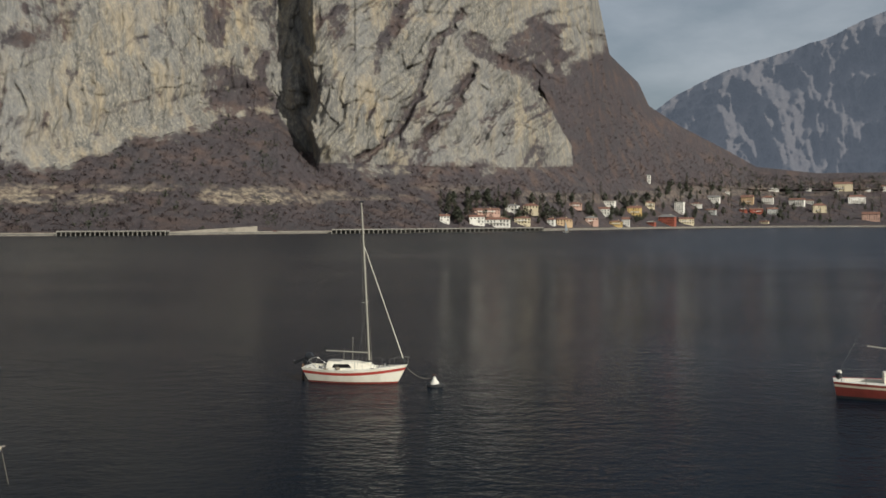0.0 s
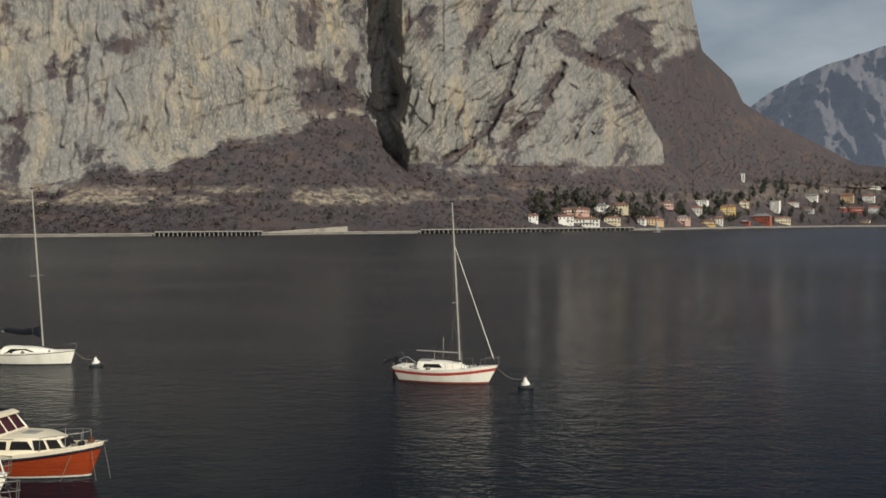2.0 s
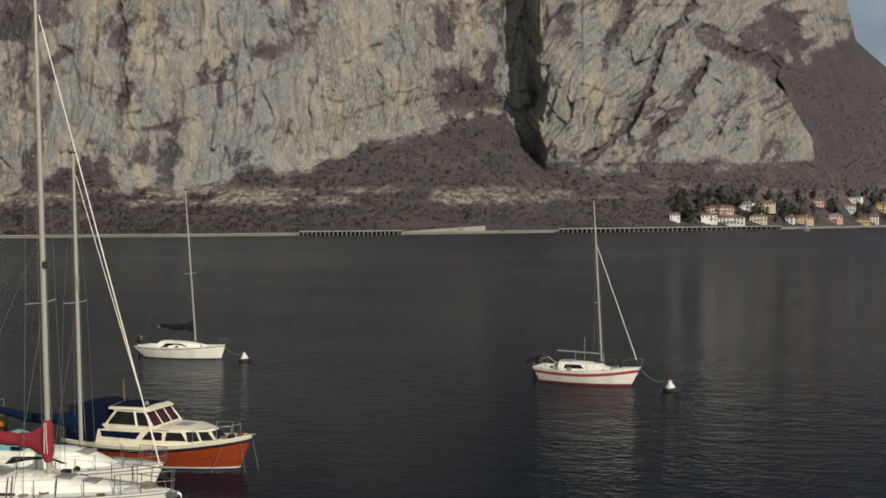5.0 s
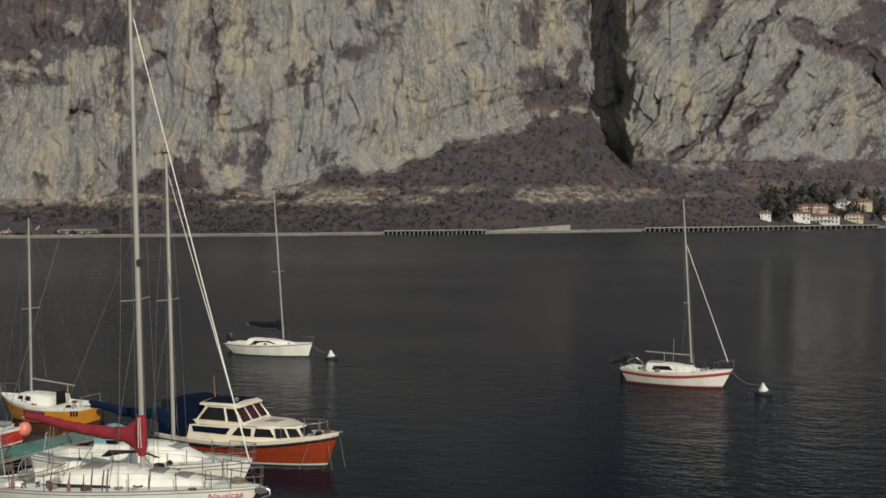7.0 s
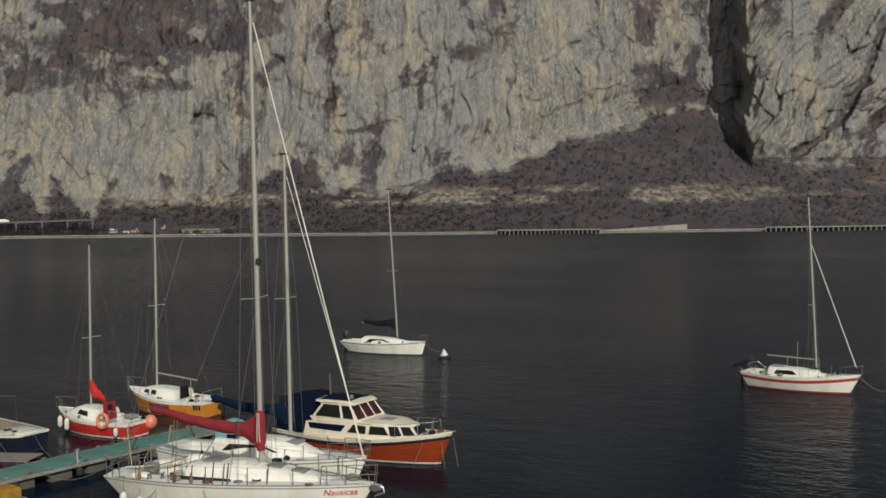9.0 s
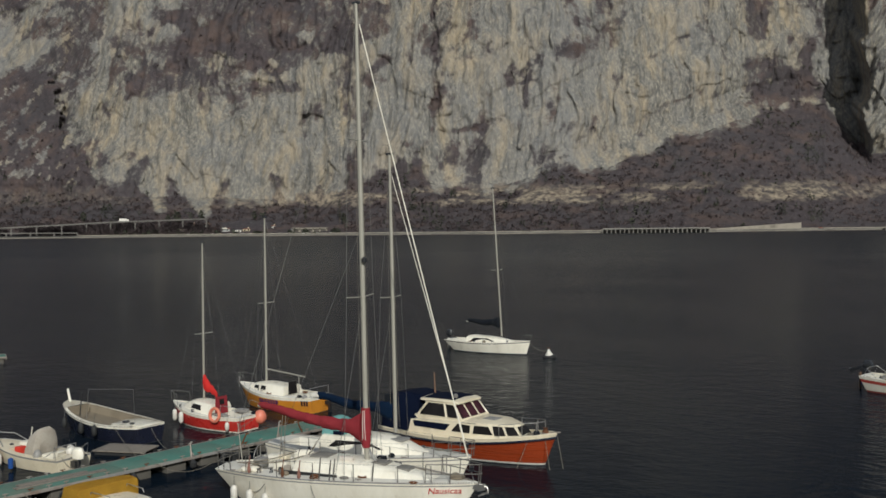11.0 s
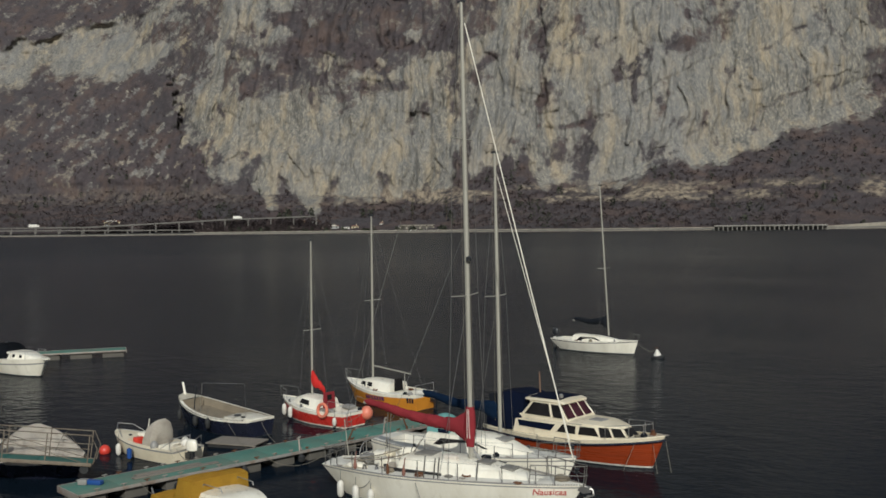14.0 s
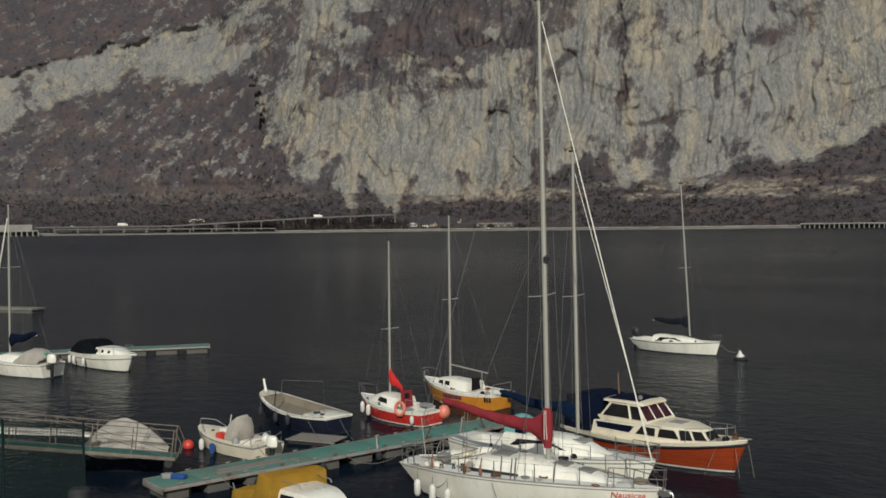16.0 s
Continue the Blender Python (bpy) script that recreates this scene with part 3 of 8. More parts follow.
    for g, side in [(g, 0.7) for g in GULLIES] + [(g, 0.42) for g in LEDGES] + [(g, 0.75) for g in THICKETS]:
        d = near_line(A + drift, el + lift, *g[:4]) * girth
        k = smooth(g[4] * 1.25, g[4] * 0.2, d)
        dig = np.maximum(dig, k * g[5] * (0.36 if side == 0.7 else 0.2))
        groove = np.maximum(groove, smooth(g[4] * 1.8, g[4] * 0.35, d) * side)
    r = r + dig
    r = r + np.where(rock, 0, (soft - 6) * 0.6 * smooth(0.15, 0.5, V / 0.36) * smooth(0.0, 0.12, 0.36 - V))
    z = np.where(rock, EYE_Z + r * np.tan(radians(1) * el), z)
    z = z + np.where(rock, 0, (fractal(arc / 9, r / 9, 3, 61) - 0.5) * 5 * smooth(0.16, 0.3, V / 0.36))
    # scrub holds on the ledges, in the joints and in ragged hanging strips, more of it higher up and towards the gentler flank
    back_step = np.gradient(np.where(rock, r, 0), axis=0) / np.maximum(np.gradient(z, axis=0), 0.2)
    for _ in range(2):
        back_step = (back_step + np.roll(back_step, 1, 0) + np.roll(back_step, -1, 0) + np.roll(back_step, 1, 1) + np.roll(back_step, -1, 1)) / 5
    ledge = smooth(0.75, 1.5, back_step)
    crack = smooth(0.35, 0.08, k1) * 0.7 + smooth(0.35, 0.08, k2) * 0.5
    ragged = 0.56 * fractal(u / 44, w / 74, 6, 71, 0.62) + 0.44 * fractal(u / 15, w / 28, 5, 73, 0.62) - 0.10 * (d2 - 0.6) - 0.08 * (d3 - 0.6) + 0.05 * ledge + 0.11 * (0.5 - k1) + 0.07 * (0.5 - k2)
    bar = along(A, (-36, 0.56), (7, 0.575), (8.5, 0.52), (11, 0.50), (14, 0.54), (17, 0.59), (24, 0.61), (33, 0.585), (37, 0.545), (48, 0.525), (51, 0.58), (53, 0.66), (90, 0.66)) - along(A, (10, 0), (24, 0.02), (33, 0.055), (38, 0.105), (90, 0.085)) * smooth(5.0, 9.0, el)
    patchy = smooth(-0.06, 0.08, ragged - bar)
    cover = np.clip(1 - bare * (1 - np.clip(0.22 * crack + 0.72 * patchy + 0.18 * ledge, 0, 0.8)) + groove, 0, 1) * (1 - 0.7 * specks)
    # the cleft beside the buttress is bare stone
    cover = cover * (1 - 0.9 * smooth(0.1, 0.5, A - 7.0) * smooth(0.5, 0.1, A - 8.9) * smooth(0.5, 1.4, el - ef))
    dry = smooth(0.44, 0.58, fractal(arc / 45, z / 9, 4, 81)) * smooth(0.9, 1.3, el) * smooth(2.3, 1.7, el) * smooth(0.2, 0.3, V / 0.36) * along(A, (-5, 0.35), (6, 0.5), (10, 1), (40, 1), (46, 0.25), (90, 0.1))
    return A, r, z, cover, np.clip(dry, 0, 1)


COLS = np.arange(-34, 84, 0.056)
UP = np.concatenate([np.linspace(0, 0.05, 10), np.linspace(0.056, 0.36, 70), np.linspace(0.363, 1.0, 270)])
GA, GR, GZ, cover, dry = land(COLS, UP)
GX, GY = -np.sin(GA * AZ) * GR, np.cos(GA * AZ) * GR
# behind the crest the ground falls away
back = [(-np.sin(GA[-1] * AZ) * (GR[-1] + d), np.cos(GA[-1] * AZ) * (GR[-1] + d), np.maximum(GZ[-1] - k, -3)) for d, k in ((60, 10), (260, 160), (520, 900))]
sheet = [np.vstack([a] + [b[i][None] for b in back]) for i, a in enumerate((GX, GY, GZ))]
mountain = tagged(new("mountain", grid_mesh("mountain", *sheet, [ROCK], cover=np.vstack([cover, np.ones((3, len(COLS)))]), dry=np.vstack([dry, np.zeros((3, len(COLS)))]))),
                  "grey limestone cliffs and brown winter scrub above the lake", "mountain", kind="structure")


def ground_at(az, el):
    """The place on the lower slope that is seen at this azimuth and slope."""
    j, lower = int(np.clip(round((az - COLS[0]) / 0.056), 0, len(COLS) - 1)), 80
    e = np.degrees(np.arctan2(GZ[:lower, j] - EYE_Z, GR[:lower, j]))
    k = int(np.argmax(e >= el)) if (e >= el).any() else lower - 1
    return Vector((GX[k, j], GY[k, j], GZ[k, j])), math.atan2(-GX[k, j], GY[k, j])


def lake():
    ring = [0.0] + [2.0 * 1.16 ** k for k in range(54)]
    turn = np.radians(np.arange(0, 361, 3))
    R, T = np.meshgrid([d for d in ring if d < 4900], turn, indexing="ij")
    return grid_mesh("water", np.sin(T) * R, -np.cos(T) * R, R * 0, [WATER])


tagged(new("water", lake()), "dark rippled lake water", "lake", kind="structure")


def far_range():
    """A hazy range beyond the village and behind the shoulder of the mountain."""
    az = np.arange(-48, 4, 0.08)
    up = np.linspace(0, 1, 130)
    A, V = np.meshgrid(az, up)
    crest = along(A, (-48, 9), (-30, 12.8), (-24, 10.95), (-22.7, 10.45), (-21.6, 9.9), (-19.6, 9.3), (-17.5, 8.75), (-15.5, 8.15), (-13.3, 7.1), (-11.8, 6.1), (-10, 4.9), (-6, 4.5), (4, 4)) + 0.22 * (fractal(A / 0.8, A * 0, 5, 91) - 0.5)
    el = -0.1 + (crest + 0.1) * V
    spurs = 1 - billow(A / 2.6 - 1.3 * V, V * 2.4, 4, 95)
    R = 3400 + 1100 * V - 420 * spurs - 150 * (1 - billow(A / 0.8 - V, V * 5, 3, 96)) + 120 * fractal(A / 0.5, V * 9, 4, 97)
    crag = smooth(0.30, 0.62, V + 0.5 * (fractal(A / 1.5, V * 3, 4, 98) - 0.5)) * (0.75 + 0.5 * spurs)
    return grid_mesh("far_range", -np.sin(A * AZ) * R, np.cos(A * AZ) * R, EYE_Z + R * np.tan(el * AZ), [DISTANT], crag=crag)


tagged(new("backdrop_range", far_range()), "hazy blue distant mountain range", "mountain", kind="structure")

# ---- tools for boats and moorings ----
def part(name, bm, material, parent, label="", smoothed=True, kind=""):
    me = bpy.data.meshes.new(name)
    bmesh.ops.recalc_face_normals(bm, faces=bm.faces)
    bm.to_mesh(me)
    bm.free()
    for m in material if isinstance(material, (list, tuple)) else [material]:
        me.materials.append(m)
    if smoothed:
        me.polygons.foreach_set("use_smooth", np.ones(len(me.polygons), dtype=bool))
        me.set_sharp_from_angle(angle=radians(38))
    ob = new(name, me)
    ob.parent = parent
    return tagged(ob, label, kind=kind)


def thing(name, label, category, m, group=""):
    ob = new(name)
    ob.empty_display_size = 0.3
    ob.matrix_basis = m
    return tagged(ob, label, category, group)


def solo(name, bm, material, label, category, m=None, group="", smoothed=True, kind=""):
    ob = part(name, bm, material, None, label, smoothed, kind)
    if m is not None:
        ob.matrix_basis = m
    return tagged(ob, "", category, group)


def box(bm, x0, x1, y0, y1, z0, z1, bevel=0.0, slot=0):
    v = [bm.verts.new(p) for p in ((x0, y0, z0), (x1, y0, z0), (x1, y1, z0), (x0, y1, z0), (x0, y0, z1), (x1, y0, z1), (x1, y1, z1), (x0, y1, z1))]
    f = [bm.faces.new([v[i] for i in q]) for q in ((3, 2, 1, 0), (4, 5, 6, 7), (0, 1, 5, 4), (1, 2, 6, 5), (2, 3, 7, 6), (3, 0, 4, 7))]
    for a in f:
        a.material_index = slot
    if bevel:
        bmesh.ops.bevel(bm, geom=list({e for a in f for e in a.edges}), offset=bevel, segments=2, affect="EDGES", profile=0.6)
    return v


def loft(bm, rings, closed=True, caps=True, slots=None):
    made = [[bm.verts.new(p) for p in ring] for ring in rings]
    n = len(made[0])
    for a, b in zip(made, made[1:]):
        for i in range(n if closed else n - 1):
            f = bm.faces.new((a[i], a[(i + 1) % n], b[(i + 1) % n], b[i]))
            if slots:
                f.material_index = slots[i]
    if caps and closed:
        bm.faces.new(made[0][::-1])
        bm.faces.new(made[-1])
    return made


def tube(bm, points, radius, n=6, end=None):
    """A round bar along points; radius may taper to end."""
    pts = [Vector(p) for p in points]
    rings = []
    for i, p in enumerate(pts):
        way = (pts[min(i + 1, len(pts) - 1)] - pts[max(i - 1, 0)]).normalized()
        side = way.cross(Vector((0, 0, 1)) if abs(way.z) < 0.9 else Vector((1, 0, 0))).normalized()
        up = side.cross(way)
        rad = radius if end is None else radius + (end - radius) * i / (len(pts) - 1)
        rings.append([p + (side * math.cos(a) + up * math.sin(a)) * rad for a in np.linspace(0, 2 * math.pi, n, endpoint=False)])
    loft(bm, rings)


def tubes(lines, radius, n=6, end=None):
    bm = bmesh.new()
    for pts in lines:
        tube(bm, pts, radius, n, end)
    return bm


def lathe(bm, profile, n=14, centre=(0, 0, 0), axis="z"):
    rings = []
    for rad, h in profile:
        rings.append([])
        for a in np.linspace(0, 2 * math.pi, n, endpoint=False):
            p = (rad * math.cos(a), rad * math.sin(a), h)
            p = p if axis == "z" else (h, p[0], p[1])
            rings[-1].append((p[0] + centre[0], p[1] + centre[1], p[2] + centre[2]))
    loft(bm, rings)


def sag(a, b, drop, n=9):
    a, b = Vector(a), Vector(b)
    return [a.lerp(b, i / (n - 1)) - Vector((0, 0, drop * 4 * (i / (n - 1)) * (1 - i / (n - 1)))) for i in range(n)]


class Hull:
    """The lines of a boat: x from the stern (0) to the stem (L), y to port, z from the water."""

    def __init__(self, L, B, stern, bow, transom=0.7, rake=0.6, counter=0.15, full=0.8, belly=0.30, dip=0.06):
        self.L, self.B, self.stern, self.bow, self.transom, self.rake, self.counter, self.full, self.belly, self.dip = L, B, stern, bow, transom, rake, counter, full, belly, dip

    def half(self, x):
        s = min(max(x / self.L, 0), 1)
        if s < 0.42:
            k = self.transom + (1 - self.transom) * math.sin(math.pi / 2 * s / 0.42)
        else:
            k = max(0.0, math.cos(math.pi / 2 * (s - 0.42) / 0.58)) ** self.full
        return max(0.025, self.B / 2 * k)

    def sheer(self, x):
        s = x / self.L
        return self.stern + (self.bow - self.stern) * s * s - self.dip * math.sin(math.pi * s)

    def point(self, x, z, side):
        zs = self.sheer(x)
        u = min(max((z + 0.42) / (zs + 0.42), 0), 1.02)
        s = x / self.L
        y = self.half(x) * u ** (self.belly * (0.75 + 0.9 * s ** 3))
        return Vector((x - s ** 5 * (zs - z) * self.rake + (1 - s) ** 5 * (zs - z) * self.counter, side * y, z))

    def stations(self):
        return [self.L * (1 - (1 - i / 20) ** 1.25) for i in range(21)]

    def skin(self, levels, materials):
        """levels(x): heights from the sheer down; one material for each band between them."""
        bm = bmesh.new()
        rings = []
        for x in self.stations():
            hs = levels(self, x)
            rings.append([self.point(x, h, 1) for h in hs] + [self.point(x, h, -1) for h in reversed(hs)])
        k = len(rings[0]) // 2
        slots = list(range(k - 1)) + [k - 2] + list(range(k - 2, -1, -1)) + [0]
        made = [[bm.verts.new(p) for p in ring] for ring in rings]
        for a, b in zip(made, made[1:]):
            for i in range(2 * k - 1):
                f = bm.faces.new((a[i], a[i + 1], b[i + 1], b[i]))
                f.material_index = slots[i]
        for ring in (made[0], made[-1]):
            for i in range(k - 1):
                f = bm.faces.new((ring[i], ring[i + 1], ring[2 * k - 2 - i], ring[2 * k - 1 - i]))
                f.material_index = i
        return bm, materials

    def deck_z(self, x, y=0.0):
        h = self.half(x)
        return self.sheer(x) - 0.03 + 0.07 * self.B / 2.5 * (1 - (y / h) ** 2)

    def deck(self, well=None, half_well=0.5, deep=0.55, start=0.0):
        """The deck, with a cockpit let into it between the two places well."""
        bm = bmesh.new()
        xs = sorted(set(self.stations() + list(well or ())))
        xs = [x for x in xs if x >= start]
        rows = []
        for x in xs:
            h = self.half(x) - 0.012
            c = min(half_well, h * 0.72)
            rows.append([bm.verts.new((x, y, self.deck_z(x, y))) for y in (-h, -(h + c) / 2, -c, 0, c, (h + c) / 2, h)])
        open_in = lambda a, b: well and a >= well[0] - 1e-6 and b <= well[1] + 1e-6
        for i in range(len(xs) - 1):
            for j in range(6):
                if not (open_in(xs[i], xs[i + 1]) and j in (2, 3)):
                    bm.faces.new((rows[i][j], rows[i][j + 1], rows[i + 1][j + 1], rows[i + 1][j]))
        if well:
            inside = [i for i, x in enumerate(xs) if well[0] - 1e-6 <= x <= well[1] + 1e-6]
            low = {}
            for i in inside:
                low[i] = [bm.verts.new((xs[i], rows[i][j].co.y * 0.9, self.sheer(xs[i]) - deep)) for j in (2, 4)]
            for a, b in zip(inside, inside[1:]):
                bm.faces.new((rows[a][2], rows[b][2], low[b][0], low[a][0]))
                bm.faces.new((rows[a][4], low[a][1], low[b][1], rows[b][4]))
                bm.faces.new((low[a][0], low[b][0], low[b][1], low[a][1]))
            for i in (inside[0], inside[-1]):
                bm.faces.new((rows[i][2], rows[i][3], rows[i][4], low[i][1], low[i][0]))
        return bm

    def rail(self, lift=0.015, inset=0.02, x0=0.0, x1=None):
        return [[(x, s * (self.half(x) - inset), self.sheer(x) + lift) for x in self.stations() if x0 <= x <= (x1 or self.L)] for s in (1, -1)]


class Cabin:
    """A coachroof from x0 (aft) to x1, w wide at its widest, h high, with a front that slopes down over the length nose."""

    def __init__(self, hull, x0, x1, w, h, nose, inward=0.75, narrow=0.5, aft_drop=0.0):
        self.hull, self.x0, self.x1, self.w, self.h, self.nose, self.inward, self.narrow, self.aft_drop = hull, x0, x1, w, h, nose, inward, narrow, aft_drop

    def at(self, x):
        s = (x - self.x0) / (self.x1 - self.x0)
        base = self.w / 2 * (1 - (1 - self.narrow) * s ** 1.8)
        k = min(1.0, (self.x1 - x) / self.nose)
        h = self.h * (math.sin(math.pi / 2 * k)) * (1 - self.aft_drop * (1 - s)) + 0.012
        return base, base * self.inward, self.hull.deck_z(x, base) - 0.03, h

    def side(self, x, f, out, sgn):
        base, top, z, h = self.at(x)
        return Vector((x, sgn * (base + (top - base) * f + out), z + (h + 0.03) * f))

    def shell(self):
        bm = bmesh.new()
        rings = []
        for i in range(15):
            x = self.x0 + (self.x1 - self.x0) * i / 14
            base, top, z, h = self.at(x)
            H = h + 0.03
            half = [(base, 0), (base + (top - base) * 0.85, H * 0.85), (top * 0.94, H * 0.985), (top * 0.6, H + 0.025), (0, H + 0.045)]
            rings.append([(x, y, z + b) for y, b in half] + [(x, -y, z + b) for y, b in reversed(half[:-1])])
        loft(bm, rings)
        return bm

    def pane(self, xa, xb, f0, f1, sgn, slope=0.0):
        bm = bmesh.new()
        q = ((xa, f0), (xb, f0), (xb - slope, f1), (xa + slope * 0.4, f1))
        inner = [self.side(x, f, -0.01, sgn) for x, f in q]
        outer = [self.side(x, f, 0.014, sgn) for x, f in q]
        loft(bm, [inner, outer])
        return bm


def outboard(parent, x, y, z, cowl=MOTOR, size=1.0, tilt=0.0):
    bm = bmesh.new()
    s = size
    rings = []
    for k, (w, l) in ((0.0, (0.09, 0.14)), (0.05, (0.15, 0.23)), (0.22, (0.16, 0.25)), (0.36, (0.13, 0.20)), (0.40, (0.07, 0.12))):
        rings.append([(x - 0.28 * s + l * s * math.cos(a), y + w * s * math.sin(a), z + k * s) for a in np.linspace(0, 2 * math.pi, 12, endpoint=False)])
    loft(bm, rings)
    motor = part("outboard_motor", bm, cowl, parent, "outboard engine on the transom")
    bm = bmesh.new()
    box(bm, x - 0.36 * s, x - 0.20 * s, y - 0.05, y + 0.05, z - 0.75 * s, z + 0.02, 0.015)
    box(bm, x - 0.24 * s, x + 0.02, y - 0.09, y + 0.09, z - 0.25 * s, z - 0.05 * s, 0.015)
    lathe(bm, [(0.02, 0), (0.11 * s, 0.03), (0.11 * s, 0.05), (0.02, 0.08)], 8, (x - 0.42 * s, y, z - 0.72 * s), "x")
    part("shaft_leg", bm, MOTOR, motor)
    # kicked up out of the water about its bracket
    motor.matrix_basis = pose(x, y, z) @ pose(0, 0, 0, 0, tilt, 0) @ pose(-x, -y, -z)
    return motor


def fender(parent, x, y, z_top, length=0.55, rad=0.11, material=FENDER, cord=0.4):
    bm = bmesh.new()
    lathe(bm, [(0.03, 0), (rad * 0.7, -0.04), (rad, -0.12), (rad, -length + 0.12), (rad * 0.7, -length + 0.04), (0.03, -length)], 12, (x, y, z_top))
    f = part("fender", bm, material, parent, "cylindrical vinyl fender hung on a line")
    part("fender_line", tubes([[(x, y * 0.97, z_top + cord), (x, y, z_top - 0.01)]], 0.009, 5), WIRE, f)


def guard_rail(parent, hull, xs, height=0.55, lines=(1.0,), radius=0.016):
    """Stanchions with wires between them on both sides."""
    for sgn in (1, -1):
        tops = []
        for x in xs:
            foot = Vector((x, sgn * (hull.half(x) - 0.07), hull.sheer(x) - 0.02))
            top = foot + Vector((0, sgn * 0.02, height))
            part("stanchion", tubes([[foot, top]], radius, 6), DULL_STEEL, parent)
            tops.append((foot, top))
        for k in lines:
            part("life_line", tubes([[a.lerp(b, k) for a, b in tops]], 0.005, 5), WIRE, parent)


def pulpit(parent, hull, name="pulpit", reach=1.0, height=0.55, at_bow=True, radius=0.018):
    L = hull.L
    if at_bow:
        x0, x1 = L - reach, L - 0.02
    else:
        x0, x1 = reach, 0.12
    a, b = hull.half(x0) - 0.06, max(0.09, hull.half(x1) - 0.05)
    za, zb = hull.sheer(x0), hull.sheer(x1)
    tip = (x1 + 0.10) if at_bow else x1
    ring = [(x0, -a, za + height), ((x0 + x1) / 2, -(a + b) / 2 - 0.03, (za + zb) / 2 + height), (tip, -b, zb + height), (tip + (0.05 if at_bow else 0), 0, zb + height), (tip, b, zb + height), ((x0 + x1) / 2, (a + b) / 2 + 0.03, (za + zb) / 2 + height), (x0, a, za + height)]
    lines = [ring]
    for p in (ring[0], ring[1], ring[2], ring[4], ring[5], ring[6]):
        foot = (p[0] - (0.05 if at_bow else -0.02), p[1] * 0.97, hull.sheer(min(max(p[0], 0), L)) - 0.02)
        lines.append([foot, p])
    if height > 0.52:
        lines.append([(p[0], p[1], p[2] - height * 0.48) for p in ring])
    else:
        lines = [ring] + [lines[i] for i in (1, 3, 4, 6)]
        radius *= 0.75
    return part(name, tubes(lines, radius * 0.8, 6), DULL_STEEL, parent, "bent dull steel tube rail")


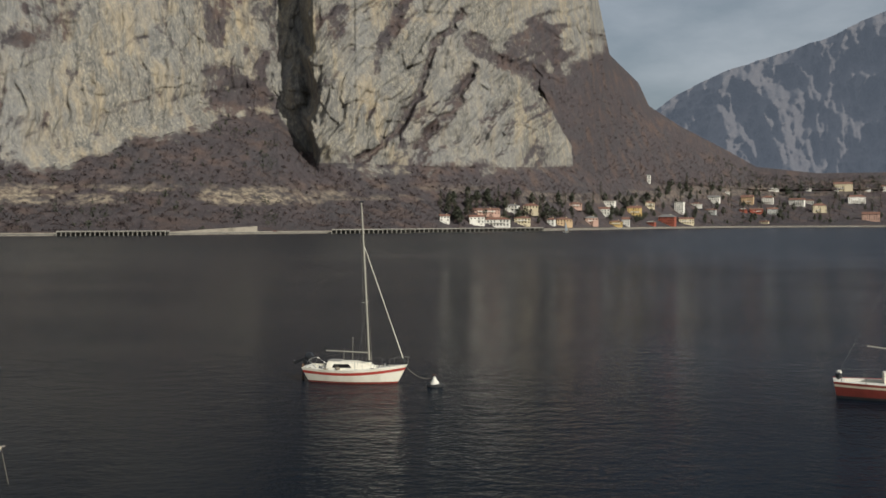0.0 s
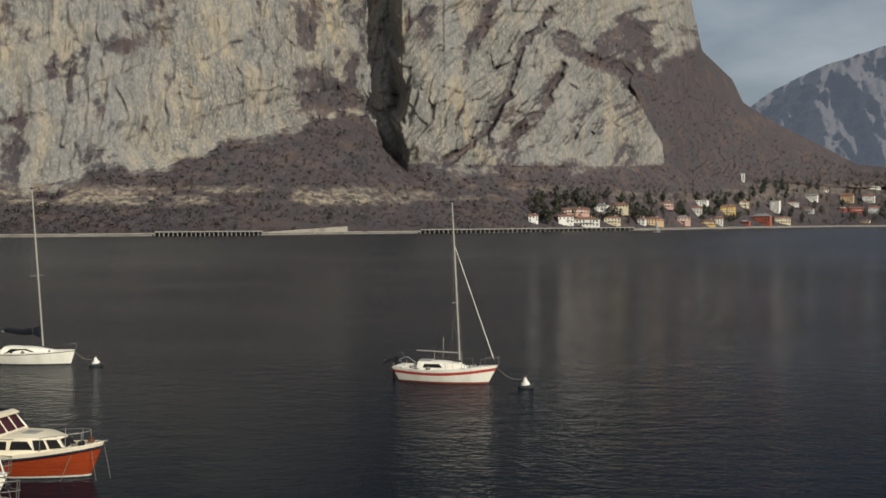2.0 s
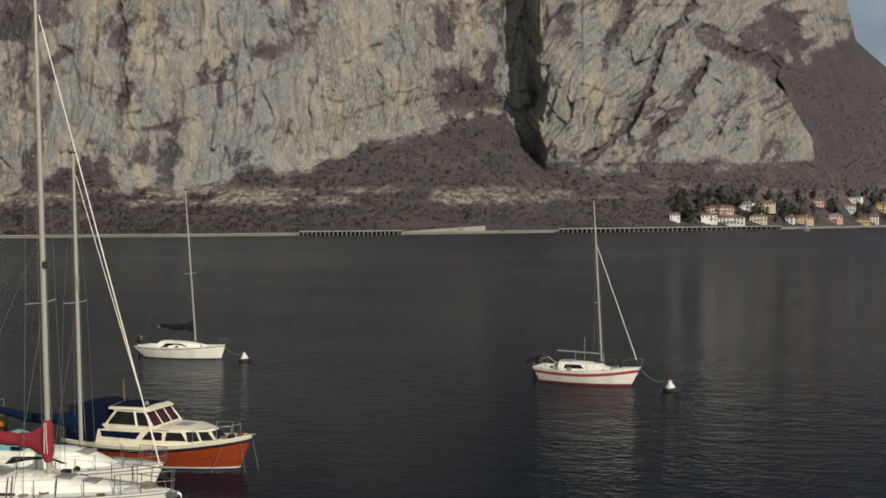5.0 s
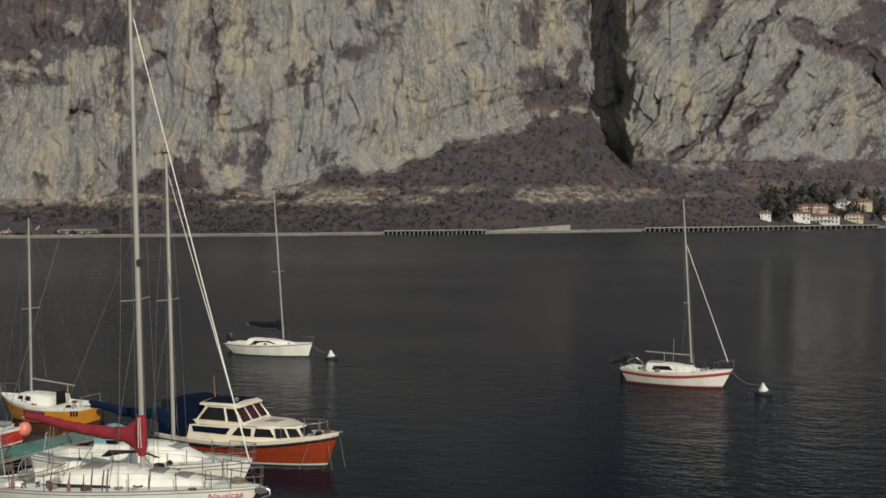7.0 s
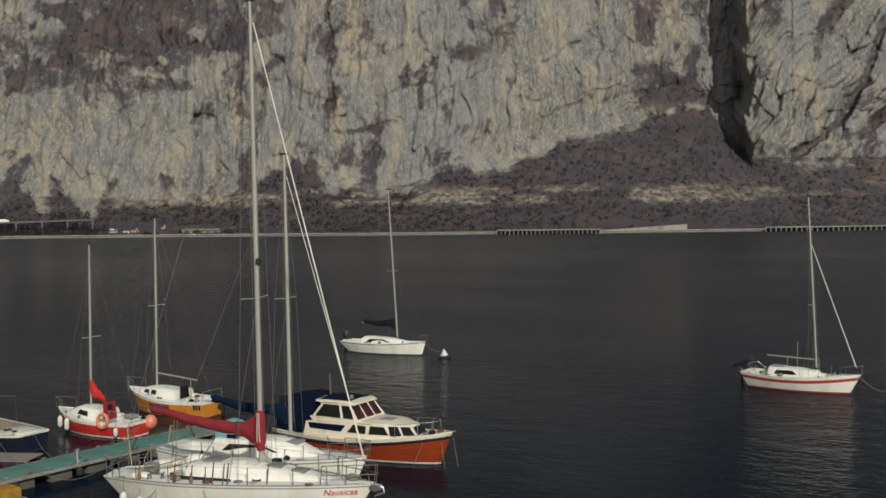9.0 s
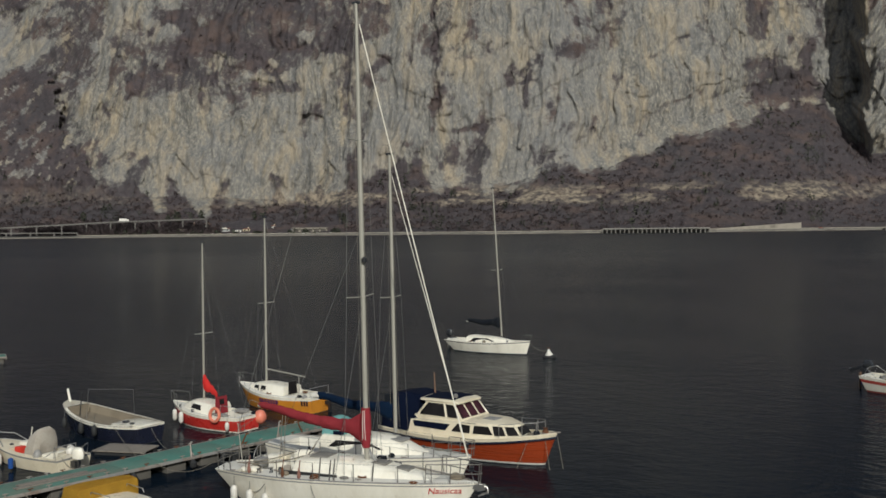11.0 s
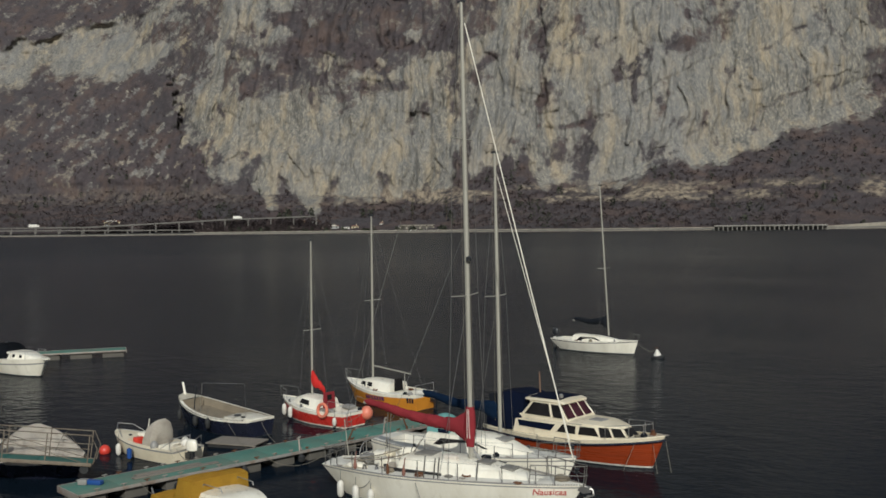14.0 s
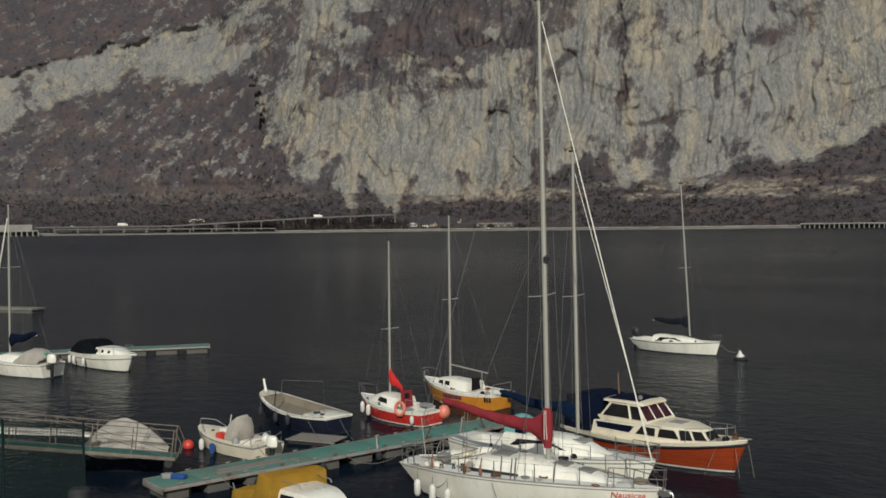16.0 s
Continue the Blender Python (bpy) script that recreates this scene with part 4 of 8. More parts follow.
def mast_and_rig(parent, hull, xm, foot, top, rake=0.03, radius=0.06, spreaders=(), hounds=None, boom=None, jib=0.0, backstay=True, lowers=True, wire=0.008, tip=True, bow_x=None, masthead=True):
    """Mast, spreaders, shrouds, stays and boom. boom: (length, height, radius of its cover, material, droop)."""
    at = lambda z: Vector((xm - rake * (z - foot), 0, z))
    bm = bmesh.new()
    rings = []
    for k, w in ((0, 1), (0.6, 1), (1, 0.62)):
        c = at(foot + (top - foot) * k)
        rings.append([(c.x + 1.25 * radius * w * math.cos(a), radius * w * math.sin(a), c.z) for a in np.linspace(0, 2 * math.pi, 10, endpoint=False)])
    loft(bm, rings)
    mast = part("mast", bm, ALLOY, parent, "slim alloy mast")
    if masthead:
        bm = bmesh.new()
        c = at(top)
        box(bm, c.x - 0.14, c.x + 0.16, -0.03, 0.03, c.z - 0.02, c.z + 0.06, 0.01)
        tube(bm, [c, c + Vector((-0.05, 0, 0.38))], 0.006, 5)
        tube(bm, [c + Vector((-0.05, 0, 0.34)), c + Vector((-0.30, 0.02, 0.36))], 0.008, 5)
        part("masthead_fitting", bm, MOTOR, mast)
    hounds = hounds or top - 0.05
    chain_x = xm - 0.12
    chain = Vector((chain_x, hull.half(chain_x) - 0.08, hull.sheer(chain_x)))
    tips = []
    for z, reach in spreaders:
        for sgn in (1, -1):
            end = at(z) + Vector((-0.10 * reach, sgn * reach, 0.04 * reach))
            part("spreader", tubes([[at(z), end]], 0.020 if reach > 0.5 else 0.015, 6), ALLOY, mast)
        tips.append((z, reach))
    for sgn in (1, -1):
        flip = Vector((1, sgn, 1))
        pts = [chain * flip] + [at(z) + Vector((-0.10 * rch, sgn * rch, 0.04 * rch)) for z, rch in tips] + [at(hounds)]
        part("shroud", tubes([pts], wire, 5), WIRE, mast)
        if lowers and tips:
            part("shroud", tubes([[chain * flip + Vector((-0.35, 0, 0)), at(tips[0][0] - 0.08)]], wire, 5), WIRE, mast)
    nose = Vector((bow_x or hull.L - 0.12, 0, hull.sheer(hull.L) + 0.05))
    if jib:
        part("forestay", tubes([[nose, nose.lerp(at(hounds), 0.06), nose.lerp(at(hounds), 0.5), at(hounds)]], wire * 1.5, 6), WIRE, mast)
        part("furled_jib", tubes([[nose.lerp(at(hounds), 0.05), nose.lerp(at(hounds), 0.1), nose.lerp(at(hounds), 0.55), nose.lerp(at(hounds), 0.97)]], jib, 8, jib * 0.7), WHITE, mast, "white sail rolled round the forestay")
        bm = bmesh.new()
        lathe(bm, [(0.03, 0), (0.09, 0.02), (0.09, 0.05), (0.05, 0.07), (0.09, 0.12), (0.09, 0.15), (0.03, 0.17)], 10, nose.lerp(at(hounds), 0.02))
        part("furling_drum", bm, MOTOR, mast)
    else:
        part("forestay", tubes([[nose, at(hounds)]], wire, 5), WIRE, mast)
    if backstay:
        part("backstay", tubes([[(0.1, 0, hull.sheer(0)), at(top - 0.02)]], wire, 5), WIRE, mast)
    for o in (0.12, -0.16):
        part("halyard", tubes([[at(foot + 0.4) + Vector((o, o * 0.4, 0)), at(top - 0.3) + Vector((o * 0.65, o * 0.15, 0))]], wire * 0.7, 5), ROPE, mast)
    if boom:
        length, height, rad, cloth, droop = boom
        head = at(height) + Vector((-radius * 1.4, 0, 0))
        end = head + Vector((-length, 0, -droop))
        b = part("boom", tubes([[head, end + Vector((-0.15, 0, 0))]], 0.036, 8), ALLOY, mast)
        if rad:
            bm = bmesh.new()
            rnd, rings, N = random.Random(int(length * 100)), [], 22
            for i in range(N):
                k = i / (N - 1)
                c = head.lerp(end, k) + Vector((0, 0, 0.05 * math.sin(k * 9)))
                w = rad * (1.15 - 0.55 * k) * (0.88 + 0.24 * rnd.random()) * (0.5 if i in (0, N - 1) else 1)
                tall = 1.35 + (1.2 * (1 - k / 0.18) if k < 0.18 else 0)
                rings.append([c + Vector((0.02 * rnd.uniform(-1, 1), w * math.cos(a) * (1 + 0.12 * math.sin(3 * a + i)), w * math.sin(a) * tall + 0.05)) for a in np.linspace(0, 2 * math.pi, 14, endpoint=False)])
            loft(bm, rings)
            part("sail_cover", bm, cloth, b, "sail stowed under a cloth cover")
    return mast


def deck_gear(parent, hull, seed, x0, x1, half, lift=0.0, count=8):
    """Winches, cleats, coils and bags left about on deck."""
    rnd = random.Random(seed)
    for i in range(count):
        x, y = rnd.uniform(x0, x1), rnd.choice((-1, 1)) * half * rnd.uniform(0.55, 1.0)
        y = max(-hull.half(x) + 0.12, min(hull.half(x) - 0.12, y))
        z = hull.deck_z(x, y) + lift - 0.01
        bm = bmesh.new()
        if i % 4 == 0:
            lathe(bm, [(0.075, 0), (0.06, 0.05), (0.045, 0.10), (0.065, 0.14), (0.02, 0.15)], 9, (x, y, z))
            part("winch", bm, MOTOR, parent)
        elif i % 4 == 1:
            tube(bm, [(x + (0.13 + 0.01 * (k % 3)) * math.cos(k * 0.7), y + 0.12 * math.sin(k * 0.7), z + 0.015 + 0.003 * k) for k in range(19)], 0.016, 5)
            part("coiled_rope", bm, (ROPE, HATCH, RUST)[rnd.randrange(3)], parent)
        elif i % 4 == 2:
            tube(bm, [(x - 0.11, y, z + 0.06), (x + 0.11, y, z + 0.06)], 0.02, 5)
            tube(bm, [(x, y, z), (x, y, z + 0.06)], 0.025, 5)
            part("cleat", bm, GALV, parent)
        else:
            w = rnd.uniform(0.09, 0.15)
            lathe(bm, [(0.03, 0), (w, 0.02), (w * 1.15, w * 0.7), (w * 0.6, w * 1.4), (0.03, w * 1.5)], 9, (x, y, z))
            part("bag", bm, (BLACK_CLOTH, GREY_MAT, TAN_SOLE)[rnd.randrange(3)], parent)


def panel(bm, corners, thick=0.02):
    """A flat panel from its corners, thickened along its normal."""
    c = [Vector(p) for p in corners]
    nrm = (c[1] - c[0]).cross(c[-1] - c[0]).normalized() * thick / 2
    loft(bm, [[p - nrm for p in c], [p + nrm for p in c]])


def lettering(text, size, material, parent, m, label):
    cu = bpy.data.curves.new("lettering", "FONT")
    cu.body, cu.size, cu.extrude, cu.shear = text, size, 0.004, 0.15
    ob = new("lettering", cu)
    me = bpy.data.meshes.new_from_object(ob.evaluated_get(bpy.context.evaluated_depsgraph_get()))
    bpy.data.objects.remove(ob)
    bpy.data.curves.remove(cu)
    me.materials.clear()
    me.materials.append(material)
    t = new("lettering", me)
    t.parent, t.matrix_basis = parent, m
    return tagged(t, label)


def bars(parent, hull, x0, z, lengths, height, material, side, label):
    """Unreadable writing, as plain bars on the hull's side."""
    bm, x = bmesh.new(), x0
    for w in lengths:
        a, b = hull.point(x, z, side), hull.point(x + w, z, side)
        c, d = hull.point(x + w, z + height, side), hull.point(x, z + height, side)
        panel(bm, [p + Vector((0, side * 0.012, 0)) for p in (a, b, c, d)], 0.006)
        x += w + 0.045
    part("name_bars", bm, material, parent, label, False)

# ---- the boats ----
FADED = worn("faded_orange_cloth", (0.25, 0.125, 0.095), (0.15, 0.08, 0.065), 0.85, grain=8)
PURPLE = worn("purple_paint", (0.10, 0.025, 0.10), None, 0.5, grain=6)
SIGN_RED = worn("red_lettering", (0.50, 0.04, 0.03), None, 0.5, grain=6)


def at_bow(bx, by, heading, L, heel=0.0, trim=0.0):
    """The pose of a boat whose stem stands at (bx, by)."""
    h = radians(heading)
    return pose(bx - L * math.cos(h), by - L * math.sin(h), 0, heel, trim, heading)


def levels_plain(line=0.05, boot=0.10):
    return lambda h, x: [h.sheer(x), h.sheer(x) - line, boot, 0.02, -0.2, -0.41]


def levels_stripe(a, b, boot=0.10):
    return lambda h, x: [h.sheer(x), h.sheer(x) - a, h.sheer(x) - b, boot, 0.02, -0.2, -0.41]


def moored_sloop():
    """White sloop with a red stripe, lying to its buoy."""
    b = thing("sailboat", "small white sailboat with a red stripe moored to a buoy", "sailboat", at_bow(-2.15, 58.5, -14, 6.35), "boats on swinging moorings")
    h = Hull(6.35, 2.35, 0.84, 1.08, 0.72, 0.55, 0.5, dip=0.12)
    bm, mats = h.skin(levels_stripe(0.13, 0.30), [WHITE, RED_STRIPE, WHITE, ANTIFOUL_RED, ANTIFOUL_RED, ANTIFOUL_RED])
    part("hull", bm, mats, b, "white hull with red stripe and waterline")
    part("deck", h.deck((0.4, 1.55), 0.52), DECK, b)
    part("rubbing_strake", tubes(h.rail(), 0.022, 6), WHITE, b)
    c = Cabin(h, 1.55, 4.55, 1.55, 0.40, 1.7, 0.78, 0.42)
    cab = part("cabin", c.shell(), WHITE, b, "low white coachroof")
    for s in (1, -1):
        part("window", c.pane(1.9, 3.1, 0.28, 0.78, s, 0.22), PORT, cab, "long dark side window")
    bm = bmesh.new()
    box(bm, 1.5, 2.3, -0.34, 0.34, h.deck_z(1.9) + 0.36, h.deck_z(1.9) + 0.47, 0.03)
    part("sliding_hatch", bm, GREY_MAT, cab)
    bm = bmesh.new()
    box(bm, 3.6, 4.1, -0.25, 0.25, h.deck_z(3.85) + 0.20, h.deck_z(3.85) + 0.31, 0.03)
    part("fore_hatch", bm, WHITE, cab)
    mast_and_rig(b, h, 4.0, 1.3, 10.72, 0.047, 0.050, ((4.75, 0.62),), 8.25, (2.5, 1.74, 0.0, None, -0.06), 0.026, False, True, 0.006)
    pulpit(b, h, "bow_rail", 0.9, 0.5)
    part("stern_rail", tubes([[(0.25, s * 0.75, 0.84), (0.42, s * 0.72, 1.28), (0.95, s * 0.90, 0.85)] for s in (1, -1)] + [[(0.42, 0.72, 1.28), (0.36, 0, 1.30), (0.42, -0.72, 1.28)]], 0.02, 6), STEEL, b)
    guard_rail(b, h, [2.25, 3.45, 4.55], 0.48, (1.0,), 0.012)
    for x, y in ((1.0, 0.72), (1.3, -0.70), (4.95, 0.1), (4.7, -0.25)):
        bm = bmesh.new()
        lathe(bm, [(0.09, 0), (0.07, 0.05), (0.055, 0.1), (0.08, 0.14), (0.02, 0.15)], 10, (x, y, h.deck_z(x, y)))
        part("winch", bm, GREY_MAT, b)
    bm = bmesh.new()
    box(bm, -0.25, -0.20, -0.14, 0.14, -0.1, 0.95, 0.01)
    part("rudder", bm, BROWN_WOOD, b)
    outboard(b, -0.05, 0.45, 0.95, size=1.15, tilt=68)
    bm = bmesh.new()
    panel(bm, [(0.02, -0.5, 0.35), (0.02, 0.1, 0.35), (0.02, 0.1, 0.62), (0.02, -0.5, 0.62)], 0.03)
    part("transom_sticker", bm, BLUE_PAINT, b, "blue sticker on the transom")
    for x, y, hh in ((2.75, 0.55, 2.6), (2.45, -0.2, 1.95), (4.25, -0.45, 1.85)):
        part("boat_hook", tubes([[(x, y, h.deck_z(x)), (x + 0.04, y, hh)]], 0.014, 5), ALLOY, b)
    deck_gear(b, h, 1, 0.4, 5.4, 0.85, 0.0, 10)
    return b


def white_sloop():
    """White sloop with a black boom cover, lying to its buoy further off."""
    b = thing("sailboat", "white sailboat with a black boom cover moored to a buoy", "sailboat", at_bow(-31.05, 65.0, -6, 7.0), "boats on swinging moorings")
    h = Hull(7.0, 2.4, 0.76, 0.98, 0.70, 0.35, 1.1)
    bm, mats = h.skin(levels_stripe(0.03, 0.08, 0.06), [WHITE, NAVY_PAINT, WHITE, ANTIFOUL_DARK, ANTIFOUL_DARK, ANTIFOUL_DARK])
    part("hull", bm, mats, b, "white hull with a thin grey line")
    part("deck", h.deck((0.4, 1.9), 0.6), DECK, b)
    part("rubbing_strake", tubes(h.rail(), 0.02, 6), WHITE, b)
    c = Cabin(h, 1.9, 5.6, 1.6, 0.36, 2.6, 0.72, 0.36)
    cab = part("cabin", c.shell(), WHITE, b, "low wedge-shaped coachroof")
    for s in (1, -1):
        part("window", c.pane(2.3, 4.3, 0.22, 0.8, s, 0.6), PORT, cab, "dark wedge-shaped window")
    bm = bmesh.new()
    box(bm, 1.9, 2.75, -0.33, 0.33, h.deck_z(2.3) + 0.30, h.deck_z(2.3) + 0.40, 0.03)
    part("sliding_hatch", bm, WHITE, cab)
    mast_and_rig(b, h, 4.6, 1.2, 11.95, 0.063, 0.05, ((6.0, 0.75),), 9.6, (2.85, 2.1, 0.17, BLACK_CLOTH, -0.04), 0, True, False, 0.004)
    pulpit(b, h, "bow_rail", 0.5, 0.45)
    outboard(b, 0.0, 0.35, 0.92, size=1.2)
    bm = bmesh.new()
    box(bm, -0.2, -0.15, -0.12, 0.12, -0.1, 0.8, 0.01)
    part("rudder", bm, WHITE, b)
    bm = bmesh.new()
    box(bm, 1.3, 1.9, 0.62, 0.95, 0.78, 1.0, 0.05)
    part("locker", bm, GREY_MAT, b)
    deck_gear(b, h, 2, 0.5, 5.6, 0.85, 0.0, 8)
    return b


def big_yacht():
    """The large white racing yacht at the pontoon, with its maroon sail cover."""
    L = 9.55
    b = thing("sailboat", "large white sailing yacht with a maroon sail cover at the pontoon", "sailboat", at_bow(-15.546, 28.541, 7.5, L), "boats at the pontoon")
    h = Hull(L, 3.10, 1.02, 1.22, 0.42, 0.62, 0.95, 0.82, 0.30, -0.14)
    bm, mats = h.skin(levels_stripe(0.05, 0.09, 0.06), [WHITE, GREY_MAT, WHITE, ANTIFOUL_DARK, ANTIFOUL_DARK, ANTIFOUL_DARK])
    part("hull", bm, mats, b, "white hull with a pinched stern")
    part("deck", h.deck((0.9, 3.3), 0.55, 0.5), DECK, b, "worn off-white non-slip deck")
    part("toe_rail", tubes(h.rail(0.02, 0.03, 0.4, 8.6), 0.02, 6), GREY_MAT, b)
    # drilled toe rail towards the bow
    bm = bmesh.new()
    for s in (1, -1):
        for i in range(46):
            x = 6.2 + 0.075 * i
            box(bm, x, x + 0.04, s * (h.half(x) - 0.035) - 0.008, s * (h.half(x) - 0.035) + 0.008, h.sheer(x) - 0.01, h.sheer(x) + 0.05)
    part("pierced_rail", bm, GALV, b, smoothed=False, kind="stuff")
    c = Cabin(h, 3.3, 8.1, 2.0, 0.40, 3.6, 0.70, 0.36)
    cab = part("cabin", c.shell(), WHITE, b, "long low coachroof fading into the foredeck")
    for x, w in ((3.95, 0.34), (6.15, 0.27), (7.0, 0.25)):
        bm = bmesh.new()
        zc = h.deck_z(x) + c.at(x)[3]
        box(bm, x - w, x + w, -w, w, zc - 0.05, zc + 0.05, 0.025)
        hatch = part("deck_hatch", bm, HATCH, cab, "dark grey deck hatch")
        part("hatch_handle", tubes([[(x + w * 0.7, -0.08, zc + 0.06), (x + w * 0.7, 0.08, zc + 0.06)]], 0.015, 5), STEEL, hatch)
    bm = bmesh.new()
    lathe(bm, [(0.05, -0.34), (0.20, -0.30), (0.23, -0.15), (0.23, 0.15), (0.20, 0.30), (0.05, 0.34)], 14, (0, 0, 0))
    raft = part("life_raft", bm, WHITE, b, "white life raft canister lashed on deck")
    raft.matrix_basis = pose(3.0, 0.35, h.deck_z(3.2) + 0.26, 0, 90, 12)
    part("lashing", tubes([[(0.24 * math.cos(a), 0.24 * math.sin(a), dz) for a in np.linspace(0, 2 * math.pi, 17)] for dz in (-0.14, 0.14)], 0.014, 5), WIRE, raft)
    mast_and_rig(b, h, 5.6, 1.55, 16.7, 0.012, 0.070, ((7.05, 0.95), (12.2, 0.72)), 16.45, None, 0.024, True, True, 0.008, bow_x=L - 0.15)
    # boom with the maroon cover, sagging aft and swung a little to port
    mast = [o for o in b.children if o.name.startswith("mast")][0]
    head, end = Vector((5.43, 0, 2.65)), Vector((0.8, 0.9, 3.0))
    boom = part("boom", tubes([[head, end]], 0.06, 8), ALLOY, mast)
    rnd, rings, N = random.Random(5), [], 30
    bm = bmesh.new()
    for i in range(N):
        k = i / (N - 1)
        p = head.lerp(end, k) + Vector((0, 0, 0.05 - 0.10 * math.sin(math.pi * min(1, k * 1.2))))
        w = (0.21 - 0.11 * k) * (0.9 + 0.2 * rnd.random()) * (0.35 if i == N - 1 else 1)
        hang = 0.26 * max(0, 1 - k / 0.10)
        rings.append([p + Vector((0, w * math.cos(a) * (1 + 0.10 * math.sin(4 * a + i)), w * 1.15 * math.sin(a) + (hang * math.sin(a)))) for a in np.linspace(0, 2 * math.pi, 14, endpoint=False)])
    loft(bm, rings)
    part("sail_cover", bm, MAROON, boom, "creased maroon sail cover")
    bm = bmesh.new()
    rings = []
    for k, w in ((-0.70, 0.10), (-0.40, 0.135), (0.0, 0.155), (0.35, 0.145), (0.62, 0.11)):
        rings.append([(5.58 + (w + 0.02) * math.cos(a) * 1.1, w * math.sin(a), 2.75 + k) for a in np.linspace(0, 2 * math.pi, 12, endpoint=False)])
    loft(bm, rings)
    part("mast_collar", bm, MAROON, boom, "maroon cover laced round the mast")
    for dx in (-0.05, 0.05):
        part("lacing", tubes([[(5.60 + dx, -0.175, 2.35), (5.58 + dx * 0.7, -0.165, 2.8), (5.56 + dx * 0.6, -0.12, 3.3)]], 0.012, 5), FENDER, boom, "white edge tape on the cover")
    part("mainsheet", tubes([[end.lerp(head, 0.25), (2.2, 0, 1.05)], [end.lerp(head, 0.28), (2.3, 0.1, 1.05)]], 0.012, 5), ROPE, boom)
    part("kicking_strap", tubes([[(6.05, 0, 1.5), (4.9, 0.2, 2.75)]], 0.04, 6), STEEL, boom)
    # radar reflector half way up
    bm = bmesh.new()
    lathe(bm, [(0.02, 0), (0.09, 0.05), (0.09, 0.18), (0.02, 0.23)], 10, (5.65, -0.1, 8.15))
    part("reflector", bm, MOTOR, mast)
    pulpit(b, h, "bow_rail", 1.5, 0.62, radius=0.02)
    pulpit(b, h, "stern_rail", 0.75, 0.55, False, 0.018)
    guard_rail(b, h, [1.6, 3.0, 4.4, 5.8, 7.2, 8.2], 0.60, (1.0,), 0.015)
    # anchor roller at the stem
    bm = bmesh.new()
    for s in (0.07, -0.07):
        panel(bm, [(L - 0.6, s, 1.22), (L + 0.22, s, 1.20), (L + 0.26, s, 1.05), (L + 0.02, s, 0.98), (L - 0.3, s, 1.12)], 0.015)
    tube(bm, [(L + 0.18, -0.09, 1.12), (L + 0.18, 0.09, 1.12)], 0.05, 8)
    tube(bm, [(L - 0.1, 0, 1.24), (L + 0.3, 0, 1.12), (L + 0.33, 0, 0.95)], 0.03, 6)
    tube(bm, [(L + 0.33, 0, 0.95), (L + 0.05, 0.14, 0.86)], 0.025, 5)
    tube(bm, [(L + 0.33, 0, 0.95), (L + 0.05, -0.14, 0.86)], 0.025, 5)
    part("anchor_roller", bm, STEEL, b, "steel bow roller with stowed anchor")
    for x, y in ((2.0, -0.95), (2.0, 0.95), (2.9, -1.0), (2.9, 1.0), (4.4, -0.7), (4.6, 0.7)):
        bm = bmesh.new()
        lathe(bm, [(0.09, 0), (0.075, 0.05), (0.055, 0.10), (0.075, 0.14), (0.02, 0.16)], 12, (x, y, h.deck_z(x, y)))
        part("winch", bm, DULL_STEEL, b, "dull steel sheet winch")
    # tracks, sprayhood board and stowed gear
    for s in (1, -1):
        bm = bmesh.new()
        box(bm, 3.0, 5.0, s * 0.98 - 0.025, s * 0.98 + 0.025, h.deck_z(4, 1.0) - 0.02, h.deck_z(4, 1.0) + 0.10, 0.008)
        part("genoa_track", bm, MOTOR, b, "dark sheet track")
    for x, y, lx, ly, hh, mat, name, lab in ((2.55, -0.35, 0.5, 0.35, 0.30, WHITE, "cockpit_locker", ""), (2.2, 0.35, 0.35, 0.3, 0.34, CREAM, "cockpit_locker", ""), (1.55, -0.1, 0.3, 0.5, 0.30, GREY_MAT, "steering_pedestal", "grey wheel pedestal"),
                                           (5.05, -0.35, 0.45, 0.22, 0.16, CREAM_CLOTH, "sail_bag", "stowed pale sail bag"), (5.95, 0.42, 0.30, 0.22, 0.14, BLACK_CLOTH, "sail_bag", "stowed black bag"), (3.0, -0.75, 0.22, 0.16, 0.26, DIRTY_CLOTH, "bucket", "")):
        bm = bmesh.new()
        base = h.deck_z(x, y) - 0.04 + (c.at(x)[3] if x > 3.4 and abs(y) < 0.6 else 0)
        box(bm, x - lx / 2, x + lx / 2, y - ly / 2, y + ly / 2, base, base + hh, min(lx, ly) * 0.2)
        part(name, bm, mat, b, lab)
    part("steering_wheel", tubes([[(1.45, 0.42 * math.cos(a), 1.42 + 0.42 * math.sin(a)) for a in np.linspace(0, 2 * math.pi, 21)], [(1.45, -0.42, 1.42), (1.45, 0.42, 1.42)], [(1.45, 0, 1.0), (1.45, 0, 1.84)]], 0.016, 6), STEEL, b, "thin steel steering wheel")
    part("danbuoy_pole", tubes([[(0.35, 0.5, 1.05), (0.15, 0.55, 2.4)]], 0.018, 6), ALLOY, b)
    for x, y, hh in ((2.75, 0.2, 0.9), (2.95, -0.15, 1.05), (4.75, 0.15, 0.6), (5.3, -0.5, 0.55)):
        part("loose_line", tubes([sag((x, y, h.deck_z(x) + 0.1), (x + 0.9, y * 0.4, h.deck_z(x) + hh), 0.18)], 0.011, 5), ROPE, b)
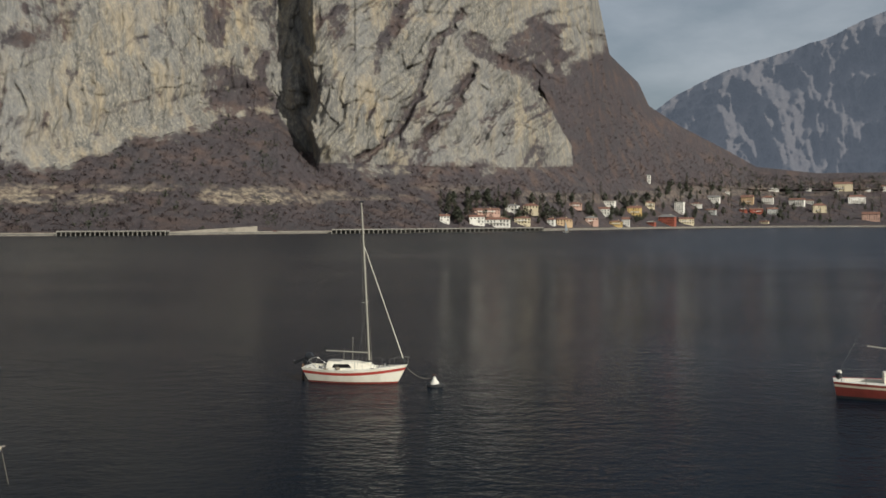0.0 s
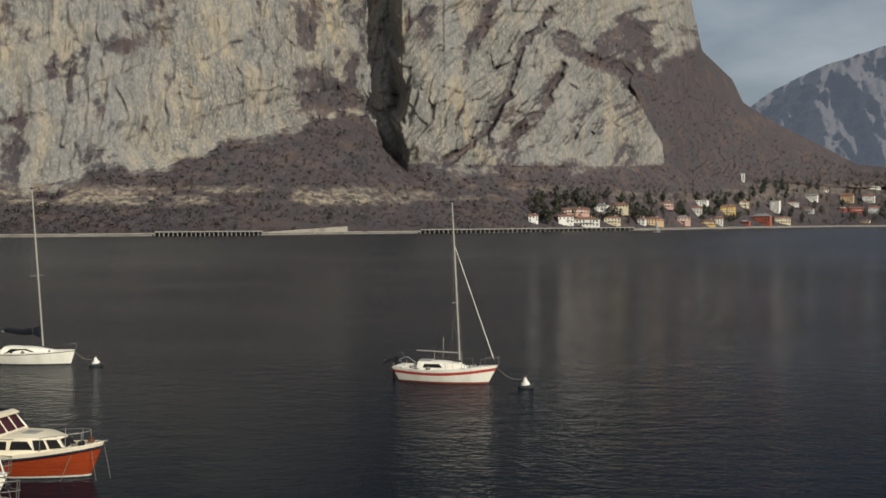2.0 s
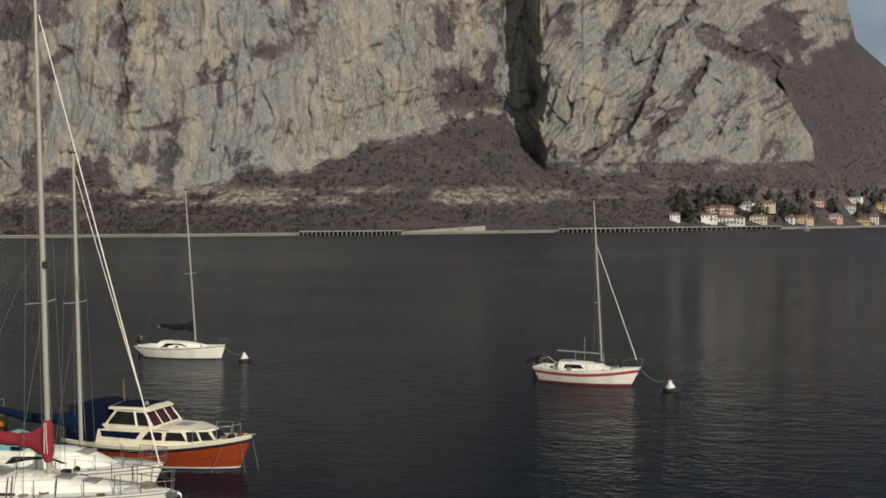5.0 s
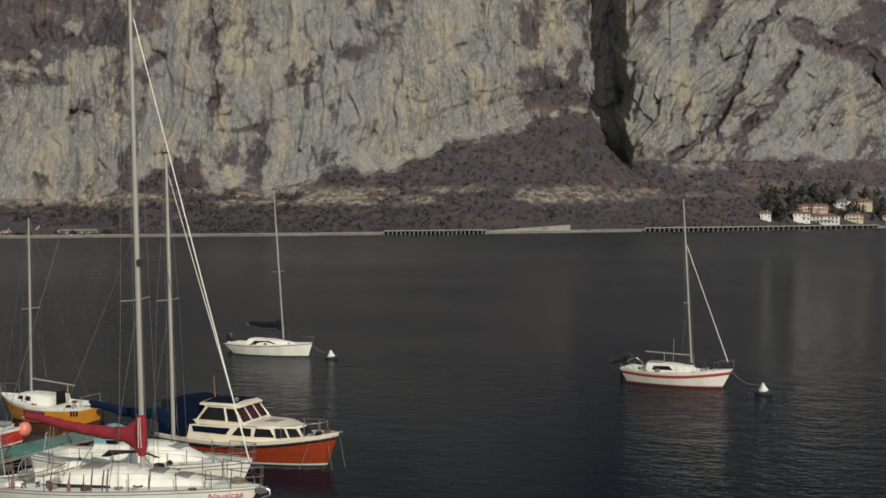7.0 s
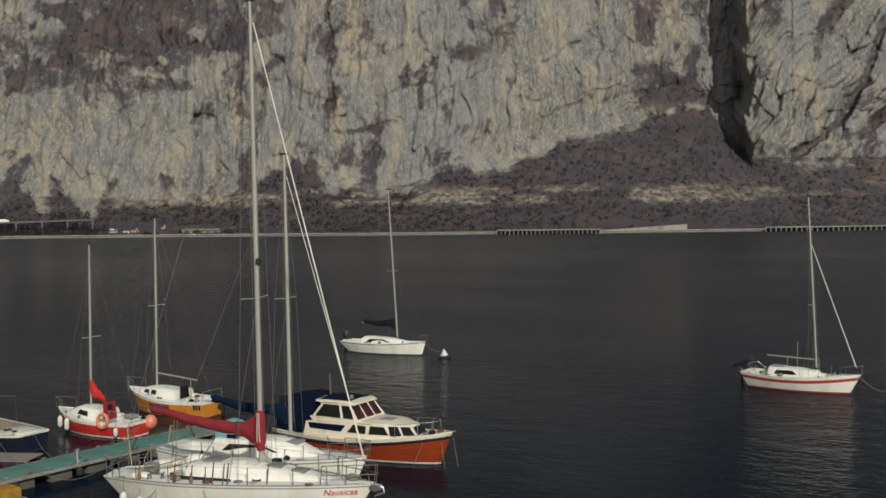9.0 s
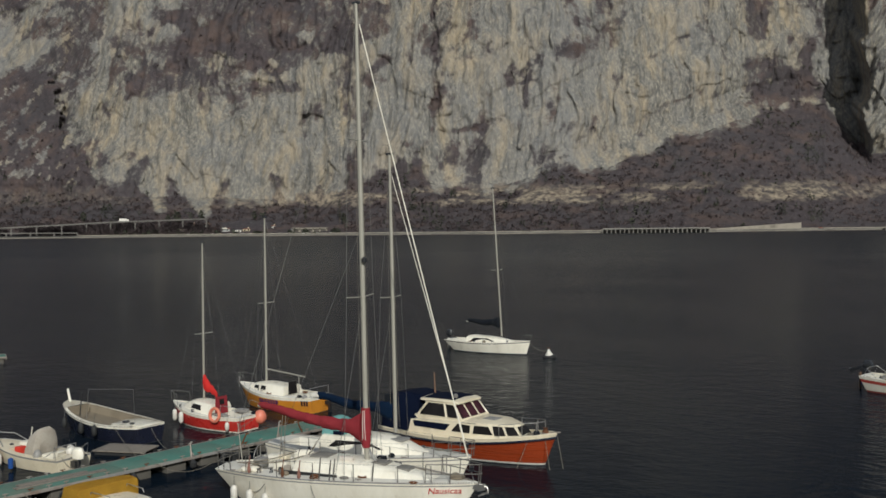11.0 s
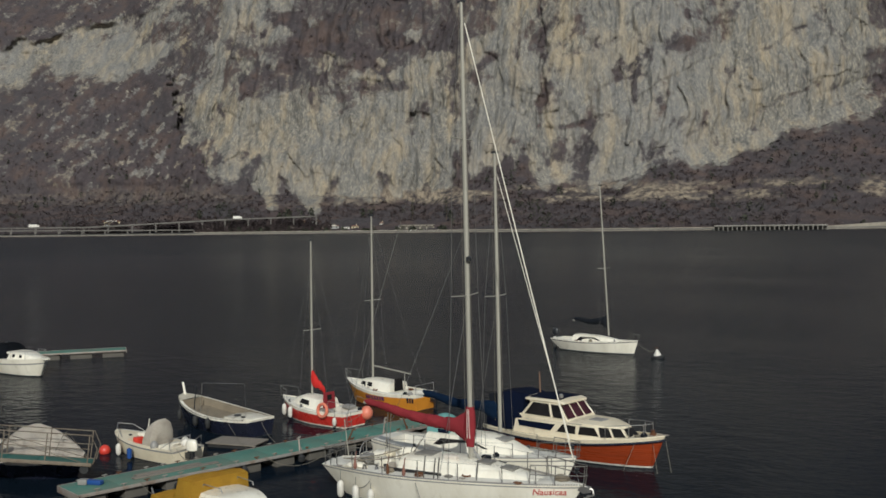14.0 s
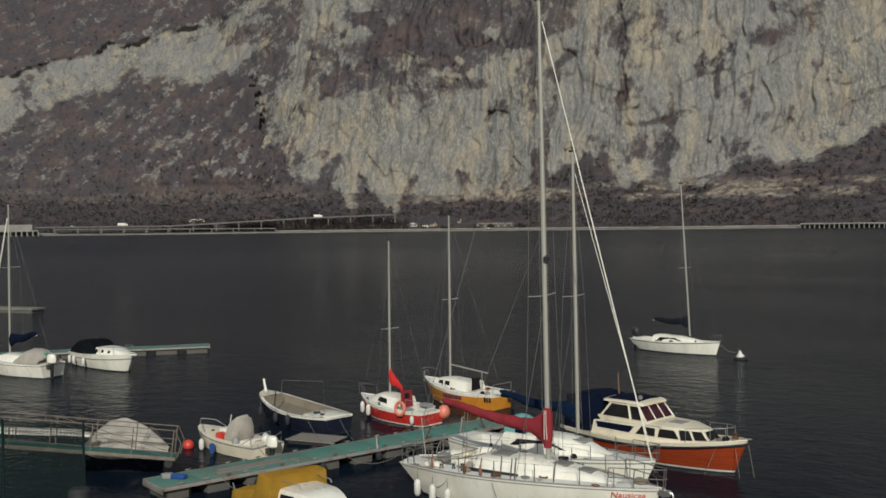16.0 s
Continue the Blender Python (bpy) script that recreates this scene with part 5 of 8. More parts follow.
    # sailcloth heaped by the cockpit
    for x0, x1, y, w, seed in ((0.7, 2.3, 0.75, 0.26, 31), (1.0, 2.0, -0.8, 0.20, 32), (3.1, 4.6, 0.95, 0.18, 33)):
        bm, rr, rings = bmesh.new(), random.Random(seed), []
        for i in range(12):
            k = i / 11
            x, q = x0 + (x1 - x0) * k, w * (0.45 + 0.8 * math.sin(math.pi * k)) * rr.uniform(0.75, 1.2)
            rings.append([(x, y + q * math.cos(a) * rr.uniform(0.85, 1.15), h.deck_z(x, y) - 0.03 + q * 0.8 * (1 + math.sin(a)) * rr.uniform(0.85, 1.1) * 0.6) for a in np.linspace(0, 2 * math.pi, 11, endpoint=False)])
        loft(bm, rings)
        part("heaped_sail", bm, WHITE, b, "white sailcloth heaped on deck")
    part("cockpit_line", tubes([sag((1.2, -0.9, h.deck_z(1.2) + 0.25), (3.4, -0.35, h.deck_z(3.4) + 0.45), 0.12), sag((0.9, -0.6, 1.3), (3.0, -0.15, 1.75), 0.1)], 0.02, 5), ROPE, b, "slack brown line across the cockpit")
    for x, y, hh in ((4.55, -1.35, 0.72), (4.9, -1.3, 0.66), (5.05, -1.3, 0.7), (6.3, -1.0, 0.62)):
        part("lashed_pole", tubes([[(x, y, h.deck_z(x, y)), (x + 0.05, y + 0.04, h.deck_z(x, y) + hh)]], 0.022, 5), DULL_STEEL, b)
    # ropes and covers left about on deck
    for k, (x, y) in enumerate(((1.35, -0.75), (1.55, -0.5), (4.3, -1.2), (1.1, 0.5))):
        bm = bmesh.new()
        rad = 0.16 + 0.03 * (k % 2)
        for t in range(3):
            tube(bm, [(x + (rad - 0.02 * t) * math.cos(a), y + (rad - 0.03 * t) * math.sin(a), h.deck_z(x, y) + 0.03 + 0.03 * t) for a in np.linspace(0, 2 * math.pi, 13)], 0.018, 5)
        part("coiled_rope", bm, RUST if k in (0, 2) else ROPE, b, "coiled line on deck")
    for x, mat in ((3.85, FADED), (1.7, FADED), (3.2, RUST)):
        y = 0.12 - h.half(x)
        bm = bmesh.new()
        lathe(bm, [(0.03, 0), (0.05, 0.03), (0.065, 0.12), (0.04, 0.24), (0.025, 0.34)], 10, (x, y, h.sheer(x) + 0.02))
        tube(bm, [(x, y, h.sheer(x) + 0.3), (x + 0.06, y, h.sheer(x) + 0.62)], 0.018, 6)
        part("rolled_cloth", bm, mat, b, "cloth roll lashed to a stanchion")
    for x, top in ((1.0, 0.62), (1.75, 0.58), (2.45, 0.56)):
        fender(b, x, -(h.point(x, 0.3, -1).y * -1 + 0.12), top, 0.60, 0.12, FENDER, 0.5)
    for x in (7.0,):
        fender(b, x, h.half(x) + 0.1, 0.6, 0.6, 0.12)
    part("slack_line", tubes([sag((1.0, -0.75, 1.0), (2.6, -1.35, 1.05), 0.55)], 0.010, 5), WIRE, b)
    part("slack_line", tubes([sag((4.4, -1.62, 1.08), (4.75, -1.66, 0.3), 0.05)], 0.010, 5), WIRE, b)
    bm = bmesh.new()
    rings = []
    for i in range(7):
        k = i / 6
        rings.append([(8.55 + 0.5 * k + 0.05 * math.cos(3 * k), 0.1 + 0.22 * math.cos(a) * (1 - 0.5 * abs(k - 0.5)), h.deck_z(8.7) + 0.05 + 0.10 * math.sin(a) * (1 + 0.4 * math.sin(5 * k))) for a in np.linspace(0, 2 * math.pi, 10, endpoint=False)])
    loft(bm, rings)
    part("rolled_bag", bm, TAN_SOLE, b, "tan sail bag on the foredeck")
    # the name on the bow
    p, q, top = h.point(8.16, 0.93, -1), h.point(9.25, 0.93, -1), h.point(8.4, 1.12, -1)
    ex = (q - p).normalized()
    ez = ex.cross(top - p).normalized()
    ey = ez.cross(ex)
    m = Matrix.Translation(p + ez * 0.035) @ Matrix((ex, ey, ez)).transposed().to_4x4()
    lettering("Nausicaa", 0.30, SIGN_RED, b, m, "red name painted on the bow")
    deck_gear(b, h, 3, 0.6, 8.4, 1.25, 0.0, 18)
    return b


def second_yacht():
    """The white yacht behind, with a blue cover on its boom."""
    L = 8.6
    b = thing("sailboat", "white sailboat with a blue boom cover at the pontoon", "sailboat", at_bow(-17.55, 31.75, 1.5, L), "boats at the pontoon")
    h = Hull(L, 2.75, 1.0, 1.2, 0.6, 0.5, 0.0)
    bm, mats = h.skin(levels_stripe(0.08, 0.13, 0.08), [WHITE, GREY_MAT, WHITE, ANTIFOUL_DARK, ANTIFOUL_DARK, ANTIFOUL_DARK])
    part("hull", bm, mats, b, "white hull")
    part("deck", h.deck((0.6, 2.6), 0.6), DECK, b)
    part("rubbing_strake", tubes(h.rail(), 0.025, 6), GREY_MAT, b)
    c = Cabin(h, 2.6, 6.7, 1.85, 0.55, 2.0, 0.76, 0.4)
    cab = part("cabin", c.shell(), WHITE, b, "white coachroof")
    for s in (1, -1):
        part("window", c.pane(3.0, 5.3, 0.35, 0.75, s, 0.7), PORT, cab, "dark tapering window")
    bm = bmesh.new()
    zc = h.deck_z(5.6) + c.at(5.6)[3]
    box(bm, 5.3, 5.9, -0.3, 0.3, zc - 0.04, zc + 0.05, 0.03)
    part("deck_hatch", bm, GREY_MAT, cab)
    mast_and_rig(b, h, 5.45, 1.75, 12.0, 0.012, 0.060, ((6.75, 0.72),), 11.5, (3.5, 2.45, 0.15, TEAL_CLOTH, -0.35), 0.016, True, True, 0.007)
    pulpit(b, h, "bow_rail", 1.2, 0.55)
    guard_rail(b, h, [2.4, 3.8, 5.2, 6.5], 0.55, (1.0,), 0.014)
    bm = bmesh.new()
    rings = []
    for i in range(8):
        k = i / 7
        rings.append([(2.5 + 1.0 * k, 0.55 * math.cos(a), 1.45 + (0.30 + 0.45 * math.sin(math.pi * (0.2 + 0.6 * k))) * math.sin(a)) for a in np.linspace(0, math.pi, 12)])
    made = loft(bm, rings, closed=False, caps=False)
    bm.faces.new(made[0])
    bm.faces.new(made[-1])
    part("spray_hood", bm, worn("pale_teal_canvas", (0.16, 0.33, 0.31), None, 0.85, grain=6), b, "pale teal cockpit hood")
    bm = bmesh.new()
    box(bm, 3.0, 3.5, -0.55, -0.15, h.deck_z(3.2) + 0.5, h.deck_z(3.2) + 0.68, 0.06)
    part("folded_canvas", bm, BLUE_CLOTH, b, "dark blue folded canvas")
    bm = bmesh.new()
    lathe(bm, [(0.05, 0), (0.11, 0.03), (0.12, 0.2), (0.10, 0.34), (0.04, 0.38)], 10, (1.72, 0, 2.86), "x")
    part("boom_end_bag", bm, FENDER, b, "pale cloth bound round the boom's end")
    bm = bmesh.new()
    box(bm, 5.0, 5.22, -0.05, 0.20, 2.6, 3.15, 0.04)
    part("mast_box", bm, BLACK_CLOTH, b)
    deck_gear(b, h, 4, 0.6, 7.4, 1.1, 0.0, 12)
    return b


def cabin_cruiser():
    """The old cruiser with an orange planked hull and a cream wheelhouse."""
    L = 8.0
    b = thing("cabin_cruiser", "cabin cruiser with orange wooden hull and cream wheelhouse", "motorboat", at_bow(-16.2, 36.1, -6, L), "boats at the pontoon")
    h = Hull(L, 2.75, 0.90, 1.30, 0.85, 0.42, 0.0, 0.62, 0.30, 0.13)
    lv = lambda q, x: [q.sheer(x), q.sheer(x) - 0.11, q.sheer(x) - 0.19, 0.10, 0.03, -0.2, -0.41]
    bm, mats = h.skin(lv, [CREAM, NAVY_PAINT, ORANGE_WOOD, FENDER, ANTIFOUL_DARK, ANTIFOUL_DARK])
    part("hull", bm, mats, b, "orange planked hull with a white waterline")
    part("deck", h.deck((0.35, 1.9), 0.85, 0.45), CREAM, b)
    part("rubbing_strake", tubes(h.rail(-0.15, -0.012), 0.035, 6), NAVY_PAINT, b, "dark rubbing strake")
    part("gunwale", tubes(h.rail(0.02, 0.03), 0.03, 6), CREAM, b)
    # trunk cabin: half width at its foot and its top, height of its roof
    LINES = ((1.55, 1.10, 1.04, 1.36), (2.4, 1.12, 1.04, 1.46), (4.1, 1.08, 0.99, 1.52), (5.2, 0.98, 0.88, 1.53), (5.7, 0.91, 0.80, 1.53))
    cut = lambda x, k: float(np.interp(x, [q[0] for q in LINES], [q[k] for q in LINES]))
    flank = lambda x, z: cut(x, 1) + (cut(x, 2) - cut(x, 1)) * (z - 0.85) / (cut(x, 3) - 0.85)
    foot = [(x, base, 0.80) for x, base, _, _ in LINES[:4]] + [(5.72, 0.90, 0.84), (6.74, 0.40, 0.95), (6.84, 0.0, 0.97)]
    head = [(x, top, z1) for x, _, top, z1 in LINES[:4]] + [(5.46, 0.80, 1.53), (6.28, 0.34, 1.47), (6.36, 0.0, 1.47)]
    bm = bmesh.new()
    rows = [[(x, -y, z) for x, y, z in line] + [(x, y, z) for x, y, z in reversed(line[:-1])] for line in (foot, head)]
    crown = [(x + (0.0 if i else 0.03), y * 0.55, z + 0.045) for i, (x, y, z) in enumerate(head)]
    rows.append([(x, -y, z) for x, y, z in crown] + [(x, y, z) for x, y, z in reversed(crown[:-1])])
    made = [[bm.verts.new(p) for p in row] for row in rows]
    for a, c in zip(made, made[1:]):
        for i in range(len(a)):
            j = (i + 1) % len(a)
            bm.faces.new((a[i], a[j], c[j], c[i]))
    for i in range(6):
        q = [made[2][i], made[2][i + 1], made[2][11 - i], made[2][12 - i]]
        bm.faces.new(list(dict.fromkeys(q)))
    trunk = part("cabin", bm, CREAM, b, "cream trunk cabin with a raked faceted front")

    def side_panel(q, s, name, mat, label):
        bm = bmesh.new()
        panel(bm, [(x, s * (flank(x, z) + 0.012), z) for x, z in q], 0.03)
        part(name, bm, mat, trunk, label)

    for s in (1, -1):
        side_panel(((4.75, 1.10), (5.62, 1.12), (5.40, 1.42), (4.80, 1.42)), s, "window", PORT, "dark cabin window")
        side_panel(((3.75, 1.10), (4.60, 1.10), (4.60, 1.40), (4.02, 1.42)), s, "window", PORT, "dark cabin window")
        side_panel(((1.9, 1.12), (3.45, 1.10), (3.65, 1.36), (1.8, 1.34)), s, "side_curtain", BLUE_CLOTH, "dark blue canvas strip")
    # raked windows across the faceted front
    def facet(s, u, v):
        a, c = Vector((5.72, s * 0.90, 0.84)).lerp(Vector((6.74, s * 0.40, 0.95)), u), Vector((5.46, s * 0.80, 1.53)).lerp(Vector((6.28, s * 0.34, 1.47)), u)
        return a.lerp(c, v) + Vector((0.012, s * 0.02, 0.004))

    for s in (1, -1):
        for u0, u1 in ((0.05, 0.47), (0.55, 0.96)):
            bm = bmesh.new()
            panel(bm, [facet(s, u0, 0.34), facet(s, u1, 0.34), facet(s, u1 - 0.01, 0.88), facet(s, u0 + 0.02, 0.88)], 0.03)
            part("front_window", bm, PORT, trunk, "raked front window")
    bm = bmesh.new()
    panel(bm, [(6.66, -0.33, 1.13), (6.66, 0.33, 1.13), (6.41, 0.28, 1.42), (6.41, -0.28, 1.42)], 0.03)
    part("front_window", bm, PORT, trunk, "raked front window")
    # wheelhouse frame
    z0, z1, w0, w1 = 1.52, 2.20, 0.94, 0.80
    bm = bmesh.new()
    for s in (1, -1):
        panel(bm, [(1.55, s * w0, 1.34), (4.22, s * w0, 1.46), (4.18, s * w0, 1.60), (1.85, s * w0, 1.60)], 0.06)
        for xa, xb in ((1.95, 2.45), (3.42, 3.22), (4.16, 3.66)):
            tube(bm, [(xa, s * (w0 - 0.01), 1.56), (xb, s * w1, z1)], 0.05, 6)
        panel(bm, [(2.3, s * (w1 + 0.02), 2.10), (3.75, s * (w1 + 0.02), 2.10), (3.7, s * w1, 2.22), (2.2, s * w1, 2.22)], 0.06)
    for y in (-0.30, 0.30):
        tube(bm, [(4.20, y, 1.56), (3.70, y * 0.95, z1)], 0.04, 6)
    panel(bm, [(4.24, -0.94, 1.44), (4.24, 0.94, 1.44), (4.18, 0.94, 1.60), (4.18, -0.94, 1.60)], 0.06)
    panel(bm, [(3.78, -0.82, 2.10), (3.78, 0.82, 2.10), (3.68, 0.80, 2.22), (3.68, -0.80, 2.22)], 0.05)
    house = part("wheelhouse", bm, CREAM, b, "cream wheelhouse frame", False)
    for s in (1, -1):
        for q in (((2.12, 1.62), (3.34, 1.62), (3.20, 2.10), (2.48, 2.10)), ((3.50, 1.62), (4.08, 1.62), (3.72, 2.10), (3.32, 2.10))):
            bm = bmesh.new()
            panel(bm, [(x, s * (w0 - 0.13 * (z - 1.56) / 0.65), z) for x, z in q], 0.012)
            part("window", bm, PORT, house, "dark wheelhouse side window")
    for ya, yb in ((-0.82, -0.35), (-0.26, 0.26), (0.35, 0.82)):
        bm = bmesh.new()
        panel(bm, [(4.18, ya, 1.62), (4.18, yb, 1.62), (3.80, yb * 0.94, 2.10), (3.80, ya * 0.94, 2.10)], 0.012)
        part("windscreen", bm, SCREEN, house, "raked tinted windscreen")
    bm, rings = bmesh.new(), []
    for x, w, up in ((1.95, 0.76, -0.02), (2.1, 0.90, 0.0), (3.0, 0.92, 0.03), (3.7, 0.88, 0.02), (3.95, 0.80, -0.03)):
        rings.append([(x, -w, 2.18 + up), (x, w, 2.18 + up), (x, w * 0.96, 2.25 + up), (x, 0, 2.30 + up), (x, -w * 0.96, 2.25 + up)])
    loft(bm, rings)
    part("roof", bm, CREAM, house, "cream wheelhouse roof")
    bm = bmesh.new()
    loft(bm, [[(x, -w, 2.26 + u), (x, w, 2.26 + u), (x, w, 2.29 + u), (x, 0, 2.335 + u), (x, -w, 2.29 + u)] for x, w, u in ((2.15, 0.70, 0.0), (3.0, 0.74, 0.03), (3.65, 0.70, 0.02))])
    part("roof_hatch", bm, BLUE_CLOTH, house, "dark blue cloth sunroof")
    bm = bmesh.new()
    lathe(bm, [(0.05, 0), (0.05, 0.08), (0.09, 0.1), (0.10, 0.2), (0.05, 0.25)], 10, (3.55, -0.45, 2.25))
    part("searchlight", bm, STEEL, house, "small chrome searchlight")
    part("signal_mast", tubes([[(1.95, 0.3, 2.05), (1.9, 0.3, 3.15)]], 0.04, 8, 0.025), BROWN_WOOD, house, "stubby varnished mast")
    # after canopy
    bm, rings = bmesh.new(), []
    for x, hh, w in ((0.1, 1.15, 1.05), (0.3, 1.36, 1.14), (1.2, 1.50, 1.16), (1.95, 1.42, 1.02)):
        rings.append([(x, -w * math.cos(t), 0.90 + hh * min(1, math.sin(t) * 1.3)) for t in np.linspace(0, math.pi, 14)])
    made = loft(bm, rings, closed=False, caps=False)
    bm.faces.new(made[0])
    bm.faces.new(made[-1])
    part("canopy", bm, BLUE_CLOTH, b, "dark blue canvas canopy over the cockpit")
    # bow fittings and mooring lines
    rail = [(5.9, 0.86, 1.55), (6.8, 0.60, 1.66), (7.3, 0.34, 1.70)]
    part("bow_rail", tubes([[(x, y, z) for x, y, z in rail] + [(7.45, 0, 1.71)] + [(x, -y, z) for x, y, z in reversed(rail)]] + [[(x, s * y, h.sheer(x)), (x, s * y, z)] for s in (1, -1) for x, y, z in rail], 0.014, 6), STEEL, b, "thin steel bow rail")
    bm = bmesh.new()
    lathe(bm, [(0.13, 0), (0.13, 0.08), (0.07, 0.1), (0.07, 0.16), (0.11, 0.2), (0.02, 0.22)], 10, (7.5, 0, h.deck_z(7.5)))
    part("windlass", bm, RUST, b, "anchor windlass")
    bm = bmesh.new()
    box(bm, 6.95, 7.3, -0.2, 0.2, 1.08, 1.18, 0.02)
    part("anchor_locker", bm, GREY_MAT, b)
    part("bowsprit", tubes([[(L - 0.3, 0, 1.32), (L + 0.16, 0, 1.37)]], 0.03, 6), GALV, b, "short bowsprit")
    bm = bmesh.new()
    box(bm, 4.75, 5.35, -0.28, 0.28, 1.55, 1.60, 0.02)
    part("deck_hatch", bm, GREY_MAT, trunk)
    for line in ([(L - 0.05, 0.1, 1.28), (L + 0.35, -0.1, -0.1)], [(L - 0.4, -0.25, 1.24), (L + 0.05, -0.6, -0.1)], [(L - 0.9, -0.5, 1.2), (L - 1.2, -1.0, 0.0)]):
        part("mooring_line", tubes([line], 0.010, 5), ROPE, b)
    for s in (1, -1):
        part("hand_rail", tubes([[(2.2, s * 1.04, 1.42), (4.9, s * 0.96, 1.50)]], 0.014, 5), STEEL, b)
    deck_gear(b, h, 7, 7.0, 7.6, 0.4, 0.0, 4)
    return b


def red_sloop():
    L = 5.1
    b = thing("sailboat", "little red and white sailboat with a red sail bundle", "sailboat", at_bow(-36.47, 36.02, 176, L), "boats at the pontoon")
    h = Hull(L, 2.1, 0.70, 0.95, 0.75, 0.5, 0.05)
    lv = lambda q, x: [q.sheer(x), q.sheer(x) - 0.13, 0.08, 0.02, -0.2, -0.41]
    bm, mats = h.skin(lv, [WHITE, RED_PAINT, WHITE, ANTIFOUL_DARK, ANTIFOUL_DARK])
    part("hull", bm, mats, b, "red hull with white topsides")
    part("deck", h.deck((0.4, 1.8), 0.5), DECK, b)
    part("rubbing_strake", tubes(h.rail(), 0.022, 6), WHITE, b)
    c = Cabin(h, 1.8, 4.1, 1.45, 0.45, 1.1, 0.76, 0.42)
    cab = part("cabin", c.shell(), WHITE, b, "white cuddy")
    for s in (1, -1):
        part("window", c.pane(2.5, 3.3, 0.3, 0.75, s, 0.15), PORT, cab)
    bm = bmesh.new()
    panel(bm, [(1.75, -0.40, 0.66), (1.75, 0.40, 0.66), (1.78, 0.34, 1.46), (1.78, -0.34, 1.46)], 0.04)
    door = part("washboard", bm, MAROON, cab, "dark red companionway board")
    bm = bmesh.new()
    panel(bm, [(1.72, -0.14, 1.10), (1.72, 0.14, 1.10), (1.74, 0.14, 1.34), (1.74, -0.14, 1.34)], 0.02)
    part("board_window", bm, PORT, door)
    bm = bmesh.new()
    N = 22
    rings = []
    for a in np.linspace(0, 2 * math.pi, N, endpoint=False):
        c0, rr = Vector((0.30 * math.cos(a), 0, 0.30 * math.sin(a))), 0.075
        rings.append([c0 * (1 + rr / 0.30 * math.cos(t)) + Vector((0, rr * math.sin(t), 0)) for t in np.linspace(0, 2 * math.pi, 8, endpoint=False)])
    loft(bm, rings + [rings[0]], caps=False)
    ring = part("lifebuoy", bm, ORANGE_VINYL, b, "faded orange lifebuoy hung on the rail")
    ring.matrix_basis = pose(1.15, 1.0, 0.80, 8, 0, 0)
    mast_and_rig(b, h, 2.95, 1.1, 8.65, 0.008, 0.045, ((4.35, 0.55),), 7.6, None, 0, True, False, 0.004)
    bm = bmesh.new()
    rings = []
    rnd = random.Random(3)
    for i in range(12):
        k = i / 11
        w = 0.20 * (1 - 0.55 * k) * rnd.uniform(0.75, 1.2)
        cen = Vector((2.90 - 0.85 * k ** 1.1, 0.02 * math.sin(7 * k), 2.05 - 0.55 * k))
        rings.append([cen + Vector((0, w * 0.6 * math.cos(a), (w * 1.9 * (1 - 0.6 * k) + 0.05) * math.sin(a))) for a in np.linspace(0, 2 * math.pi, 10, endpoint=False)])
    loft(bm, rings)
    part("sail_bundle", bm, RED_CLOTH, b, "red sail lashed to the mast and boom")
    pulpit(b, h, "bow_rail", 0.7, 0.5)
    for s in (1, -1):
        part("stern_rail", tubes([[(0.9, s * 0.9, 0.72), (0.85, s * 0.92, 1.25)], [(0.1, s * 0.75, 0.72), (0.08, s * 0.76, 1.2), (0.85, s * 0.92, 1.25)]], 0.014, 6), STEEL, b)
    for x in (3.5, 4.3):
        fender(b, x, h.half(x) + 0.10, 0.72, 0.55, 0.11)
    fender(b, 0.4, 0.95, 0.55, 0.4, 0.10, FENDER)
    bm = bmesh.new()
    lathe(bm, [(0.04, 0.33), (0.18, 0.28), (0.28, 0.12), (0.30, -0.08), (0.2, -0.26), (0.04, -0.33)], 14, (0.0, -0.75, 0.55))
    part("ball_fender", bm, ORANGE_VINYL, b, "big faded orange ball fender")
    bm = bmesh.new()
    box(bm, 0.7, 1.25, -0.75, -0.35, 0.70, 0.86, 0.04)
    part("cockpit_cushion", bm, GREY_MAT, b)
    bm = bmesh.new()
    box(bm, 0.85, 1.5, 0.45, 0.75, 0.70, 0.80, 0.03)
    part("cockpit_cushion", bm, GREY_MAT, b)
    part("ladder", tubes([[(-0.05, 0.35, 0.75), (-0.12, 0.35, 0.05)], [(-0.05, 0.62, 0.75), (-0.12, 0.62, 0.05)]] + [[(-0.08, 0.35, z), (-0.08, 0.62, z)] for z in (0.15, 0.35, 0.55)], 0.014, 5), STEEL, b)
    deck_gear(b, h, 5, 0.2, 4.6, 0.8, 0.0, 10)
    return b


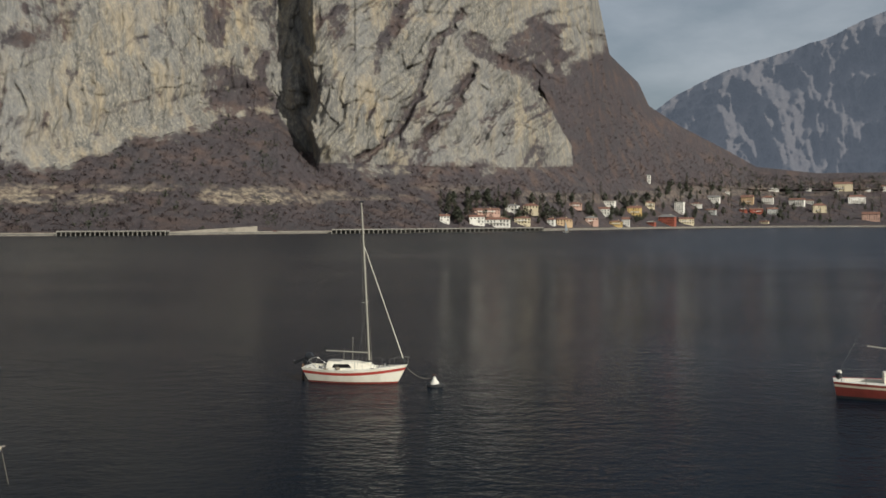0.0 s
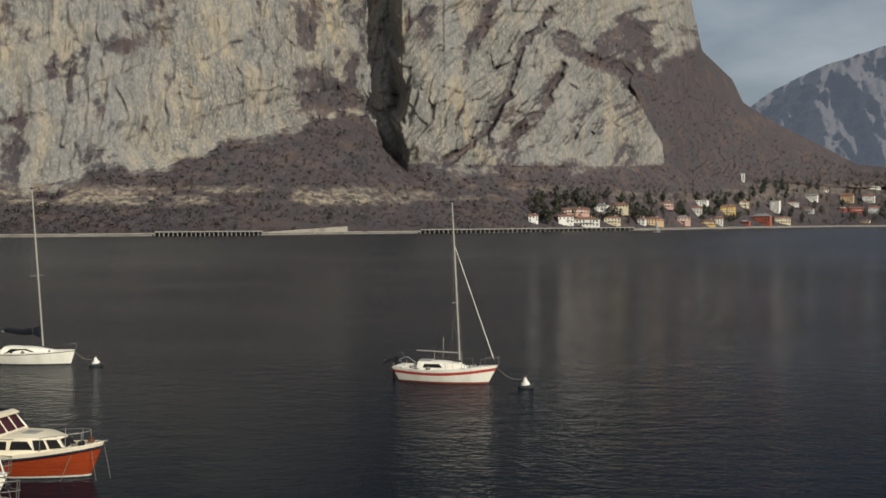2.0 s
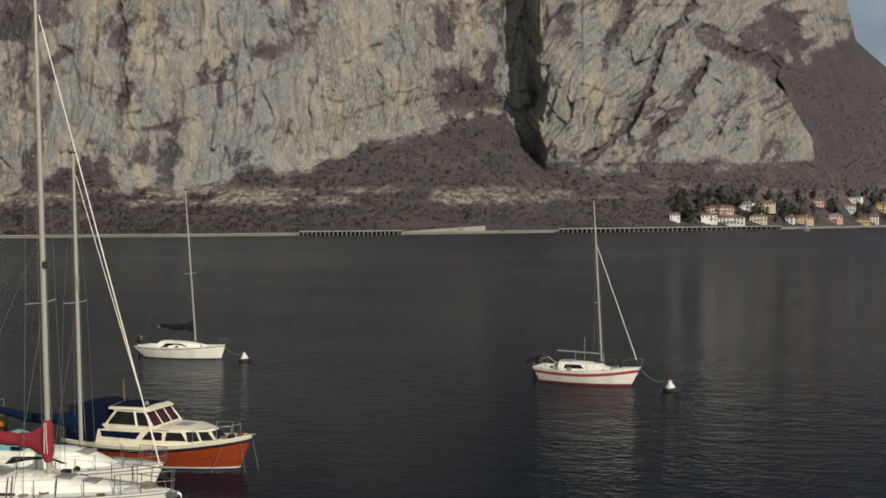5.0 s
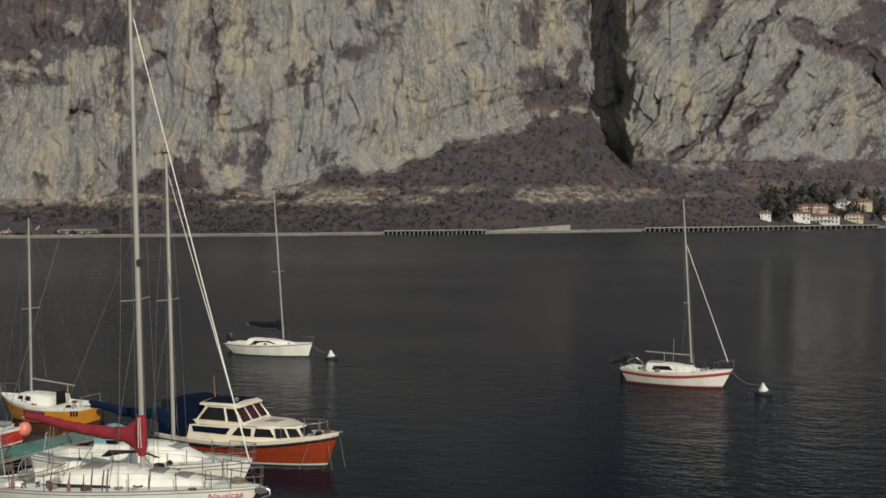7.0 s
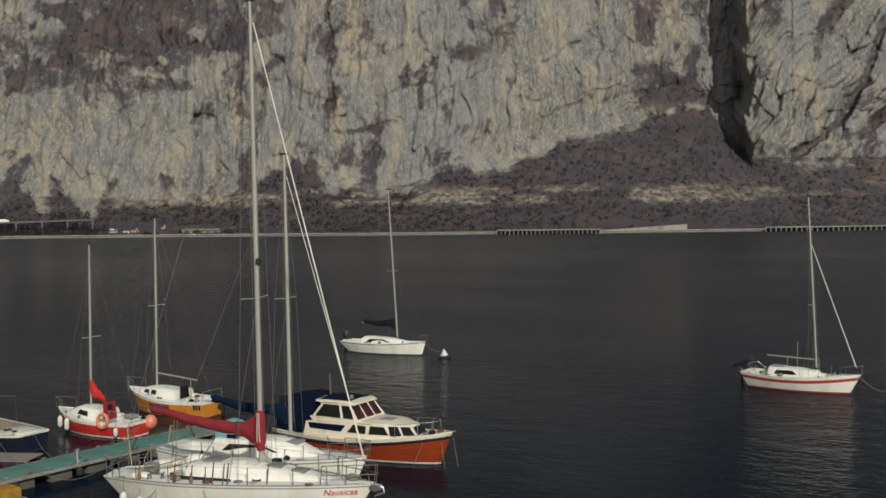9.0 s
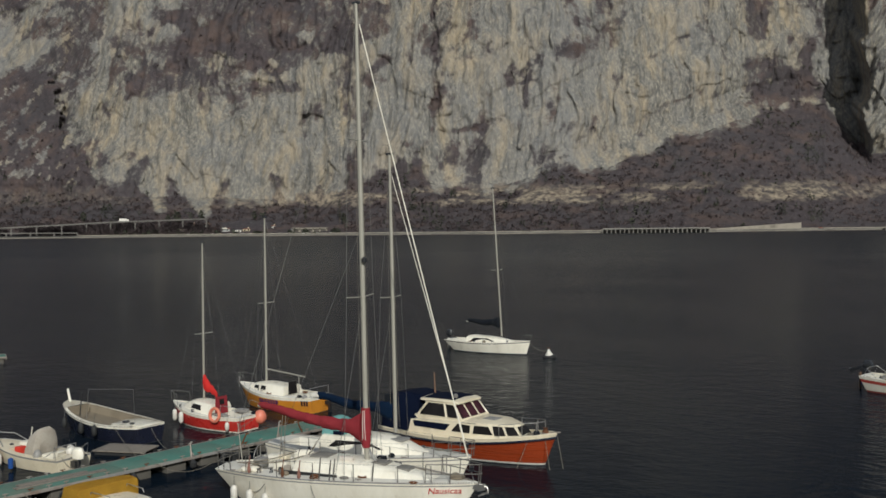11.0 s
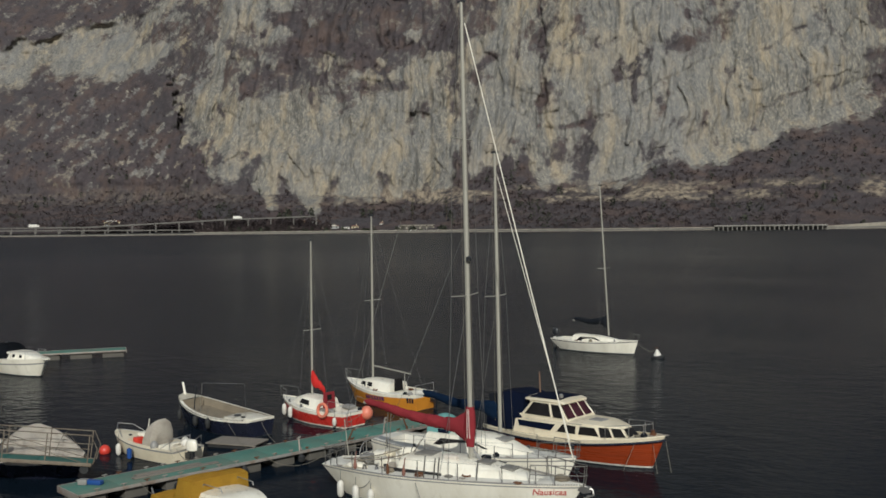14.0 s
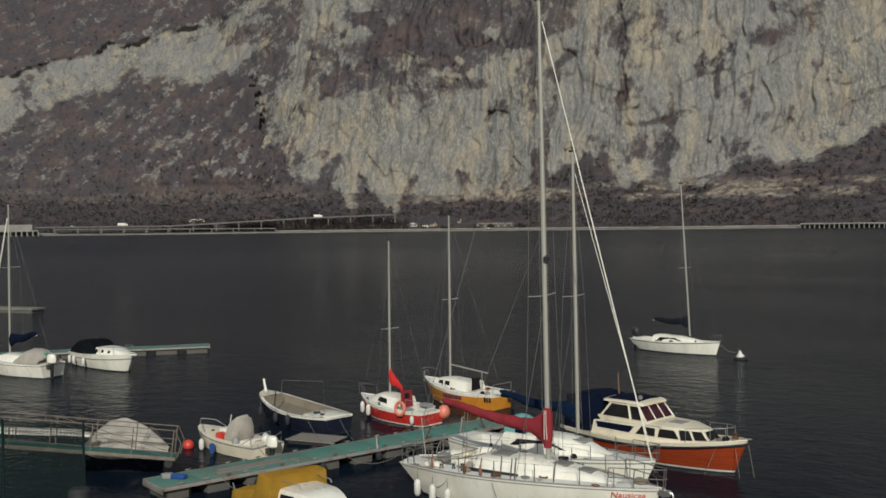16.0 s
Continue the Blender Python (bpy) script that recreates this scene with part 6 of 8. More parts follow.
def yellow_sloop():
    L = 5.6
    b = thing("sailboat", "white sailboat with a yellow-ochre hull", "sailboat", at_bow(-36.77, 41.12, 177, L), "boats at the pontoon")
    h = Hull(L, 2.35, 0.82, 1.12, 0.68, 0.55, 0.1, dip=0.09)
    lv = lambda q, x: [q.sheer(x), q.sheer(x) - 0.14, 0.09, 0.02, -0.2, -0.41]
    bm, mats = h.skin(lv, [WHITE, YELLOW_PAINT, YELLOW_PAINT, ANTIFOUL_DARK, ANTIFOUL_DARK])
    part("hull", bm, mats, b, "yellow-ochre hull with white gunwale")
    part("deck", h.deck((0.4, 1.9), 0.55), DECK, b)
    part("rubbing_strake", tubes(h.rail(), 0.022, 6), WHITE, b)
    c = Cabin(h, 1.9, 4.8, 1.55, 0.42, 1.5, 0.78, 0.4)
    cab = part("cabin", c.shell(), WHITE, b, "white coachroof")
    for s in (1, -1):
        part("window", c.pane(3.2, 3.6, 0.3, 0.75, s, 0.05), PORT, cab, "small dark window")
        part("window", c.pane(3.75, 4.15, 0.3, 0.75, s, 0.05), PORT, cab, "small dark window")
    # flat dark panel in place of the shade inside the open doorway
    bm = bmesh.new()
    panel(bm, [(1.86, -0.33, 0.80), (1.86, 0.33, 0.80), (1.9, 0.28, 1.42), (1.9, -0.28, 1.42)], 0.03)
    part("companionway", bm, PORT, cab, "dark panel painted as the shade in the open companionway")
    mast_and_rig(b, h, 3.7, 1.15, 9.85, 0.004, 0.05, ((5.4, 0.6),), 9.7, (2.45, 1.95, 0.0, None, 0.22), 0, True, True, 0.004)
    pulpit(b, h, "bow_rail", 0.7, 0.5)
    part("boom_gallows", tubes([[(1.45, 0.0, 0.8), (1.45, 0.0, 1.75)]], 0.02, 6), ALLOY, b)
    part("stern_rail", tubes([[(0.1, s * 0.7, 0.8), (0.1, s * 0.7, 1.3)] for s in (1, -1)] + [[(0.1, -0.7, 1.3), (0.1, 0.7, 1.3)]], 0.014, 6), STEEL, b)
    part("stanchion", tubes([[(5.1, 0.55, 1.0), (5.1, 0.55, 1.55)]], 0.014, 6), STEEL, b)
    bars(b, h, 1.9, 0.42, (0.16, 0.13, 0.13, 0.15, 0.13, 0.06, 0.14, 0.15), 0.2, PURPLE, 1, "unreadable purple name on the hull")
    bars(b, h, 0.15, 0.42, (0.10, 0.09, 0.10), 0.26, NAVY_PAINT, 1, "dark emblem near the stern")
    outboard(b, 0.0, -0.4, 0.6, size=0.9)
    deck_gear(b, h, 6, 0.3, 4.9, 0.85, 0.0, 10)
    return b


def open_launch():
    L = 6.2
    b = thing("open_boat", "open white wooden launch with a navy hull", "motorboat", at_bow(-39.78, 32.48, 174, L), "boats at the pontoon")
    h = Hull(L, 2.45, 0.80, 1.25, 0.62, 0.25, 0.0, 0.50, 0.28, 0.12)
    lv = lambda q, x: [q.sheer(x), q.sheer(x) - 0.10, 0.08, 0.02, -0.2, -0.41]
    bm, mats = h.skin(lv, [WHITE, NAVY_PAINT, NAVY_PAINT, ANTIFOUL_DARK, ANTIFOUL_DARK])
    part("hull", bm, mats, b, "navy hull with a broad white rubbing band")
    bm = bmesh.new()
    rows = []
    xs = [x for x in h.stations() if 0.1 <= x <= 5.6]
    for x in xs:
        w = max(0.08, h.half(x) - 0.15)
        rows.append([(x, -h.half(x) + 0.01, h.sheer(x) + 0.01), (x, -w, h.sheer(x) + 0.02), (x, -w + 0.06, h.sheer(x) - 0.34), (x, 0, h.sheer(x) - 0.40), (x, w - 0.06, h.sheer(x) - 0.34), (x, w, h.sheer(x) + 0.02), (x, h.half(x) - 0.01, h.sheer(x) + 0.01)])
    made = loft(bm, rows, closed=False, caps=False, slots=[0, 1, 1, 1, 1, 0])
    for ring in (made[0], made[-1]):
        bm.faces.new(ring).material_index = 1
    part("gunwale", bm, [WHITE, TAN_SOLE], b, "white side decks and tan floor boards")
    bm = bmesh.new()
    loft(bm, [[(x, y, z) for y, z in ((-w, zb), (-w, zb + hh), (0, zb + hh + 0.05), (w, zb + hh), (w, zb))] for x, w, zb, hh in ((0.2, 0.62, 0.44, 0.34), (0.9, 0.74, 0.42, 0.36), (1.75, 0.72, 0.40, 0.38), (1.95, 0.62, 0.38, 0.28))])
    aft = part("engine_box", bm, WHITE, b, "white after deck with engine box")
    for x, y, rr in ((1.3, 0.30, 0.17), (0.75, 0.4, 0.1)):
        bm = bmesh.new()
        lathe(bm, [(rr, 0), (rr, 0.05), (rr * 0.75, 0.06), (rr * 0.7, 0.02), (0.02, 0.02)], 14, (x, y, 0.81))
        part("deck_filler", bm, MOTOR, aft)
    bm = bmesh.new()
    fore = [x for x in h.stations() if x >= 5.2]
    loft(bm, [[(x, -h.half(x) + 0.01, h.sheer(x) + 0.014), (x, 0, h.sheer(x) + 0.05), (x, h.half(x) - 0.01, h.sheer(x) + 0.014)] for x in fore], closed=False, caps=False)
    bmesh.ops.solidify(bm, geom=bm.faces[:], thickness=0.03)
    part("foredeck", bm, WHITE, b, "small white foredeck")
    part("post", tubes([[(5.95, 0, 1.1), (6.18, 0, 1.82)]], 0.07, 8, 0.05), WHITE, b, "white stem post")
    part("tiller_pole", tubes([[(4.1, 0.75, 0.85), (3.9, 0.75, 1.95)]], 0.03, 6), MOTOR, b)
    part("awning_frame", tubes([[(3.6, 0.75, 0.75), (3.4, 0.75, 2.15), (0.6, 0.4, 2.35), (0.55, 0.4, 0.75)]], 0.010, 5), STEEL, b, "thin awning frame")
    for x in (5.0, 3.2, 2.2):
        fender(b, x, h.half(x) + 0.09, 0.75, 0.5, 0.12, FENDER if x > 5 else RUBBER)
    bm = bmesh.new()
    box(bm, -0.05, 0.5, -0.55, 0.55, 0.76, 0.84, 0.02)
    part("stern_platform", bm, WHITE, b)
    return b


def small_motorboat(label, m, L=4.7, covered=True, group="boats at the pontoon"):
    b = thing("motorboat", label, "motorboat", m, group)
    h = Hull(L, 1.9, 0.55, 0.80, 0.85, 0.5, 0.0, 0.6, 0.30, 0.03)
    bm, mats = h.skin(levels_plain(0.07, 0.04), [GREY_MAT, CREAM, CREAM, ANTIFOUL_DARK, ANTIFOUL_DARK])
    part("hull", bm, mats, b, "scuffed cream plastic hull")
    part("deck", h.deck((0.5, 3.2), 0.62, 0.35), CREAM, b)
    bm = bmesh.new()
    rnd, rings = random.Random(8), []
    for k, w in ((0, 0.56), (0.3, 0.54), (0.62, 0.50), (0.9, 0.42), (1.0, 0.30)):
        ring = [(c, s) for c, s in ((1, -0.7), (1, 0), (1, 0.7), (0.7, 1), (0, 1), (-0.7, 1), (-1, 0.7), (-1, 0), (-1, -0.7), (-0.7, -1), (0, -1), (0.7, -1))]
        rings.append([(2.0 + w * 0.7 * c - 0.16 * k + 0.03 * rnd.uniform(-1, 1), w * s + 0.03 * rnd.uniform(-1, 1), 0.42 + (0.98 - 0.16 * c * k) * k + 0.02 * rnd.uniform(-1, 1)) for c, s in ring])
    loft(bm, rings)
    part("console_cover", bm, DIRTY_CLOTH, b, "steering console under a pale cover")
    bm = bmesh.new()
    box(bm, 1.0, 1.35, -0.5, 0.5, 0.3, 0.62, 0.05)
    part("bench", bm, WHITE, b)
    bm = bmesh.new()
    box(bm, 3.0, 3.45, -0.55, -0.1, 0.45, 0.80, 0.08)
    part("storage_box", bm, WHITE, b, "white storage box")
    for x, y, w, mat, name in ((2.6, -0.6, 0.14, BLACK_CLOTH, "bag"), (1.35, 0.62, 0.16, GREY_MAT, "bag"), (0.75, -0.45, 0.18, FENDER, "bag"), (3.6, 0.12, 0.12, MOTOR, "bag")):
        bm = bmesh.new()
        lathe(bm, [(0.03, 0), (w, 0.03), (w * 1.1, w), (w * 0.6, w * 1.8), (0.03, w * 2)], 9, (x, y, 0.50))
        part(name, bm, mat, b)
    part("seat_frame", tubes([[(0.55, -0.5, 0.45), (0.5, -0.5, 0.95), (0.5, 0.5, 0.95), (0.55, 0.5, 0.45)]], 0.02, 6), STEEL, b)
    part("flag_pole", tubes([[(3.2, -0.45, 0.7), (3.05, -0.45, 1.35)]], 0.022, 6), WHITE, b)
    bm = bmesh.new()
    box(bm, 2.75, 3.05, 0.05, 0.4, 0.35, 0.72, 0.04)
    part("red_canister", bm, RED_VINYL, b, "red fuel can")
    outboard(b, -0.02, 0.1, 0.5, WHITE, 1.2)
    part("bow_rail", tubes([[(3.5, s * 0.6, 0.72), (4.1, s * 0.4, 1.02), (4.6, 0, 1.08)] for s in (1, -1)], 0.015, 6), STEEL, b)
    for s in (1, -1):
        part("grab_rail", tubes([[(0.15, s * 0.75, 0.55), (0.1, s * 0.75, 0.95), (0.75, s * 0.8, 0.6)]], 0.015, 6), STEEL, b)
    fender(b, 3.4, h.half(3.4) + 0.1, 0.5, 0.5, 0.11)
    bm = bmesh.new()
    lathe(bm, [(0.03, 0.24), (0.15, 0.19), (0.23, 0.06), (0.23, -0.06), (0.15, -0.19), (0.03, -0.24)], 14, (4.2, 0.95, 0.12))
    part("ball_fender", bm, RED_VINYL, b, "round red buoy fender")
    bm = bmesh.new()
    lathe(bm, [(0.03, 0), (0.1, 0.04), (0.11, 0.4), (0.03, 0.45)], 10, (2.3, 1.12, 0.05))
    part("blue_fender", bm, BLUE_PAINT, b, "blue-tipped fender")
    return b


def yellow_awning_boat():
    L = 6.2
    b = thing("motorboat", "white cabin motorboat with a yellow cockpit awning", "motorboat", at_bow(-20.3, 20.6, -8, L), "boats at the pontoon")
    h = Hull(L, 2.3, 0.75, 1.0, 0.88, 0.5, 0.0, 0.6, 0.32, 0.03)
    bm, mats = h.skin(levels_plain(0.1, 0.05), [BLUE_PAINT, WHITE, ANTIFOUL_DARK, ANTIFOUL_DARK, ANTIFOUL_DARK])
    part("hull", bm, mats, b, "white hull")
    part("deck", h.deck((0.3, 2.4), 0.75, 0.45), WHITE, b)
    c = Cabin(h, 2.4, 5.2, 1.75, 0.78, 1.6, 0.82, 0.55)
    cab = part("cabin", c.shell(), WHITE, b, "white cabin")
    for s in (1, -1):
        part("window", c.pane(2.7, 3.5, 0.40, 0.85, s, 0.12), PORT, cab, "black side window")
        part("window", c.pane(3.62, 4.25, 0.42, 0.80, s, 0.25), PORT, cab, "black side window")
    for s in (1, -1):
        part("roof_rail", tubes([[(2.6, s * 0.6, 1.70), (2.65, s * 0.6, 1.80), (3.5, s * 0.55, 1.80), (3.55, s * 0.55, 1.70)]], 0.015, 5), STEEL, cab)
    bm = bmesh.new()
    rnd, rings = random.Random(4), []
    for x, hh, w in ((0.1, 0.22, 0.95), (0.2, 0.40, 1.0), (0.8, 0.44, 1.02), (1.5, 0.50, 1.02), (1.78, 0.90, 1.04), (1.88, 1.20, 1.05), (2.25, 1.26, 1.04), (2.62, 1.22, 1.02)):
        prof = [(-w, 0.7), (-w * 0.98, 0.7 + hh * 0.92), (-w * 0.94, 0.7 + hh * 0.99), (-w * 0.4, 0.71 + hh), (w * 0.4, 0.71 + hh), (w * 0.94, 0.7 + hh * 0.99), (w * 0.98, 0.7 + hh * 0.92), (w, 0.7)]
        rings.append([(x, y + rnd.uniform(-0.02, 0.02), z + rnd.uniform(-0.03, 0.03)) for y, z in prof])
    made = loft(bm, rings, closed=False, caps=False)
    bm.faces.new(made[0])
    bm.faces.new(made[-1])
    bmesh.ops.solidify(bm, geom=bm.faces[:], thickness=0.02)
    part("awning", bm, YELLOW_CLOTH, b, "sagging yellow canvas awning")
    pulpit(b, h, "bow_rail", 1.3, 0.4)
    outboard(b, 0, 0.3, 0.75)
    for s in (1, -1):
        part("stern_rail", tubes([[(0.05, s * 0.8, 0.7), (0.0, s * 0.82, 1.25), (0.4, s * 0.85, 0.75)]], 0.022, 6), STEEL, b)
    return b


def covered_boat():
    L = 3.5
    b = thing("covered_boat", "small boat under a cream tarpaulin beside the gangway", "motorboat", at_bow(-33.96, 23.14, 17.5, L))
    h = Hull(L, 2.45, 0.72, 0.80, 0.72, 0.4, 0.0, 0.85, 0.3, 0.02)
    bm, mats = h.skin(levels_plain(0.08, 0.05), [NAVY_PAINT] * 5)
    part("hull", bm, mats, b, "dark hull")
    bm = bmesh.new()
    rnd, rings = random.Random(6), []
    for i in range(15):
        x = -0.05 + (L + 0.1) * i / 14
        w = h.half(min(max(x, 0), L)) + 0.06
        zs = h.sheer(min(max(x, 0), L))
        ridge = 1.16 * math.sin(math.pi * (0.14 + 0.83 * (i / 14) ** 0.9))
        rings.append([(x, w * c, zs - 0.12 + (0.14 + ridge * (1 - abs(c) ** 1.4)) * (1 if abs(c) < 0.99 else 0) + rnd.uniform(-0.03, 0.03)) for c in (-1, -0.98, -0.75, -0.5, -0.25, 0, 0.25, 0.5, 0.75, 0.98, 1)])
    loft(bm, rings, closed=False, caps=False)
    bmesh.ops.solidify(bm, geom=bm.faces[:], thickness=0.02)
    part("tarpaulin", bm, CREAM_CLOTH, b, "creased cream tarpaulin")
    part("lashing", tubes([[(x, y * (h.half(x) + 0.08), h.sheer(x) - 0.08 + (0.98 * (1 - abs(y) ** 1.4))) for y in (-1, -0.6, -0.25, 0, 0.25, 0.6, 1)] for x in (1.0, 1.9, 2.7)], 0.01, 5), ROPE, b)
    outboard(b, 0.0, 0.0, 0.5)
    return b


def canopy_cruiser():
    """Sports cruiser with a black canopy by the outer pontoon."""
    L = 6.8
    b = thing("motorboat", "white sports cruiser with a black canopy by the outer pontoon", "motorboat", at_bow(-57.9, 36.3, -3, L), "boats at the outer pontoon")
    h = Hull(L, 2.4, 0.95, 1.2, 0.9, 0.55, 0.0, 0.55, 0.32, 0.0)
    bm, mats = h.skin(levels_stripe(0.28, 0.36, 0.06), [WHITE, GREY_MAT, WHITE, ANTIFOUL_DARK, ANTIFOUL_DARK, ANTIFOUL_DARK])
    part("hull", bm, mats, b, "white hull")
    part("deck", h.deck((0.3, 3.0), 0.8, 0.5), WHITE, b)
    c = Cabin(h, 3.0, 6.3, 1.7, 0.42, 2.6, 0.8, 0.4)
    cab = part("cabin", c.shell(), WHITE, b, "white foredeck cabin")
    for x in (3.3, 4.0, 4.7):
        for s in (1, -1):
            part("porthole", c.pane(x, x + 0.28, 0.3, 0.75, s, 0.05), PORT, cab)
    bm = bmesh.new()
    rings = []
    for x, hh, w in ((0.1, 0.35, 1.0), (0.5, 0.7, 1.08), (1.6, 0.9, 1.1), (2.6, 0.88, 1.02), (3.4, 0.5, 0.85), (3.9, 0.2, 0.75)):
        rings.append([(x, -w * math.cos(t), 0.95 + hh * min(1, 1.2 * math.sin(t))) for t in np.linspace(0, math.pi, 11)])
    loft(bm, rings, closed=False, caps=False)
    bmesh.ops.solidify(bm, geom=bm.faces[:], thickness=0.02)
    part("canopy", bm, BLACK_CLOTH, b, "black canvas canopy")
    bm = bmesh.new()
    lathe(bm, [(0.12, 0), (0.14, 0.1), (0.06, 0.16)], 10, (2.0, 0, 1.83))
    part("light_dome", bm, MOTOR, b)
    part("bow_rail", tubes([[(4.2, s * 0.95, 1.5), (5.6, s * 0.7, 1.62), (6.7, 0, 1.68)] for s in (1, -1)] + [[(x, s * y, 1.1), (x, s * y, 1.58)] for s in (1, -1) for x, y in ((4.2, 0.95), (5.6, 0.7))], 0.016, 6), STEEL, b)
    bm = bmesh.new()
    box(bm, 6.3, 7.05, -0.18, 0.18, 1.12, 1.22, 0.03)
    part("bow_sprit", bm, WHITE, b)
    for x in (0.4, 1.1, 2.6):
        fender(b, x, -(h.half(x) + 0.1), 0.75, 0.55, 0.11)
    return b


def edge_sailboat():
    """White sailboat, half under a pale cover, by the outer pontoon."""
    L = 6.6
    b = thing("sailboat", "white sailboat with covered cockpit by the outer pontoon", "sailboat", at_bow(-66.8, 30.7, 193, L), "boats at the outer pontoon")
    h = Hull(L, 2.4, 0.9, 1.05, 0.8, 0.5, 0.0)
    bm, mats = h.skin(levels_stripe(0.1, 0.13, 0.05), [WHITE, NAVY_PAINT, WHITE, ANTIFOUL_DARK, ANTIFOUL_DARK, ANTIFOUL_DARK])
    part("hull", bm, mats, b, "white hull")
    part("deck", h.deck((0.5, 2.2), 0.55), DECK, b)
    c = Cabin(h, 2.2, 5.2, 1.6, 0.42, 1.6)
    part("cabin", c.shell(), WHITE, b)
    mast_and_rig(b, h, 4.0, 1.3, 11.0, 0.02, 0.055, ((6.9, 0.75),), 10.4, (2.4, 2.1, 0.2, BLUE_CLOTH, -0.5), 0.06, True, False, 0.006)
    bm = bmesh.new()
    rnd, rings = random.Random(9), []
    for i in range(9):
        k = i / 8
        rings.append([(0.3 + 2.2 * k, -1.0 * math.cos(t), 0.9 + (0.35 + 0.55 * math.sin(math.pi * k)) * math.sin(t) + rnd.uniform(-0.04, 0.04)) for t in np.linspace(0, math.pi, 11)])
    loft(bm, rings, closed=False, caps=False)
    bmesh.ops.solidify(bm, geom=bm.faces[:], thickness=0.02)
    part("cockpit_cover", bm, CREAM_CLOTH, b, "pale cockpit cover")
    outboard(b, 0.0, 0.45, 0.95, WHITE, 1.5)
    bm = bmesh.new()
    box(bm, 0.4, 0.9, -0.25, 0.15, 1.2, 1.5, 0.08)
    part("green_bag", bm, worn("green_plastic", (0.05, 0.28, 0.15), None, 0.5), b, "bright green bag")
    return b


OLD_RED = worn("faded_dark_red_paint", (0.27, 0.052, 0.038), (0.13, 0.035, 0.026), 0.5, grain=3, amount=0.6)


def red_cruiser():
    """The red boat at its mooring, seen at the start."""
    L = 8.2
    b = thing("sailboat", "old sailboat with a dull dark red hull", "sailboat", at_bow(28.9, 51.0, -20, L), "boats on swinging moorings")
    h = Hull(L, 2.7, 0.92, 1.15, 0.6, 0.5, 0.2)
    bm, mats = h.skin(lambda q, x: [q.sheer(x), q.sheer(x) - 0.14, q.sheer(x) - 0.26, 0.16, 0.02, -0.2, -0.41], [OLD_RED, CREAM, OLD_RED, ANTIFOUL_DARK, ANTIFOUL_DARK, ANTIFOUL_DARK])
    part("hull", bm, mats, b, "dull red hull with a cream stripe")
    part("deck", h.deck((0.6, 2.5), 0.6), DECK, b)
    c = Cabin(h, 2.5, 6.0, 1.7, 0.5, 1.8)
    part("cabin", c.shell(), WHITE, b)
    mast_and_rig(b, h, 4.9, 1.6, 10.5, 0.02, 0.06, ((5.8, 0.7),), 10.0, (2.95, 2.45, 0.0, None, -0.35), 0, True, True, 0.006)
    guard_rail(b, h, [0.4, 1.6, 3.0, 4.6], 0.5, (1.0,), 0.014)
    for x, y in ((0.25, -0.55), (0.3, 0.4)):
        bm = bmesh.new()
        lathe(bm, [(0.03, 0.2), (0.15, 0.12), (0.15, -0.1), (0.03, -0.2)], 10, (x, y, 1.2))
        part("fender", bm, MOTOR if y < 0 else FENDER, b)
    return b


moored_sloop()
white_sloop()
big_yacht()
second_yacht()
cabin_cruiser()
red_sloop()
yellow_sloop()
open_launch()
small_motorboat("white plastic motorboat with a covered console at the pontoon", at_bow(-37.35, 26.85, 180, 4.9))
yellow_awning_boat()
covered_boat()
canopy_cruiser()
edge_sailboat()
red_cruiser()


def mooring_buoy(x, y, boat_x, boat_y, boat_z, label):
    b = thing("mooring_buoy", label, "buoy", pose(x, y, 0, 4, -5, 20) @ Matrix.Scale(0.74, 4), "mooring buoys")
    bm = bmesh.new()
    lathe(bm, [(0.05, -0.3), (0.52, -0.25), (0.62, 0.0), (0.62, 0.16), (0.52, 0.24), (0.05, 0.24)], 18)
    part("float", bm, RUBBER, b, "dark weedy float")
    bm = bmesh.new()
    lathe(bm, [(0.36, 0.23), (0.33, 0.34), (0.20, 0.50), (0.13, 0.66), (0.10, 0.78), (0.02, 0.80)], 18)
    part("cone", bm, DECK, b, "white cone top")
    bm = bmesh.new()
    tube(bm, [(0.11 * math.cos(a), 0, 0.86 + 0.11 * math.sin(a)) for a in np.linspace(0, 2 * math.pi, 13)], 0.025, 6)
    part("lifting_ring", bm, RUST, b)
    return solo("mooring_rope", tubes([sag((x, y, 0.55), (boat_x, boat_y, boat_z), 0.35)], 0.016, 6), ROPE, "slack mooring rope from bow to buoy", "rope", group="mooring ropes")


mooring_buoy(-0.5, 57.3, -2.25, 58.47, 1.04, "white cone mooring buoy tied to the striped sailboat")
mooring_buoy(-29.3, 64.4, -31.2, 65.0, 1.0, "white cone mooring buoy tied to the white sailboat")

